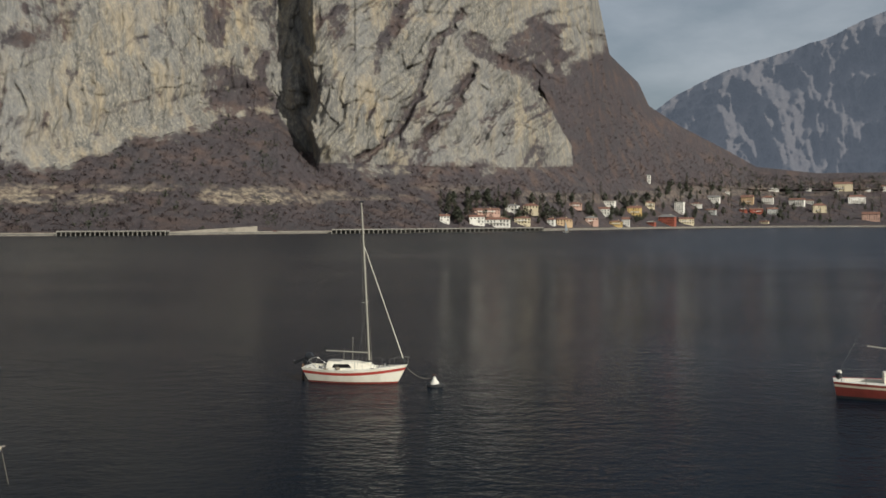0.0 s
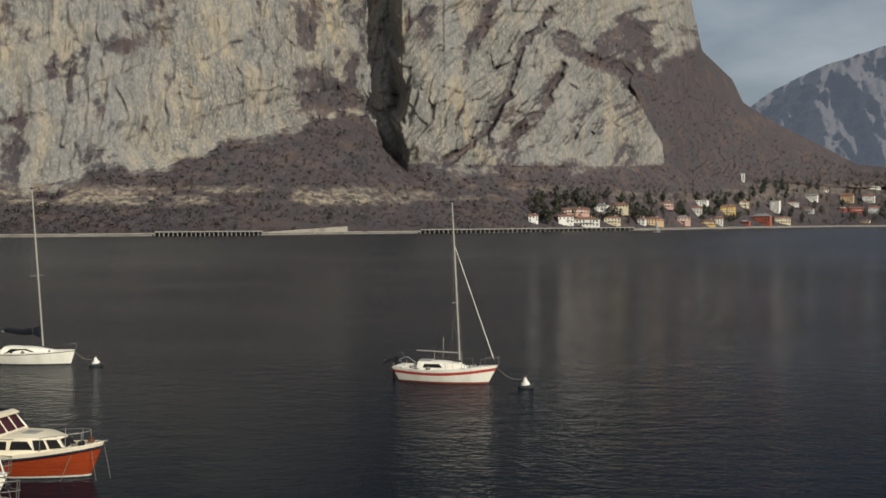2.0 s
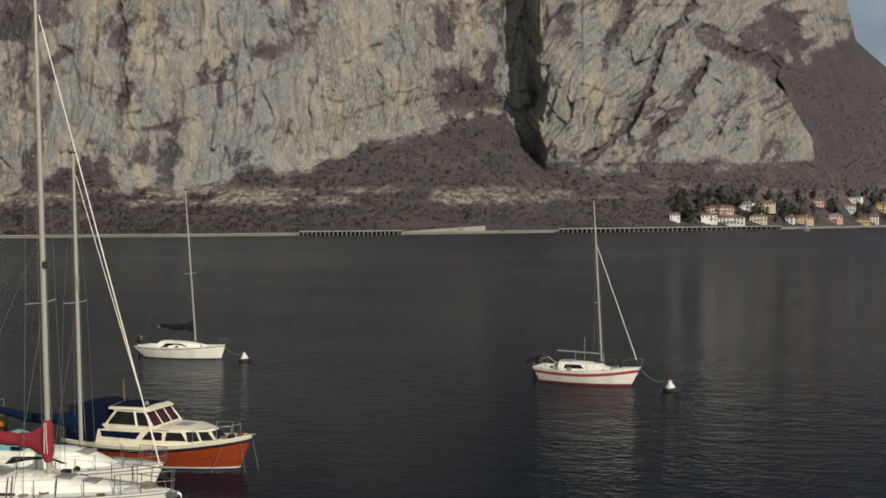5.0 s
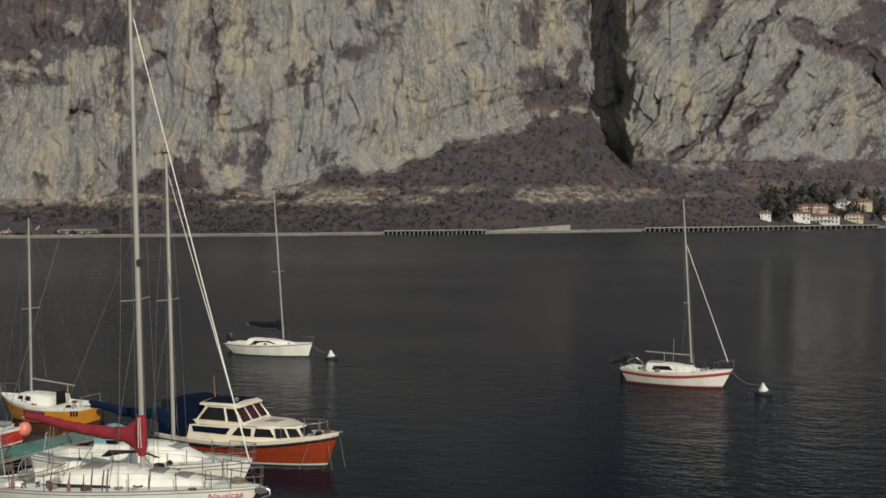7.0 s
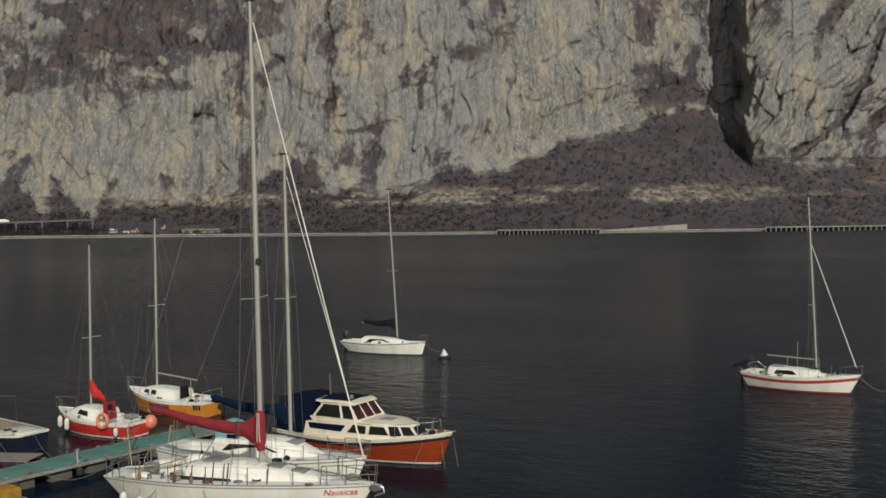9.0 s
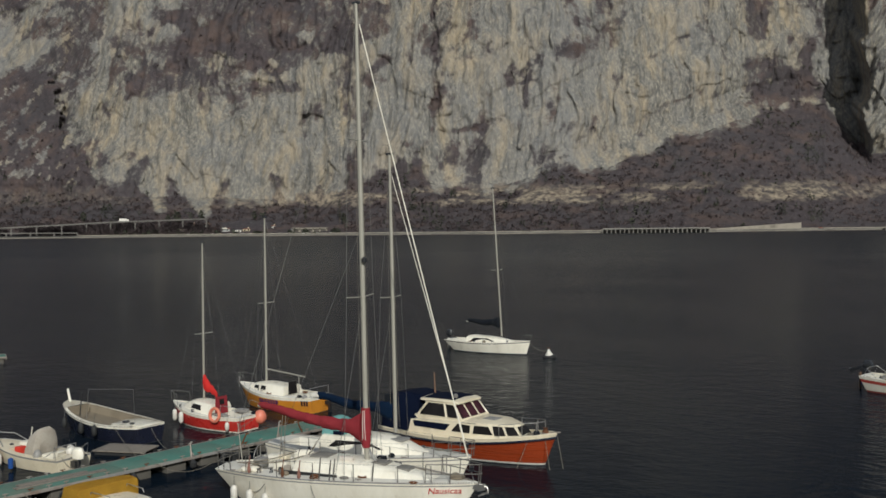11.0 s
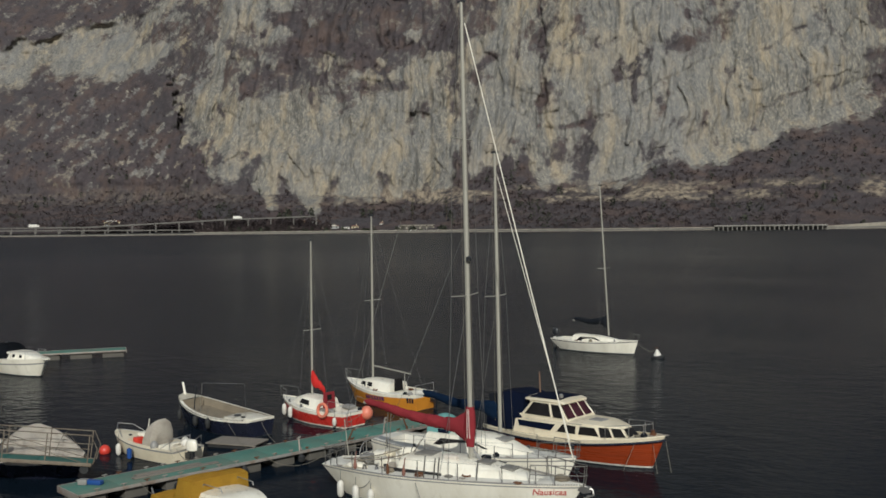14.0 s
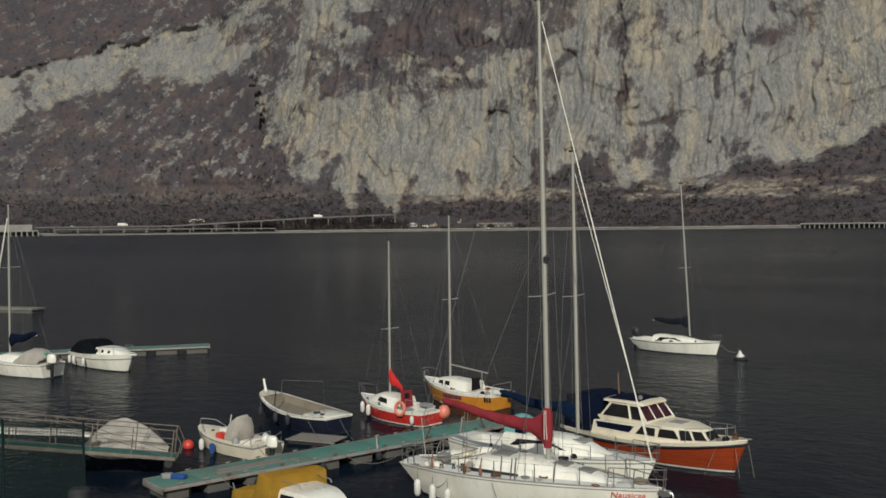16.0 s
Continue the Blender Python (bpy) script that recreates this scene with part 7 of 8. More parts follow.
# ---- pontoons, gangway and quay ----
def pontoon(label, x0, y0, x1, y1, width, bays, rail_cleats=True):
    """Floating walkway from one end to the other: deck sections, edge angle, floats below."""
    length, turn = math.hypot(x1 - x0, y1 - y0), math.degrees(math.atan2(y1 - y0, x1 - x0))
    p = thing("pontoon", label, "pontoon", pose(x0, y0, 0, 0, 0, turn), "floating pontoons")
    step = length / bays
    rnd = random.Random(bays)
    for i in range(bays):
        bm = bmesh.new()
        box(bm, i * step + 0.01, (i + 1) * step - 0.01, -width / 2, width / 2, 0.42, 0.50 + rnd.uniform(-0.004, 0.004), 0.006)
        part("deck_panel", bm, GREEN_DECK, p)
        bm = bmesh.new()
        box(bm, i * step + 0.15, (i + 1) * step - 0.55, -width / 2 + 0.16, width / 2 - 0.16, -0.25, 0.38, 0.03)
        part("float", bm, SHADE_STONE, p, "stained concrete float")
    for s in (1, -1):
        bm = bmesh.new()
        box(bm, 0, length, s * width / 2 - 0.02 if s > 0 else -width / 2 - 0.03, s * width / 2 + 0.03 if s > 0 else -width / 2 + 0.02, 0.39, 0.507, 0.008)
        part("edge_beam", bm, GALV, p, "rusty steel edge beam")
    bm = bmesh.new()
    box(bm, -0.04, 0.0, -width / 2, width / 2, 0.28, 0.5, 0.005)
    part("end_beam", bm, GALV, p)
    if rail_cleats:
        for i in range(1, bays * 2):
            for s in (1, -1):
                x, y = i * step / 2 + rnd.uniform(-0.15, 0.15), s * (width / 2 - 0.06)
                bm = bmesh.new()
                tube(bm, [(x - 0.10, y, 0.58), (x + 0.10, y, 0.58)], 0.02, 5)
                tube(bm, [(x, y, 0.5), (x, y, 0.58)], 0.022, 5)
                part("cleat", bm, GALV if i % 3 else RUST, p)
    return p


PONTOON = pontoon("floating pontoon with worn green decking", -31.05, 20.6, -27.95, 37.4, 1.75, 11)
pontoon("outer floating pontoon with green decking", -62.6, 45.6, -72.4, 31.2, 1.8, 8, False)
# pale boards screwed along the edge, and dark gear hung under it
for k, ln in ((5.0, 1.4), (7.6, 0.9), (9.4, 1.7), (12.6, 1.2)):
    bm = bmesh.new()
    box(bm, k, k + ln, -0.93, -0.905, 0.40, 0.515, 0.004)
    part("edge_board", bm, GREY_MAT, PONTOON, "pale board along the edge")
for k, hh in ((4.3, 0.3), (6.3, 0.42), (8.9, 0.34), (11.0, 0.4), (13.4, 0.3)):
    bm = bmesh.new()
    lathe(bm, [(0.04, -hh), (0.13, -hh * 0.8), (0.15, -hh * 0.3), (0.05, 0)], 9, (k, -1.0, 0.40))
    part("hung_fender", bm, RUBBER, PONTOON, "old black fender hung on the edge")
# long boards and clutter on the deck
for dx, ln, wd in ((2.2, 3.4, 0.26), (2.5, 2.6, 0.22)):
    bm = bmesh.new()
    box(bm, 0, ln, -wd / 2, wd / 2, 0, 0.04, 0.006)
    solo("plank", bm, GREY_WOOD, "weathered loose plank lying on the pontoon", "plank", pose(-30.85 + 0.18 * dx - (dx - 2.2) * 1.1, 20.6 + 0.98 * dx, 0.506, 0, 0, 79.5), "loose planks")
for i, (k, s, tall, lean) in enumerate(((8.9, -0.92, 0.55, -14), (11.3, -0.9, 0.6, 24), (13.2, -0.9, 0.7, 6), (14.6, -0.85, 0.5, -25))):
    x, y = -31.05 + 0.1815 * k - s * 0.983 * 0.97, 20.6 + 0.983 * k + s * 0.1815 * 0.97
    bm = bmesh.new()
    tube(bm, [(0, 0, 0), (0, 0, tall)], 0.035, 7, 0.03)
    tube(bm, [(0, 0, tall * 0.98), (0.10, 0.02, tall)], 0.03, 6)
    tube(bm, [(0, 0, tall * 0.4), (0.14, 0, 0.02)], 0.02, 6)
    solo("mooring_post", bm, RUST if i % 2 else GALV, "rusty steel mooring post on the pontoon's edge", "post", pose(x, y, 0.50, lean * 0.6, lean, 40 * i), "mooring posts")
bm = bmesh.new()
box(bm, -0.35, 0.35, -0.12, 0.12, 0, 0.16, 0.05)
solo("folded_tarpaulin", bm, BLUE_PAINT, "folded blue tarpaulin on the pontoon's end", "tarpaulin", pose(-31.0, 21.55, 0.506, 0, 0, 20))
bm = bmesh.new()
box(bm, -0.16, 0.16, -0.14, 0.14, 0, 0.18, 0.03)
solo("crate", bm, GREY_MAT, "small grey plastic crate beside the tarpaulin", "crate", pose(-31.3, 21.35, 0.506, 0, 0, 35))
for i, k in enumerate((10.4,)):
    bm = bmesh.new()
    x, y = -31.05 + 0.1815 * k + 1.02, 20.6 + 0.983 * k - 0.05
    N = 18
    rings = []
    for a in np.linspace(0, 2 * math.pi, N, endpoint=False):
        c0 = Vector((0.30 * math.cos(a), 0, 0.30 * math.sin(a)))
        rings.append([c0 * (1 + 0.36 * math.cos(t)) + Vector((0, 0.11 * math.sin(t), 0)) for t in np.linspace(0, 2 * math.pi, 8, endpoint=False)])
    loft(bm, rings + [rings[0]], caps=False)
    solo("tyre", bm, RUBBER, "old black tyre hung as a fender on the pontoon", "tyre", pose(x, y, 0.06, 0, 0, 80), "tyre fenders")


def rope(a, b, drop, label, radius=0.011):
    return solo("mooring_rope", tubes([sag(a, b, drop)], radius, 6), ROPE, label, "rope", group="mooring ropes")


rope((-28.85, 27.6, 0.55), (-25.6, 27.35, 1.05), 0.35, "slack rope from pontoon to the large yacht")
rope((-28.4, 30.2, 0.55), (-26.0, 31.4, 1.0), 0.2, "slack rope from pontoon to the blue-covered yacht")
rope((-30.35, 29.6, 0.55), (-33.2, 31.45, 0.85), 0.15, "mooring rope from the launch to the pontoon")
rope((-30.55, 28.2, 0.55), (-34.3, 30.5, 0.8), 0.10, "mooring rope from the launch to the pontoon")
rope((-29.9, 31.6, 0.55), (-30.8, 35.4, 0.7), 0.15, "mooring rope from the red sailboat to the pontoon")
rope((-30.95, 25.6, 0.55), (-32.6, 26.4, 0.6), 0.10, "mooring rope from the small motorboat to the pontoon")
rope((-29.8, 22.6, 0.55), (-26.8, 21.5, 0.8), 0.25, "mooring rope from the yellow-awning boat to the pontoon")

wood_raft = thing("raft", "low floating raft of grey weathered boards", "raft", pose(-33.1, 30.0, 0, 0, 0, 18))
for i in range(7):
    bm = bmesh.new()
    box(bm, -1.15, 1.15, -0.7 + i * 0.2, -0.52 + i * 0.2, 0.16, 0.21, 0.006)
    part("board", bm, GREY_WOOD, wood_raft)
for y in (-0.45, 0.45):
    part("float", tubes([[(-1.1, y, 0.03), (1.1, y, 0.03)]], 0.14, 10), RUBBER, wood_raft)

# small raft far out with its pole
raft = thing("raft", "small low floating raft far out", "raft", pose(-108, 53.5, 0, 0, 0, 20))
bm = bmesh.new()
box(bm, -5, 2.2, -1.0, 1.0, 0.35, 0.55, 0.03)
part("deck_panel", bm, FLOAT, raft)
bm = bmesh.new()
box(bm, -4.8, 2.0, -0.9, 0.9, -0.2, 0.35, 0.05)
part("float", bm, SHADE_STONE, raft)


OLD_STEEL = worn("old_brown_steel", (0.20, 0.165, 0.12), (0.10, 0.06, 0.035), 0.7, 0.2, grain=7, amount=0.7)
DARK_GREEN = worn("dark_green_gangway_matting", (0.055, 0.135, 0.115), (0.08, 0.09, 0.07), 0.85, grain=1.6, amount=0.55, relief=0.004)


def gangway():
    """Steel gangway from the quay down to the pontoon, with handrails."""
    a, b = Vector((-37.6, 17.0, 1.75)), Vector((-32.5, 22.55, 0.85))
    run = b - a
    length, turn, fall = run.length, math.degrees(math.atan2(run.y, run.x)), math.degrees(math.asin(-run.z / run.length))
    g = thing("gangway", "rusty steel gangway with green decking and handrails", "gangway", pose(*a, 0, fall, turn))
    for i in range(4):
        bm = bmesh.new()
        box(bm, length * i / 4 + 0.01, length * (i + 1) / 4 - 0.01, -0.37, 0.37, 0.0, 0.06, 0.006)
        part("deck_panel", bm, DARK_GREEN, g)
    for s in (1, -1):
        bm = bmesh.new()
        box(bm, 0, length, s * 0.40 - 0.025, s * 0.40 + 0.025, -0.05, 0.075, 0.008)
        part("side_beam", bm, OLD_STEEL, g)
        for k in np.linspace(0.02, 0.98, 6):
            part("rail_post", tubes([[(length * k, s * 0.40, 0.05), (length * k, s * 0.42, 1.08)]], 0.022, 6), OLD_STEEL, g)
        part("hand_rail", tubes([[(0.1, s * 0.42, 1.08), (length - 0.1, s * 0.42, 1.08), (length + 0.15, s * 0.42, 0.6), (length + 0.05, s * 0.40, 0.05)]], 0.020, 6), OLD_STEEL, g)
        part("knee_rail", tubes([[(0.1, s * 0.42, 0.58), (length - 0.1, s * 0.42, 0.58)]], 0.014, 6), OLD_STEEL, g)
        part("brace", tubes([[(length * 0.42, s * 0.41, 1.05), (length * 0.95, s * 0.41, 0.1)]], 0.012, 5), OLD_STEEL, g)
    part("wheel", tubes([[(length - 0.25, -0.34, -0.18), (length - 0.25, 0.34, -0.18)]], 0.16, 12), RUBBER, g)
    return g


gangway()
# white boards laid beside the gangway
for dx, dy, k in ((0.0, 0.0, 1.0), (-0.55, 0.25, 0.86)):
    bm = bmesh.new()
    box(bm, -2.5 * k, 2.5 * k, -0.17, 0.17, 0, 0.10, 0.012)
    solo("board", bm, WHITE, "long white board lying beside the gangway", "board", pose(-37.2 + dx, 19.0 + dy, 1.72, 0, 3, 43.5), "white boards")


def quay():
    """The near bank with its stone edge, beyond the edge of the view and behind the camera."""
    edge = [(-90, 26.5), (-62, 21.5), (-46, 17.2), (-36.9, 15.6), (-30.6, 13.4), (-28.3, 14.05), (-25.3, 15.4), (-23.5, 10.0), (-12, -3.0), (0, -6.0), (60, -8.0), (200, -40.0)]
    bm = bmesh.new()
    rings = []
    for x, y in edge:
        rings.append([(x, y, -2), (x - 0.05, y - 0.15, 1.72), (x - 0.3, y - 1.0, 1.78), (x - 3, y - 9, 1.9), (x - 20, y - 80, 9), (x - 60, y - 420, 60)])
    loft(bm, rings, closed=False, caps=False)
    return part("near_bank", bm, MASONRY, None, "stone-edged bank at the moorings", kind="structure")


quay()


def fence():
    f = thing("fence", "dark green close-wired fence on the quay's edge", "fence", pose(0, 0, 0))
    pts = [Vector((-31.0, 13.0, 1.74)), Vector((-29.5, 13.25, 1.74)), Vector((-28.0, 13.95, 1.74)), Vector((-25.64, 15.06, 1.74))]
    green = worn("dark_green_fence_paint", (0.010, 0.020, 0.018), None, 0.85, grain=6)
    for p in pts:
        part("post", tubes([[p, p + Vector((0, 0, 2.5))]], 0.03, 7), green, f)
    for a, b in zip(pts, pts[1:]):
        lines = [[a + Vector((0, 0, z)), b + Vector((0, 0, z))] for z in (0.1, 0.6, 1.2, 1.8, 2.4)]
        n = int((b - a).length / 0.045)
        lines += [[a.lerp(b, i / n) + Vector((0, 0, 0.1)), a.lerp(b, i / n) + Vector((0, 0, 2.42))] for i in range(1, n)]
        part("mesh_panel", tubes(lines, 0.0105, 4), green, f, smoothed=False)
    return f


fence()
bm = bmesh.new()
lathe(bm, [(0.05, 0), (0.28, 0.0), (0.30, 0.05), (0.30, 0.35), (0.31, 0.38), (0.30, 0.41), (0.29, 0.68), (0.22, 0.76), (0.05, 0.77)], 18)
solo("drum", bm, RUBBER, "black plastic drum at the end of the fence", "drum", pose(-25.55, 14.85, 1.74))

# ---- the far shore: road, walls, viaducts, houses and woods ----
def curb(name, az0, az1, out0, out1, z0, z1, material, label="", step=0.25, kind="structure", parent=None, drop=0.0):
    """A wall or slab that follows the shore: from out0 to out1 metres behind the water's edge, from z0 to z1 high; drop: fall towards az1."""
    bm = bmesh.new()
    rings = []
    n = max(2, int(abs(az1 - az0) / step))
    for i in range(n + 1):
        a = az0 + (az1 - az0) * i / n
        rs, c, d = float(shore_radius(a)), a * AZ, drop * i / n
        ring = []
        for o, h in ((out0, z0), (out1, z0), (out1, z1), (out0, z1)):
            ring.append((-math.sin(c) * (rs + o), math.cos(c) * (rs + o), h - d))
        rings.append(ring)
    loft(bm, rings)
    return part(name, bm, material, parent, label, False, kind)


def spot(az, out, height):
    rs = float(shore_radius(az)) + out
    return Vector((-math.sin(az * AZ) * rs, math.cos(az * AZ) * rs, height))


curb("seawall", -33, 75, -1.5, 1.5, -2.0, 1.1, MASONRY, "weathered stone seawall along the lake")
curb("coping", -33, 75, -2.0, 2.0, 1.1, 1.4, CONCRETE, "pale concrete coping of the seawall")
curb("road", -33, 75, 2.0, 13.0, 0.6, 1.7, ASPHALT, "grey lakeside road")
curb("parapet", -33, 75, 13.0, 13.6, 0.8, 2.5, MASONRY, "pale road parapet")
curb("retaining_wall", 10.6, 15.6, 26, 27, 1.0, 6.8, MASONRY, "weathered retaining wall beside the road", drop=4.4)
curb("retaining_wall", 63.5, 75.0, 18, 20, 1.0, 11.0, CONCRETE, "pale gallery wall over the road")


def viaduct(label, az0, az1, out, deck, thick, spacing, column, drop=0.0, wide=9.0, shade=True):
    stone = CONCRETE if shade else OLD_CONCRETE
    v = thing("viaduct", label, "viaduct", pose(0, 0, 0), "road viaducts")
    curb("deck", az0, az1, out - wide / 2, out + wide / 2, deck - thick, deck, stone, "", kind="", parent=v, drop=drop)
    for s in (-1, 1):
        curb("guard_wall", az0, az1, out + s * wide / 2 - 0.25, out + s * wide / 2 + 0.25, deck - 0.2, deck + 0.45, stone, "", kind="", parent=v, drop=drop)
    n = max(2, int(abs(az1 - az0) * AZ * float(shore_radius((az0 + az1) / 2)) / spacing))
    bm = bmesh.new()
    w = column / 2
    box(bm, -w, w, -w * 1.3, w * 1.3, -3.0, 0)
    proto = bpy.data.meshes.new("pillar")
    tall = [vv for vv in bm.verts if vv.co.z < -1]
    for vv in tall:
        vv.co.z = -1
    bm.to_mesh(proto)
    bm.free()
    proto.materials.append(stone)
    for i in range(n + 1):
        k = i / n
        a = az0 + (az1 - az0) * k
        top = deck - thick - drop * k
        for o in (-wide / 2 + 1,):
            p = new("pillar", proto)
            p.parent = v
            c = spot(a, out + o, top + 0.02)
            p.matrix_basis = pose(c.x, c.y, c.z, 0, 0, a) @ Matrix.Diagonal((1, 1, top + 2.5, 1))
    # dark sheet behind the pillars stands in for the shade under the deck
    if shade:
        curb("shade_backing", az0, az1, out + wide / 2 - 0.6, out + wide / 2 - 0.3, -1.5, deck - thick, SHADE_STONE, "", kind="", parent=v, drop=drop)
    return v


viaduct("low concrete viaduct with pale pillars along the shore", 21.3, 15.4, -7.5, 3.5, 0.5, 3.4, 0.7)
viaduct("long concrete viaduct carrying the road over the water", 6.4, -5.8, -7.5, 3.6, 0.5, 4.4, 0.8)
viaduct("raised motorway on slim pillars above the shore", 66.0, 56.4, 30, 8.2, 0.7, 19, 1.0, 0.2, 11, False)
viaduct("motorway ramp climbing on slim pillars", 56.4, 48.9, 30, 8.0, 0.8, 19, 1.0, -5.6, 12, False)
viaduct("raised motorway on slim pillars by the hamlet", 48.9, 43.8, 34, 13.6, 0.7, 18, 0.9, -2.0, 10, False)
curb("retaining_wall", 46.9, 44.7, 27, 28, 1.0, 6.4, MASONRY, "pale stone wall below the motorway")
viaduct("low road viaduct coming down to the shore", 62.4, 50.6, 6, 5.9, 0.5, 19, 1.2, 1.4, 7, False)
viaduct("concrete gallery with pale arches", 75.0, 63.2, -8, 5.2, 0.8, 5.0, 1.3)


def vehicle(az, out, height, size, material, label):
    v = thing("truck" if size > 5 else "car", label, "truck" if size > 5 else "car", pose(*spot(az, out, height), 0, 0, az), "vehicles on the shore road")
    bm = bmesh.new()
    box(bm, -size / 2, size * 0.28, -1.1, 1.1, 0.5, 3.0 if size > 5 else 1.0, 0.1)
    part("body", bm, material, v)
    bm = bmesh.new()
    box(bm, size * 0.2 if size > 5 else -size * 0.2, size / 2 if size > 5 else size * 0.2, -0.95, 0.95, 0.5, 2.3 if size > 5 else 1.5, 0.12)
    part("cab", bm, PORT if size < 5 else material, v)
    for x in (-size * 0.32, size * 0.32):
        for y in (-1.0, 1.0):
            bm = bmesh.new()
            lathe(bm, [(0.05, -0.12), (0.48, -0.1), (0.48, 0.1), (0.05, 0.12)], 10)
            part("wheel", bm, RUBBER, v).matrix_basis = pose(x, y, 0.48, 90, 0, 0)


vehicle(58.9, 30, 8.25, 9, WALLS["white"], "white lorry on the motorway viaduct")
vehicle(48.2, 34, 13.65, 8, WALLS["white"], "white lorry on the motorway viaduct by the hamlet")
for a, m in ((61.5, "white"), (18.2, "grey"), (9.6, "red"), (-2.2, "white"), (55.2, "grey"), (38.4, "white")):
    vehicle(a, 7.0 if a < 50 else 30.0, 1.7 if a < 50 else 8.25 if a > 56.4 else 8.9, 4.2, WALLS[m], "small %s car on the lakeside road" % m)

for k in range(16):
    vehicle(36.8 + 0.55 * k + 0.2 * (k * k % 3), 17.5 + 3 * (k % 2), 1.6, 4.2, WALLS[("white", "grey", "white", "cream")[k % 4]], "small %s car parked on the lakeside" % ("white", "grey", "white", "cream")[k % 4])

PANES = {}


def window_mesh(w, h):
    key = (round(w, 1), round(h, 1))
    if key not in PANES:
        bm = bmesh.new()
        box(bm, -w / 2, w / 2, -0.12, 0.10, 0, h)
        me = bpy.data.meshes.new("window")
        bm.to_mesh(me)
        bm.free()
        me.materials.append(PORT)
        PANES[key] = me
    return PANES[key]


PX = 1 / 1757.0
HOUSES = []


def house(az, el, wide, tall, colour, flat=False):
    """A house of the village; its size in thousandths of its distance, roughly."""
    at, _ = ground_at(az, el)
    dist = math.hypot(at.x, at.y)
    w, h = wide * PX * dist, tall * PX * dist
    rnd = random.Random(int(az * 100 + el * 7))
    d = min(w, 14) * rnd.uniform(0.7, 0.95)
    wall_h = h if flat else h * 0.76
    names = {"white": "white", "cream": "cream", "yellow": "yellow", "ochre": "ochre", "red": "brick-red", "pink": "salmon-pink", "grey": "grey"}
    hs = thing("house", "%s rendered house with %s on the lakeside slope" % (names[colour], "a flat roof" if flat else "a tiled roof"), "house",
               pose(at.x, at.y, at.z - 0.6, 0, 0, math.degrees(math.atan2(-at.x, at.y)) + rnd.uniform(-16, 16)), "village houses")
    bm = bmesh.new()
    box(bm, -w / 2, w / 2, -d / 2, d / 2, -3.0, wall_h)
    if rnd.random() < 0.45 and w > 9:
        s = rnd.choice((-1, 1))
        box(bm, s * w * 0.28 - w * 0.22, s * w * 0.28 + w * 0.22, -d / 2 - 2.2, -d / 2 + 0.1, -3.0, wall_h * 0.62)
    part("wall", bm, WALLS[colour], hs, smoothed=False)
    bm = bmesh.new()
    if flat:
        box(bm, -w / 2 - 0.3, w / 2 + 0.3, -d / 2 - 0.3, d / 2 + 0.3, wall_h, wall_h + 0.4)
        part("roof", bm, ROOF_GREY, hs, smoothed=False)
    else:
        e, up = 0.7, h - wall_h
        rg = w / 2 - (d / 2 if rnd.random() < 0.6 else -0.4)
        b0 = [(-w / 2 - e, -d / 2 - e, wall_h), (w / 2 + e, -d / 2 - e, wall_h), (w / 2 + e, d / 2 + e, wall_h), (-w / 2 - e, d / 2 + e, wall_h)]
        v = [bm.verts.new(p) for p in b0] + [bm.verts.new((x, y, z + 0.25)) for x, y, z in b0] + [bm.verts.new((-max(0.5, rg), 0, wall_h + 0.25 + up)), bm.verts.new((max(0.5, rg), 0, wall_h + 0.25 + up))]
        for q in ((3, 2, 1, 0), (0, 1, 5, 4), (1, 2, 6, 5), (2, 3, 7, 6), (3, 0, 4, 7), (4, 5, 9, 8), (6, 7, 8, 9), (5, 6, 9), (7, 4, 8)):
            bm.faces.new([v[i] for i in q])
        roof = part("roof", bm, ROOF_TILE if rnd.random() < 0.8 else ROOF_GREY, hs, smoothed=False)
        bm = bmesh.new()
        box(bm, w * 0.18, w * 0.18 + 0.8, -0.4, 0.4, wall_h + up * 0.6, wall_h + up + 1.2)
        part("chimney", bm, WALLS["cream"], roof, smoothed=False)
    storeys, cols = max(1, round(wall_h / 3.2)), max(2, round(w / 3.6))
    gap = wall_h / storeys
    for i in range(storeys):
        for j in range(cols):
            if rnd.random() < 0.10:
                continue
            o = new("window", window_mesh(1.3 if w / cols > 2.6 else 1.0, gap * 0.52))
            o.parent = hs
            o.location = ((j + 0.5) / cols * w - w / 2, -d / 2, i * gap + gap * 0.28)
    if w > 11 and not flat and rnd.random() < 0.6:
        bm = bmesh.new()
        box(bm, -w * 0.32, w * 0.32, -d / 2 - 1.3, -d / 2, gap * 1.02, gap * 1.02 + 0.18)
        box(bm, -w * 0.32, w * 0.32, -d / 2 - 1.3, -d / 2 - 1.2, gap * 1.02, gap * 1.02 + 1.0)
        part("balcony", bm, WALLS["white"], hs, smoothed=False)
    HOUSES.append((az, el))
    return hs


house(-8.47, -0.10, 22.0, 14.0, "pink")
house(-9.17, 0.43, 20.0, 13.0, "white")
house(-9.46, 0.92, 22.0, 8.0, "white", flat=True)
house(-10.85, 0.42, 25.0, 15.0, "yellow")
house(-11.72, 0.80, 16.0, 11.0, "cream")
house(-9.87, -0.22, 22.0, 10.0, "yellow")
house(-10.41, -0.19, 13.0, 14.0, "white")
house(-12.72, -0.13, 28.0, 17.0, "red")
house(-11.82, -0.16, 15.0, 7.0, "red")
house(-13.40, 0.54, 15.0, 18.0, "white", flat=True)
house(-13.74, -0.11, 26.0, 11.0, "cream")
house(-14.29, 0.83, 20.0, 7.0, "white")
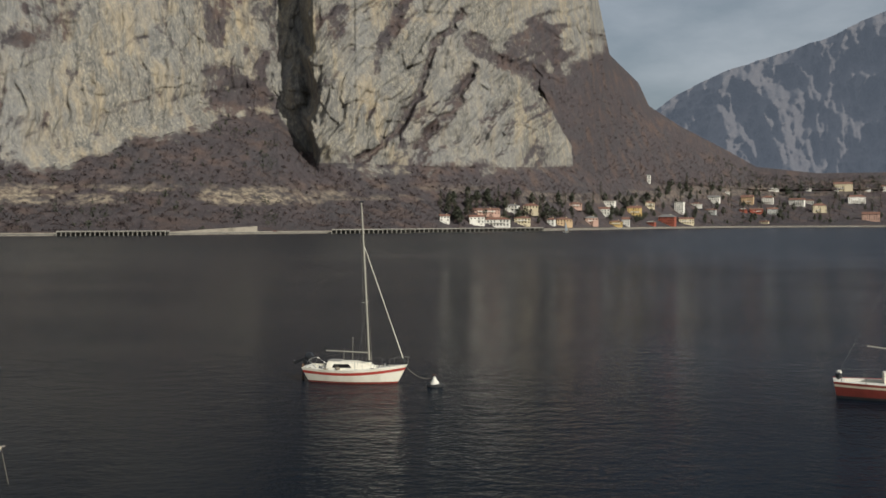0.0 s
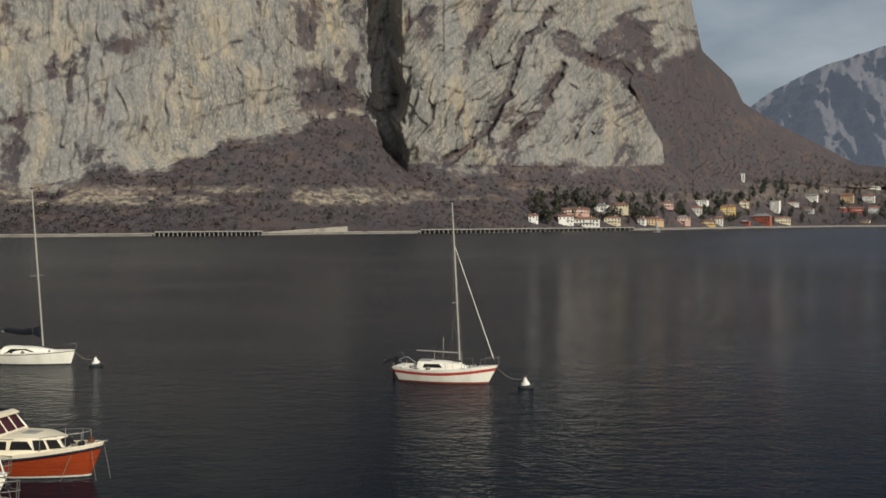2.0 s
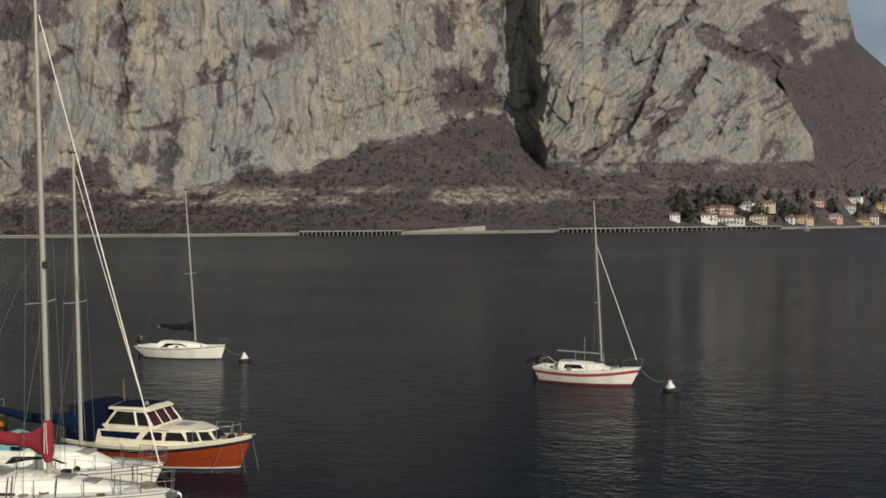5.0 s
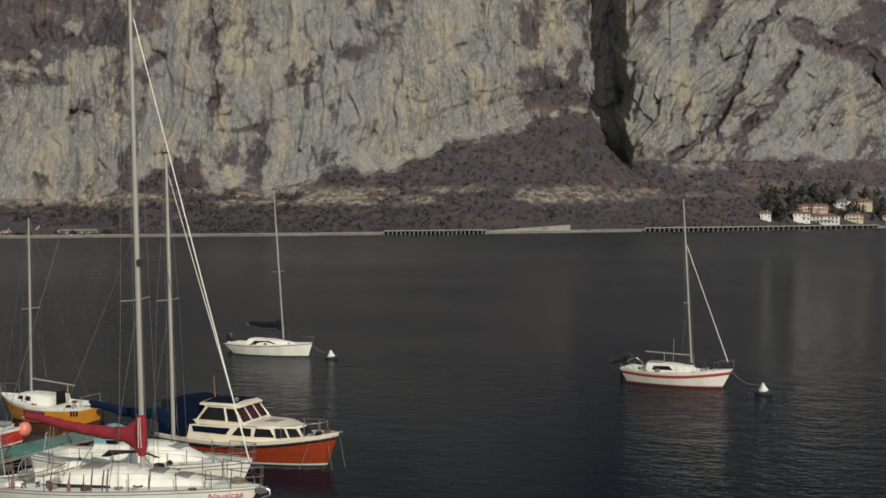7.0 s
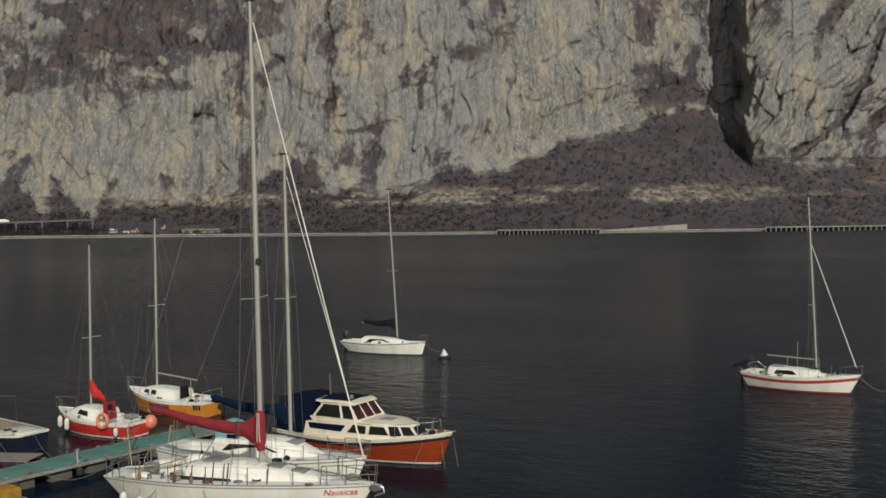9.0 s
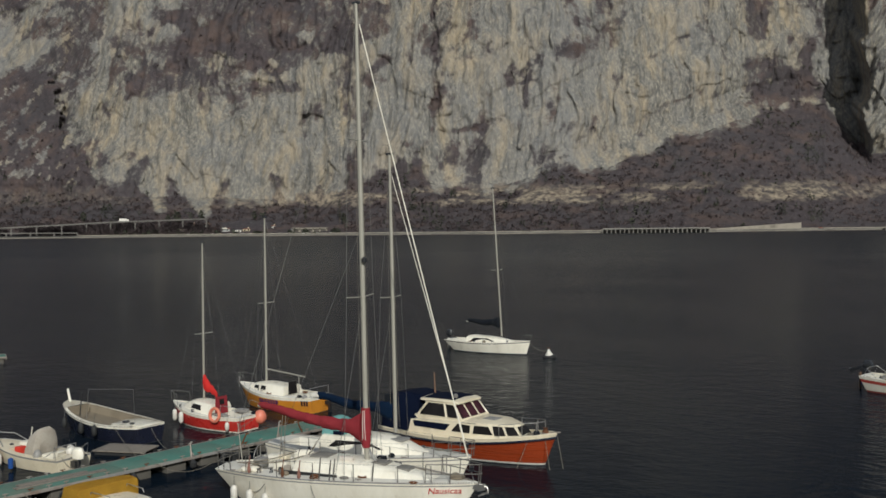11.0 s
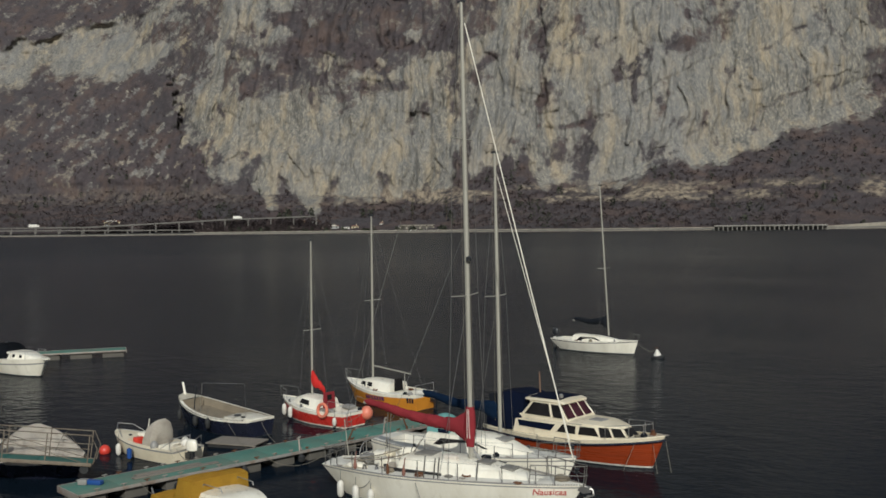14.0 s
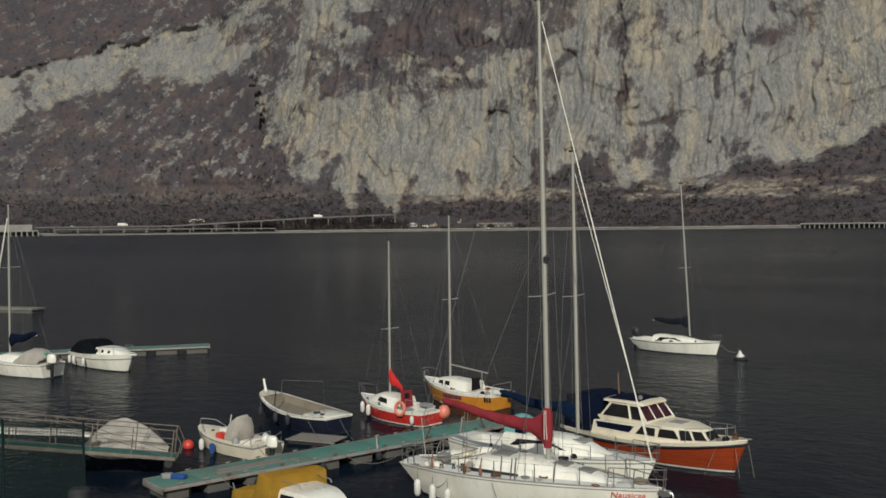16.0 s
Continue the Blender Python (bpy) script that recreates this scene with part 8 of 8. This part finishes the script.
house(-15.24, 1.06, 20.0, 11.0, "white")
house(-17.04, 1.02, 20.0, 14.0, "ochre")
house(-18.10, 0.98, 18.0, 14.0, "white")
house(-19.62, 0.87, 24.0, 12.0, "white")
house(-20.74, 0.50, 21.0, 14.0, "cream")
house(-22.60, 0.97, 27.0, 13.0, "white")
house(-23.30, 0.03, 27.0, 14.0, "pink")
house(-21.89, 1.73, 29.0, 13.0, "cream")
house(-17.46, 0.45, 22.0, 9.0, "red")
house(-15.09, 0.47, 18.0, 8.0, "grey")
house(-18.34, 0.42, 17.0, 11.0, "grey")
house(-18.33, 3.02, 20.0, 5.0, "white")
house(-22.95, 1.89, 18.0, 5.0, "white")
house(-15.96, 1.56, 8.0, 4.0, "white")
house(-17.93, -0.11, 14.0, 5.0, "cream")
house(-20.23, 0.99, 14.0, 6.0, "white")
house(-16.83, 0.52, 12.0, 6.0, "red")
house(-23.80, 2.14, 12.0, 8.0, "white")
house(-0.06, 0.07, 17.0, 12.0, "white")
house(-1.89, -0.04, 27.0, 15.0, "white")
house(-3.06, -0.23, 46.0, 16.0, "white")
house(-2.41, 0.45, 50.0, 11.0, "pink")
house(-4.00, 0.64, 22.0, 13.0, "white")
house(-5.07, 0.54, 26.0, 17.0, "cream")
house(-4.52, -0.11, 28.0, 13.0, "cream")
house(-6.23, -0.18, 13.0, 13.0, "white")
house(-6.87, -0.15, 27.0, 13.0, "ochre")
house(-7.58, 0.79, 22.0, 10.0, "pink")
house(-11.65, 4.10, 8.0, 12.0, "white", flat=True)
house(-20.16, 2.73, 10.0, 5.0, "white")
house(-21.58, 2.52, 9.0, 4.0, "white")
house(42.97, -0.30, 24.0, 5.0, "grey")
house(41.61, -0.30, 12.0, 5.0, "cream")
house(44.59, -0.10, 14.0, 9.0, "ochre")
house(43.78, -0.08, 12.0, 7.0, "grey")
house(40.10, -0.16, 6.0, 5.0, "white")
house(42.10, -0.36, 14.0, 4.0, "white", flat=True)
house(43.60, -0.36, 16.0, 4.0, "cream", flat=True)
house(38.9, -0.34, 12.0, 4.0, "grey", flat=True)
house(54.98, 0.01, 26.0, 8.0, "cream")


def arcade():
    """A row of stone arches under the railway."""
    at, _ = ground_at(37.85, -0.42)
    a = thing("arcade", "stone wall with a row of round arches", "wall", pose(at.x, at.y, at.z - 0.5, 0, 0, math.degrees(math.atan2(-at.x, at.y))) @ Matrix.Diagonal((1.06, 0.55, 0.55, 1)))
    bm = bmesh.new()
    for i in range(6):
        x = -17 + i * 5.6
        box(bm, x - 0.7, x + 0.7, -1, 1, -1, 4.5)
        if i < 5:
            arch = [(x + 2.8 - 2.1 * math.cos(t), 4.4 + 1.6 * math.sin(t)) for t in np.linspace(0, math.pi, 9)]
            for (xa, za), (xb, zb) in zip(arch, arch[1:]):
                panel(bm, [(xa, -1, za), (xb, -1, zb), (xb, -1, 7.0), (xa, -1, 7.0)], 0.4)
    box(bm, -18, 12, -1.2, 1.4, 6.9, 7.8)
    part("arches", bm, MASONRY, a, smoothed=False)
    # dark sheet painted as the shade inside the arches
    bm = bmesh.new()
    box(bm, -17.5, 11.5, 0.8, 1.3, -1, 6.9)
    part("shade_backing", bm, SHADE_STONE, a, smoothed=False)


arcade()


def sail_dinghy():
    c = spot(-7.2, -190, 0)
    d = thing("sailing_dinghy", "small far-off boat under a pale sail", "sailboat", pose(c.x, c.y, 0, 0, 0, 150))
    h = Hull(6.0, 2.0, 0.6, 0.8)
    bm, mats = h.skin(levels_plain(), [WHITE] * 5)
    part("hull", bm, mats, d)
    part("mast", tubes([[(3.6, 0, 0.6), (3.4, 0, 11.0)]], 0.06, 6), ALLOY, d)
    bm = bmesh.new()
    loft(bm, [[(3.4, 0.02, 1.5 + 9.3 * k), (3.4 - 3.0 * (1 - k) - 0.05, 0.35 * (1 - k), 1.5 + 9.3 * k), (3.4 - 1.5 * (1 - k), 0.28 * (1 - k) + 0.05, 1.5 + 9.3 * k)] for k in np.linspace(0, 1, 8)])
    part("sail", bm, worn("pale_sail_cloth", (0.62, 0.66, 0.68), None, 0.8, grain=2), d, "pale triangular mainsail")


sail_dinghy()

BARE = foliage("bare_winter_twigs", (0.125, 0.101, 0.098), (0.188, 0.152, 0.142))
EVERGREEN = foliage("dark_evergreen_needles", (0.088, 0.098, 0.072), (0.150, 0.158, 0.112))
BARK = worn("tree_bark", (0.10, 0.08, 0.06), None, 0.95, grain=1.5)


def tufts(centres, heights, widths, per, spread, seed):
    """Crowns of small loose leaves or twig sprays: their corners, and the way out of the crown at each."""
    rs = np.random.RandomState(seed)
    n = len(centres)
    c = np.repeat(np.array(centres), per, axis=0)
    H, W = np.repeat(heights, per), np.repeat(widths, per)
    k = rs.rand(n * per)
    ang, rad = rs.rand(n * per) * 6.283, np.sqrt(rs.rand(n * per)) * W * np.sin(np.pi * (0.12 + 0.86 * k)) * rs.uniform(0.7, 1.15, n * per)
    p = c + np.stack([np.cos(ang) * rad, np.sin(ang) * rad, H * (0.15 + 0.85 * k)], -1)
    a = rs.randn(n * per, 3)
    a /= np.linalg.norm(a, axis=1, keepdims=True)
    b = np.cross(a, rs.randn(n * per, 3))
    b /= np.linalg.norm(b, axis=1, keepdims=True)
    s = (spread * W * rs.uniform(0.6, 1.3, n * per))[:, None]
    flip = (np.cross(a, b) * (p - c - np.stack([H * 0, H * 0, H * 0.3], -1))).sum(1) < 0
    b[flip] *= -1
    v = np.stack([p - a * s - b * s * 0.6, p + a * s - b * s * 0.5, p + a * s * 0.7 + b * s * 0.7, p - a * s * 0.8 + b * s * 0.6], 1).reshape(-1, 3)
    out = p - c - np.stack([H * 0, H * 0, H * 0.30], -1) + rs.randn(n * per, 3) * 0.2 * W[:, None]
    out[:, 2] += 0.45 * W
    out /= np.linalg.norm(out, axis=1, keepdims=True) + 1e-6
    return v, np.repeat(out, 4, axis=0)


def quads_mesh(name, tuft, material):
    v, out = tuft
    me = bpy.data.meshes.new(name)
    n = len(v) // 4
    me.vertices.add(len(v))
    me.vertices.foreach_set("co", v.astype(np.float32).ravel())
    me.loops.add(len(v))
    me.loops.foreach_set("vertex_index", np.arange(len(v), dtype=np.int32))
    me.polygons.add(n)
    me.polygons.foreach_set("loop_start", np.arange(0, 4 * n, 4, dtype=np.int32))
    me.update(calc_edges=True)
    me.validate()
    me.normals_split_custom_set_from_vertices(out)
    me.materials.append(material)
    return me


def woods():
    """The bare winter wood that clothes the slopes, with dark evergreens here and there."""
    rs = np.random.RandomState(21)
    lo, hi = 10, len(UP) - 60
    rows, cols = rs.randint(lo, hi, 160000), rs.randint(0, len(COLS), 160000)
    rows[:36000] = rs.randint(lo, 82, 36000)
    keep = (cover[rows, cols] > 0.86) & (rs.rand(len(rows)) < 0.15) & (dry[rows, cols] < 0.35) & (GR[rows, cols] > shore_radius(COLS[cols]) + 17)
    keep &= ~((COLS[cols] > -25) & (COLS[cols] < 1) & (rows < 48) & (rs.rand(len(rows)) < 0.6))
    keep &= ~((COLS[cols] > 36) & (COLS[cols] < 46) & (rows < 34))
    rows, cols = rows[keep], cols[keep]
    e = np.degrees(np.arctan2(GZ[rows, cols] - EYE_Z, GR[rows, cols]))
    seen = e < 14
    rows, cols = rows[seen][:40000], cols[seen][:40000]
    at = np.stack([GX[rows, cols], GY[rows, cols], GZ[rows, cols] - 0.6], -1) + rs.uniform(-1.5, 1.5, (len(rows), 3)) * (1, 1, 0.2)
    patch = fractal(COLS[cols] / 1.3, GZ[rows, cols] / 40, 3, 101)
    clump = fractal(COLS[cols] / 0.45, GZ[rows, cols] / 14, 3, 102)
    green = ((clump > 0.56) & (patch > 0.46) & (COLS[cols] > 9.5) & (COLS[cols] < 20)) | ((clump > 0.68) & (COLS[cols] > 20)) | ((COLS[cols] < -15) & (rs.rand(len(rows)) < 0.35))
    for name, pick, mat, tall, wide, spread, label in (("bare_woodland", ~green, BARE, (1.8, 4.2), (1.7, 3.3), 0.22, "leafless brown winter woodland on the slopes"), ("evergreen_woodland", green, EVERGREEN, (4.0, 8.0), (1.6, 3.0), 0.28, "scattered dark evergreen trees on the slopes")):
        n = int(pick.sum())
        v = tufts(at[pick], rs.uniform(*tall, n), rs.uniform(*wide, n), 12, spread, 5)
        tagged(new(name, quads_mesh(name, v, mat)), label, "woodland", kind="stuff")


woods()


def shore_thickets():
    """Scrub below and behind the raised road, and dark bushes along the shore by the hamlet."""
    rs = np.random.RandomState(44)
    for name, material, count, a0, a1, o0, o1, tall, wide, spread, label in (
            ("bare_thicket", BARE, 620, 43.0, 57.0, 41, 70, (5, 12), (3.0, 5.0), 0.15, "leafless brown thicket behind the raised road"),
            ("bare_thicket", BARE, 330, 43.0, 50.5, 17, 28, (3.5, 9.0), (2.2, 4.0), 0.17, "leafless brown scrub between shore road and motorway"),
            ("evergreen_bushes", EVERGREEN, 90, 36.0, 49.5, 16, 25, (2.5, 6.0), (1.8, 3.4), 0.24, "dark evergreen bushes along the lakeside road")):
        az = rs.uniform(a0, a1, count)
        az = az[fractal(az / 0.5, az * 0 + 3.1, 3, 77) > 0.40]
        n = len(az)
        at = [tuple(spot(a, o, 1.0 + max(0.0, o - 38) * 0.12)) for a, o in zip(az, rs.uniform(o0, o1, n))]
        v = tufts(at, rs.uniform(*tall, n), rs.uniform(*wide, n), 36, spread, 9)
        tagged(new(name, quads_mesh(name, v, material)), label, "woodland", kind="stuff")


shore_thickets()


def village_tree(label, tall, wide, leaves, material, bare):
    t = thing("tree", label, "tree", pose(0, 0, 0), "village trees")
    bm = bmesh.new()
    tube(bm, [(0, 0, -1), (0.1, 0, tall * 0.35), (0, 0.1, tall * 0.8)], 0.28, 7, 0.08)
    for i in range(5):
        a = i * 2.4
        tube(bm, [(0, 0, tall * (0.25 + 0.1 * i)), (math.cos(a) * wide * 0.6, math.sin(a) * wide * 0.6, tall * (0.4 + 0.1 * i))], 0.12, 5, 0.03)
    part("trunk", bm, BARK, t)
    v = tufts([(0, 0, tall * 0.1)], np.array([tall * 0.92]), np.array([wide]), leaves, 0.20 if not bare else 0.14, int(tall * 7))
    o = new("crown", quads_mesh("crown", v, material))
    o.parent = t
    tagged(o, "uneven dark crown" if not bare else "thin leafless crown")
    return t


KINDS = [village_tree("dark evergreen garden tree among the houses", 11, 3.6, 150, EVERGREEN, False), village_tree("tall dark cypress among the houses", 14, 1.7, 130, EVERGREEN, False), village_tree("bare brown garden tree among the houses", 9, 3.2, 110, BARE, True)]
rnd = random.Random(17)
placed = []
for i in range(392):
    az = rnd.uniform(-24, 0.3) if i < 380 else rnd.uniform(33, 52)
    el = rnd.uniform(-0.2, 2.0 if az < -12 else 1.4) if i < 380 else rnd.uniform(-0.25, 0.3)
    if any(abs(az - a) < 0.40 and -0.25 < el - e < 0.12 and el - e < 0.02 or abs(az - a) < 0.3 and 0 <= el - e < 0.1 for a, e in HOUSES):
        continue
    at, _ = ground_at(az, el)
    k = (0, 2, 0, 1, 0, 2, 0)[i % 7]
    m = pose(at.x, at.y, at.z - 0.3, 0, 0, rnd.uniform(0, 360)) @ Matrix.Scale(rnd.uniform(0.75, 1.45), 4)
    if k not in placed:
        placed.append(k)
        KINDS[k].matrix_basis = m
    else:
        copy_thing(KINDS[k], m)
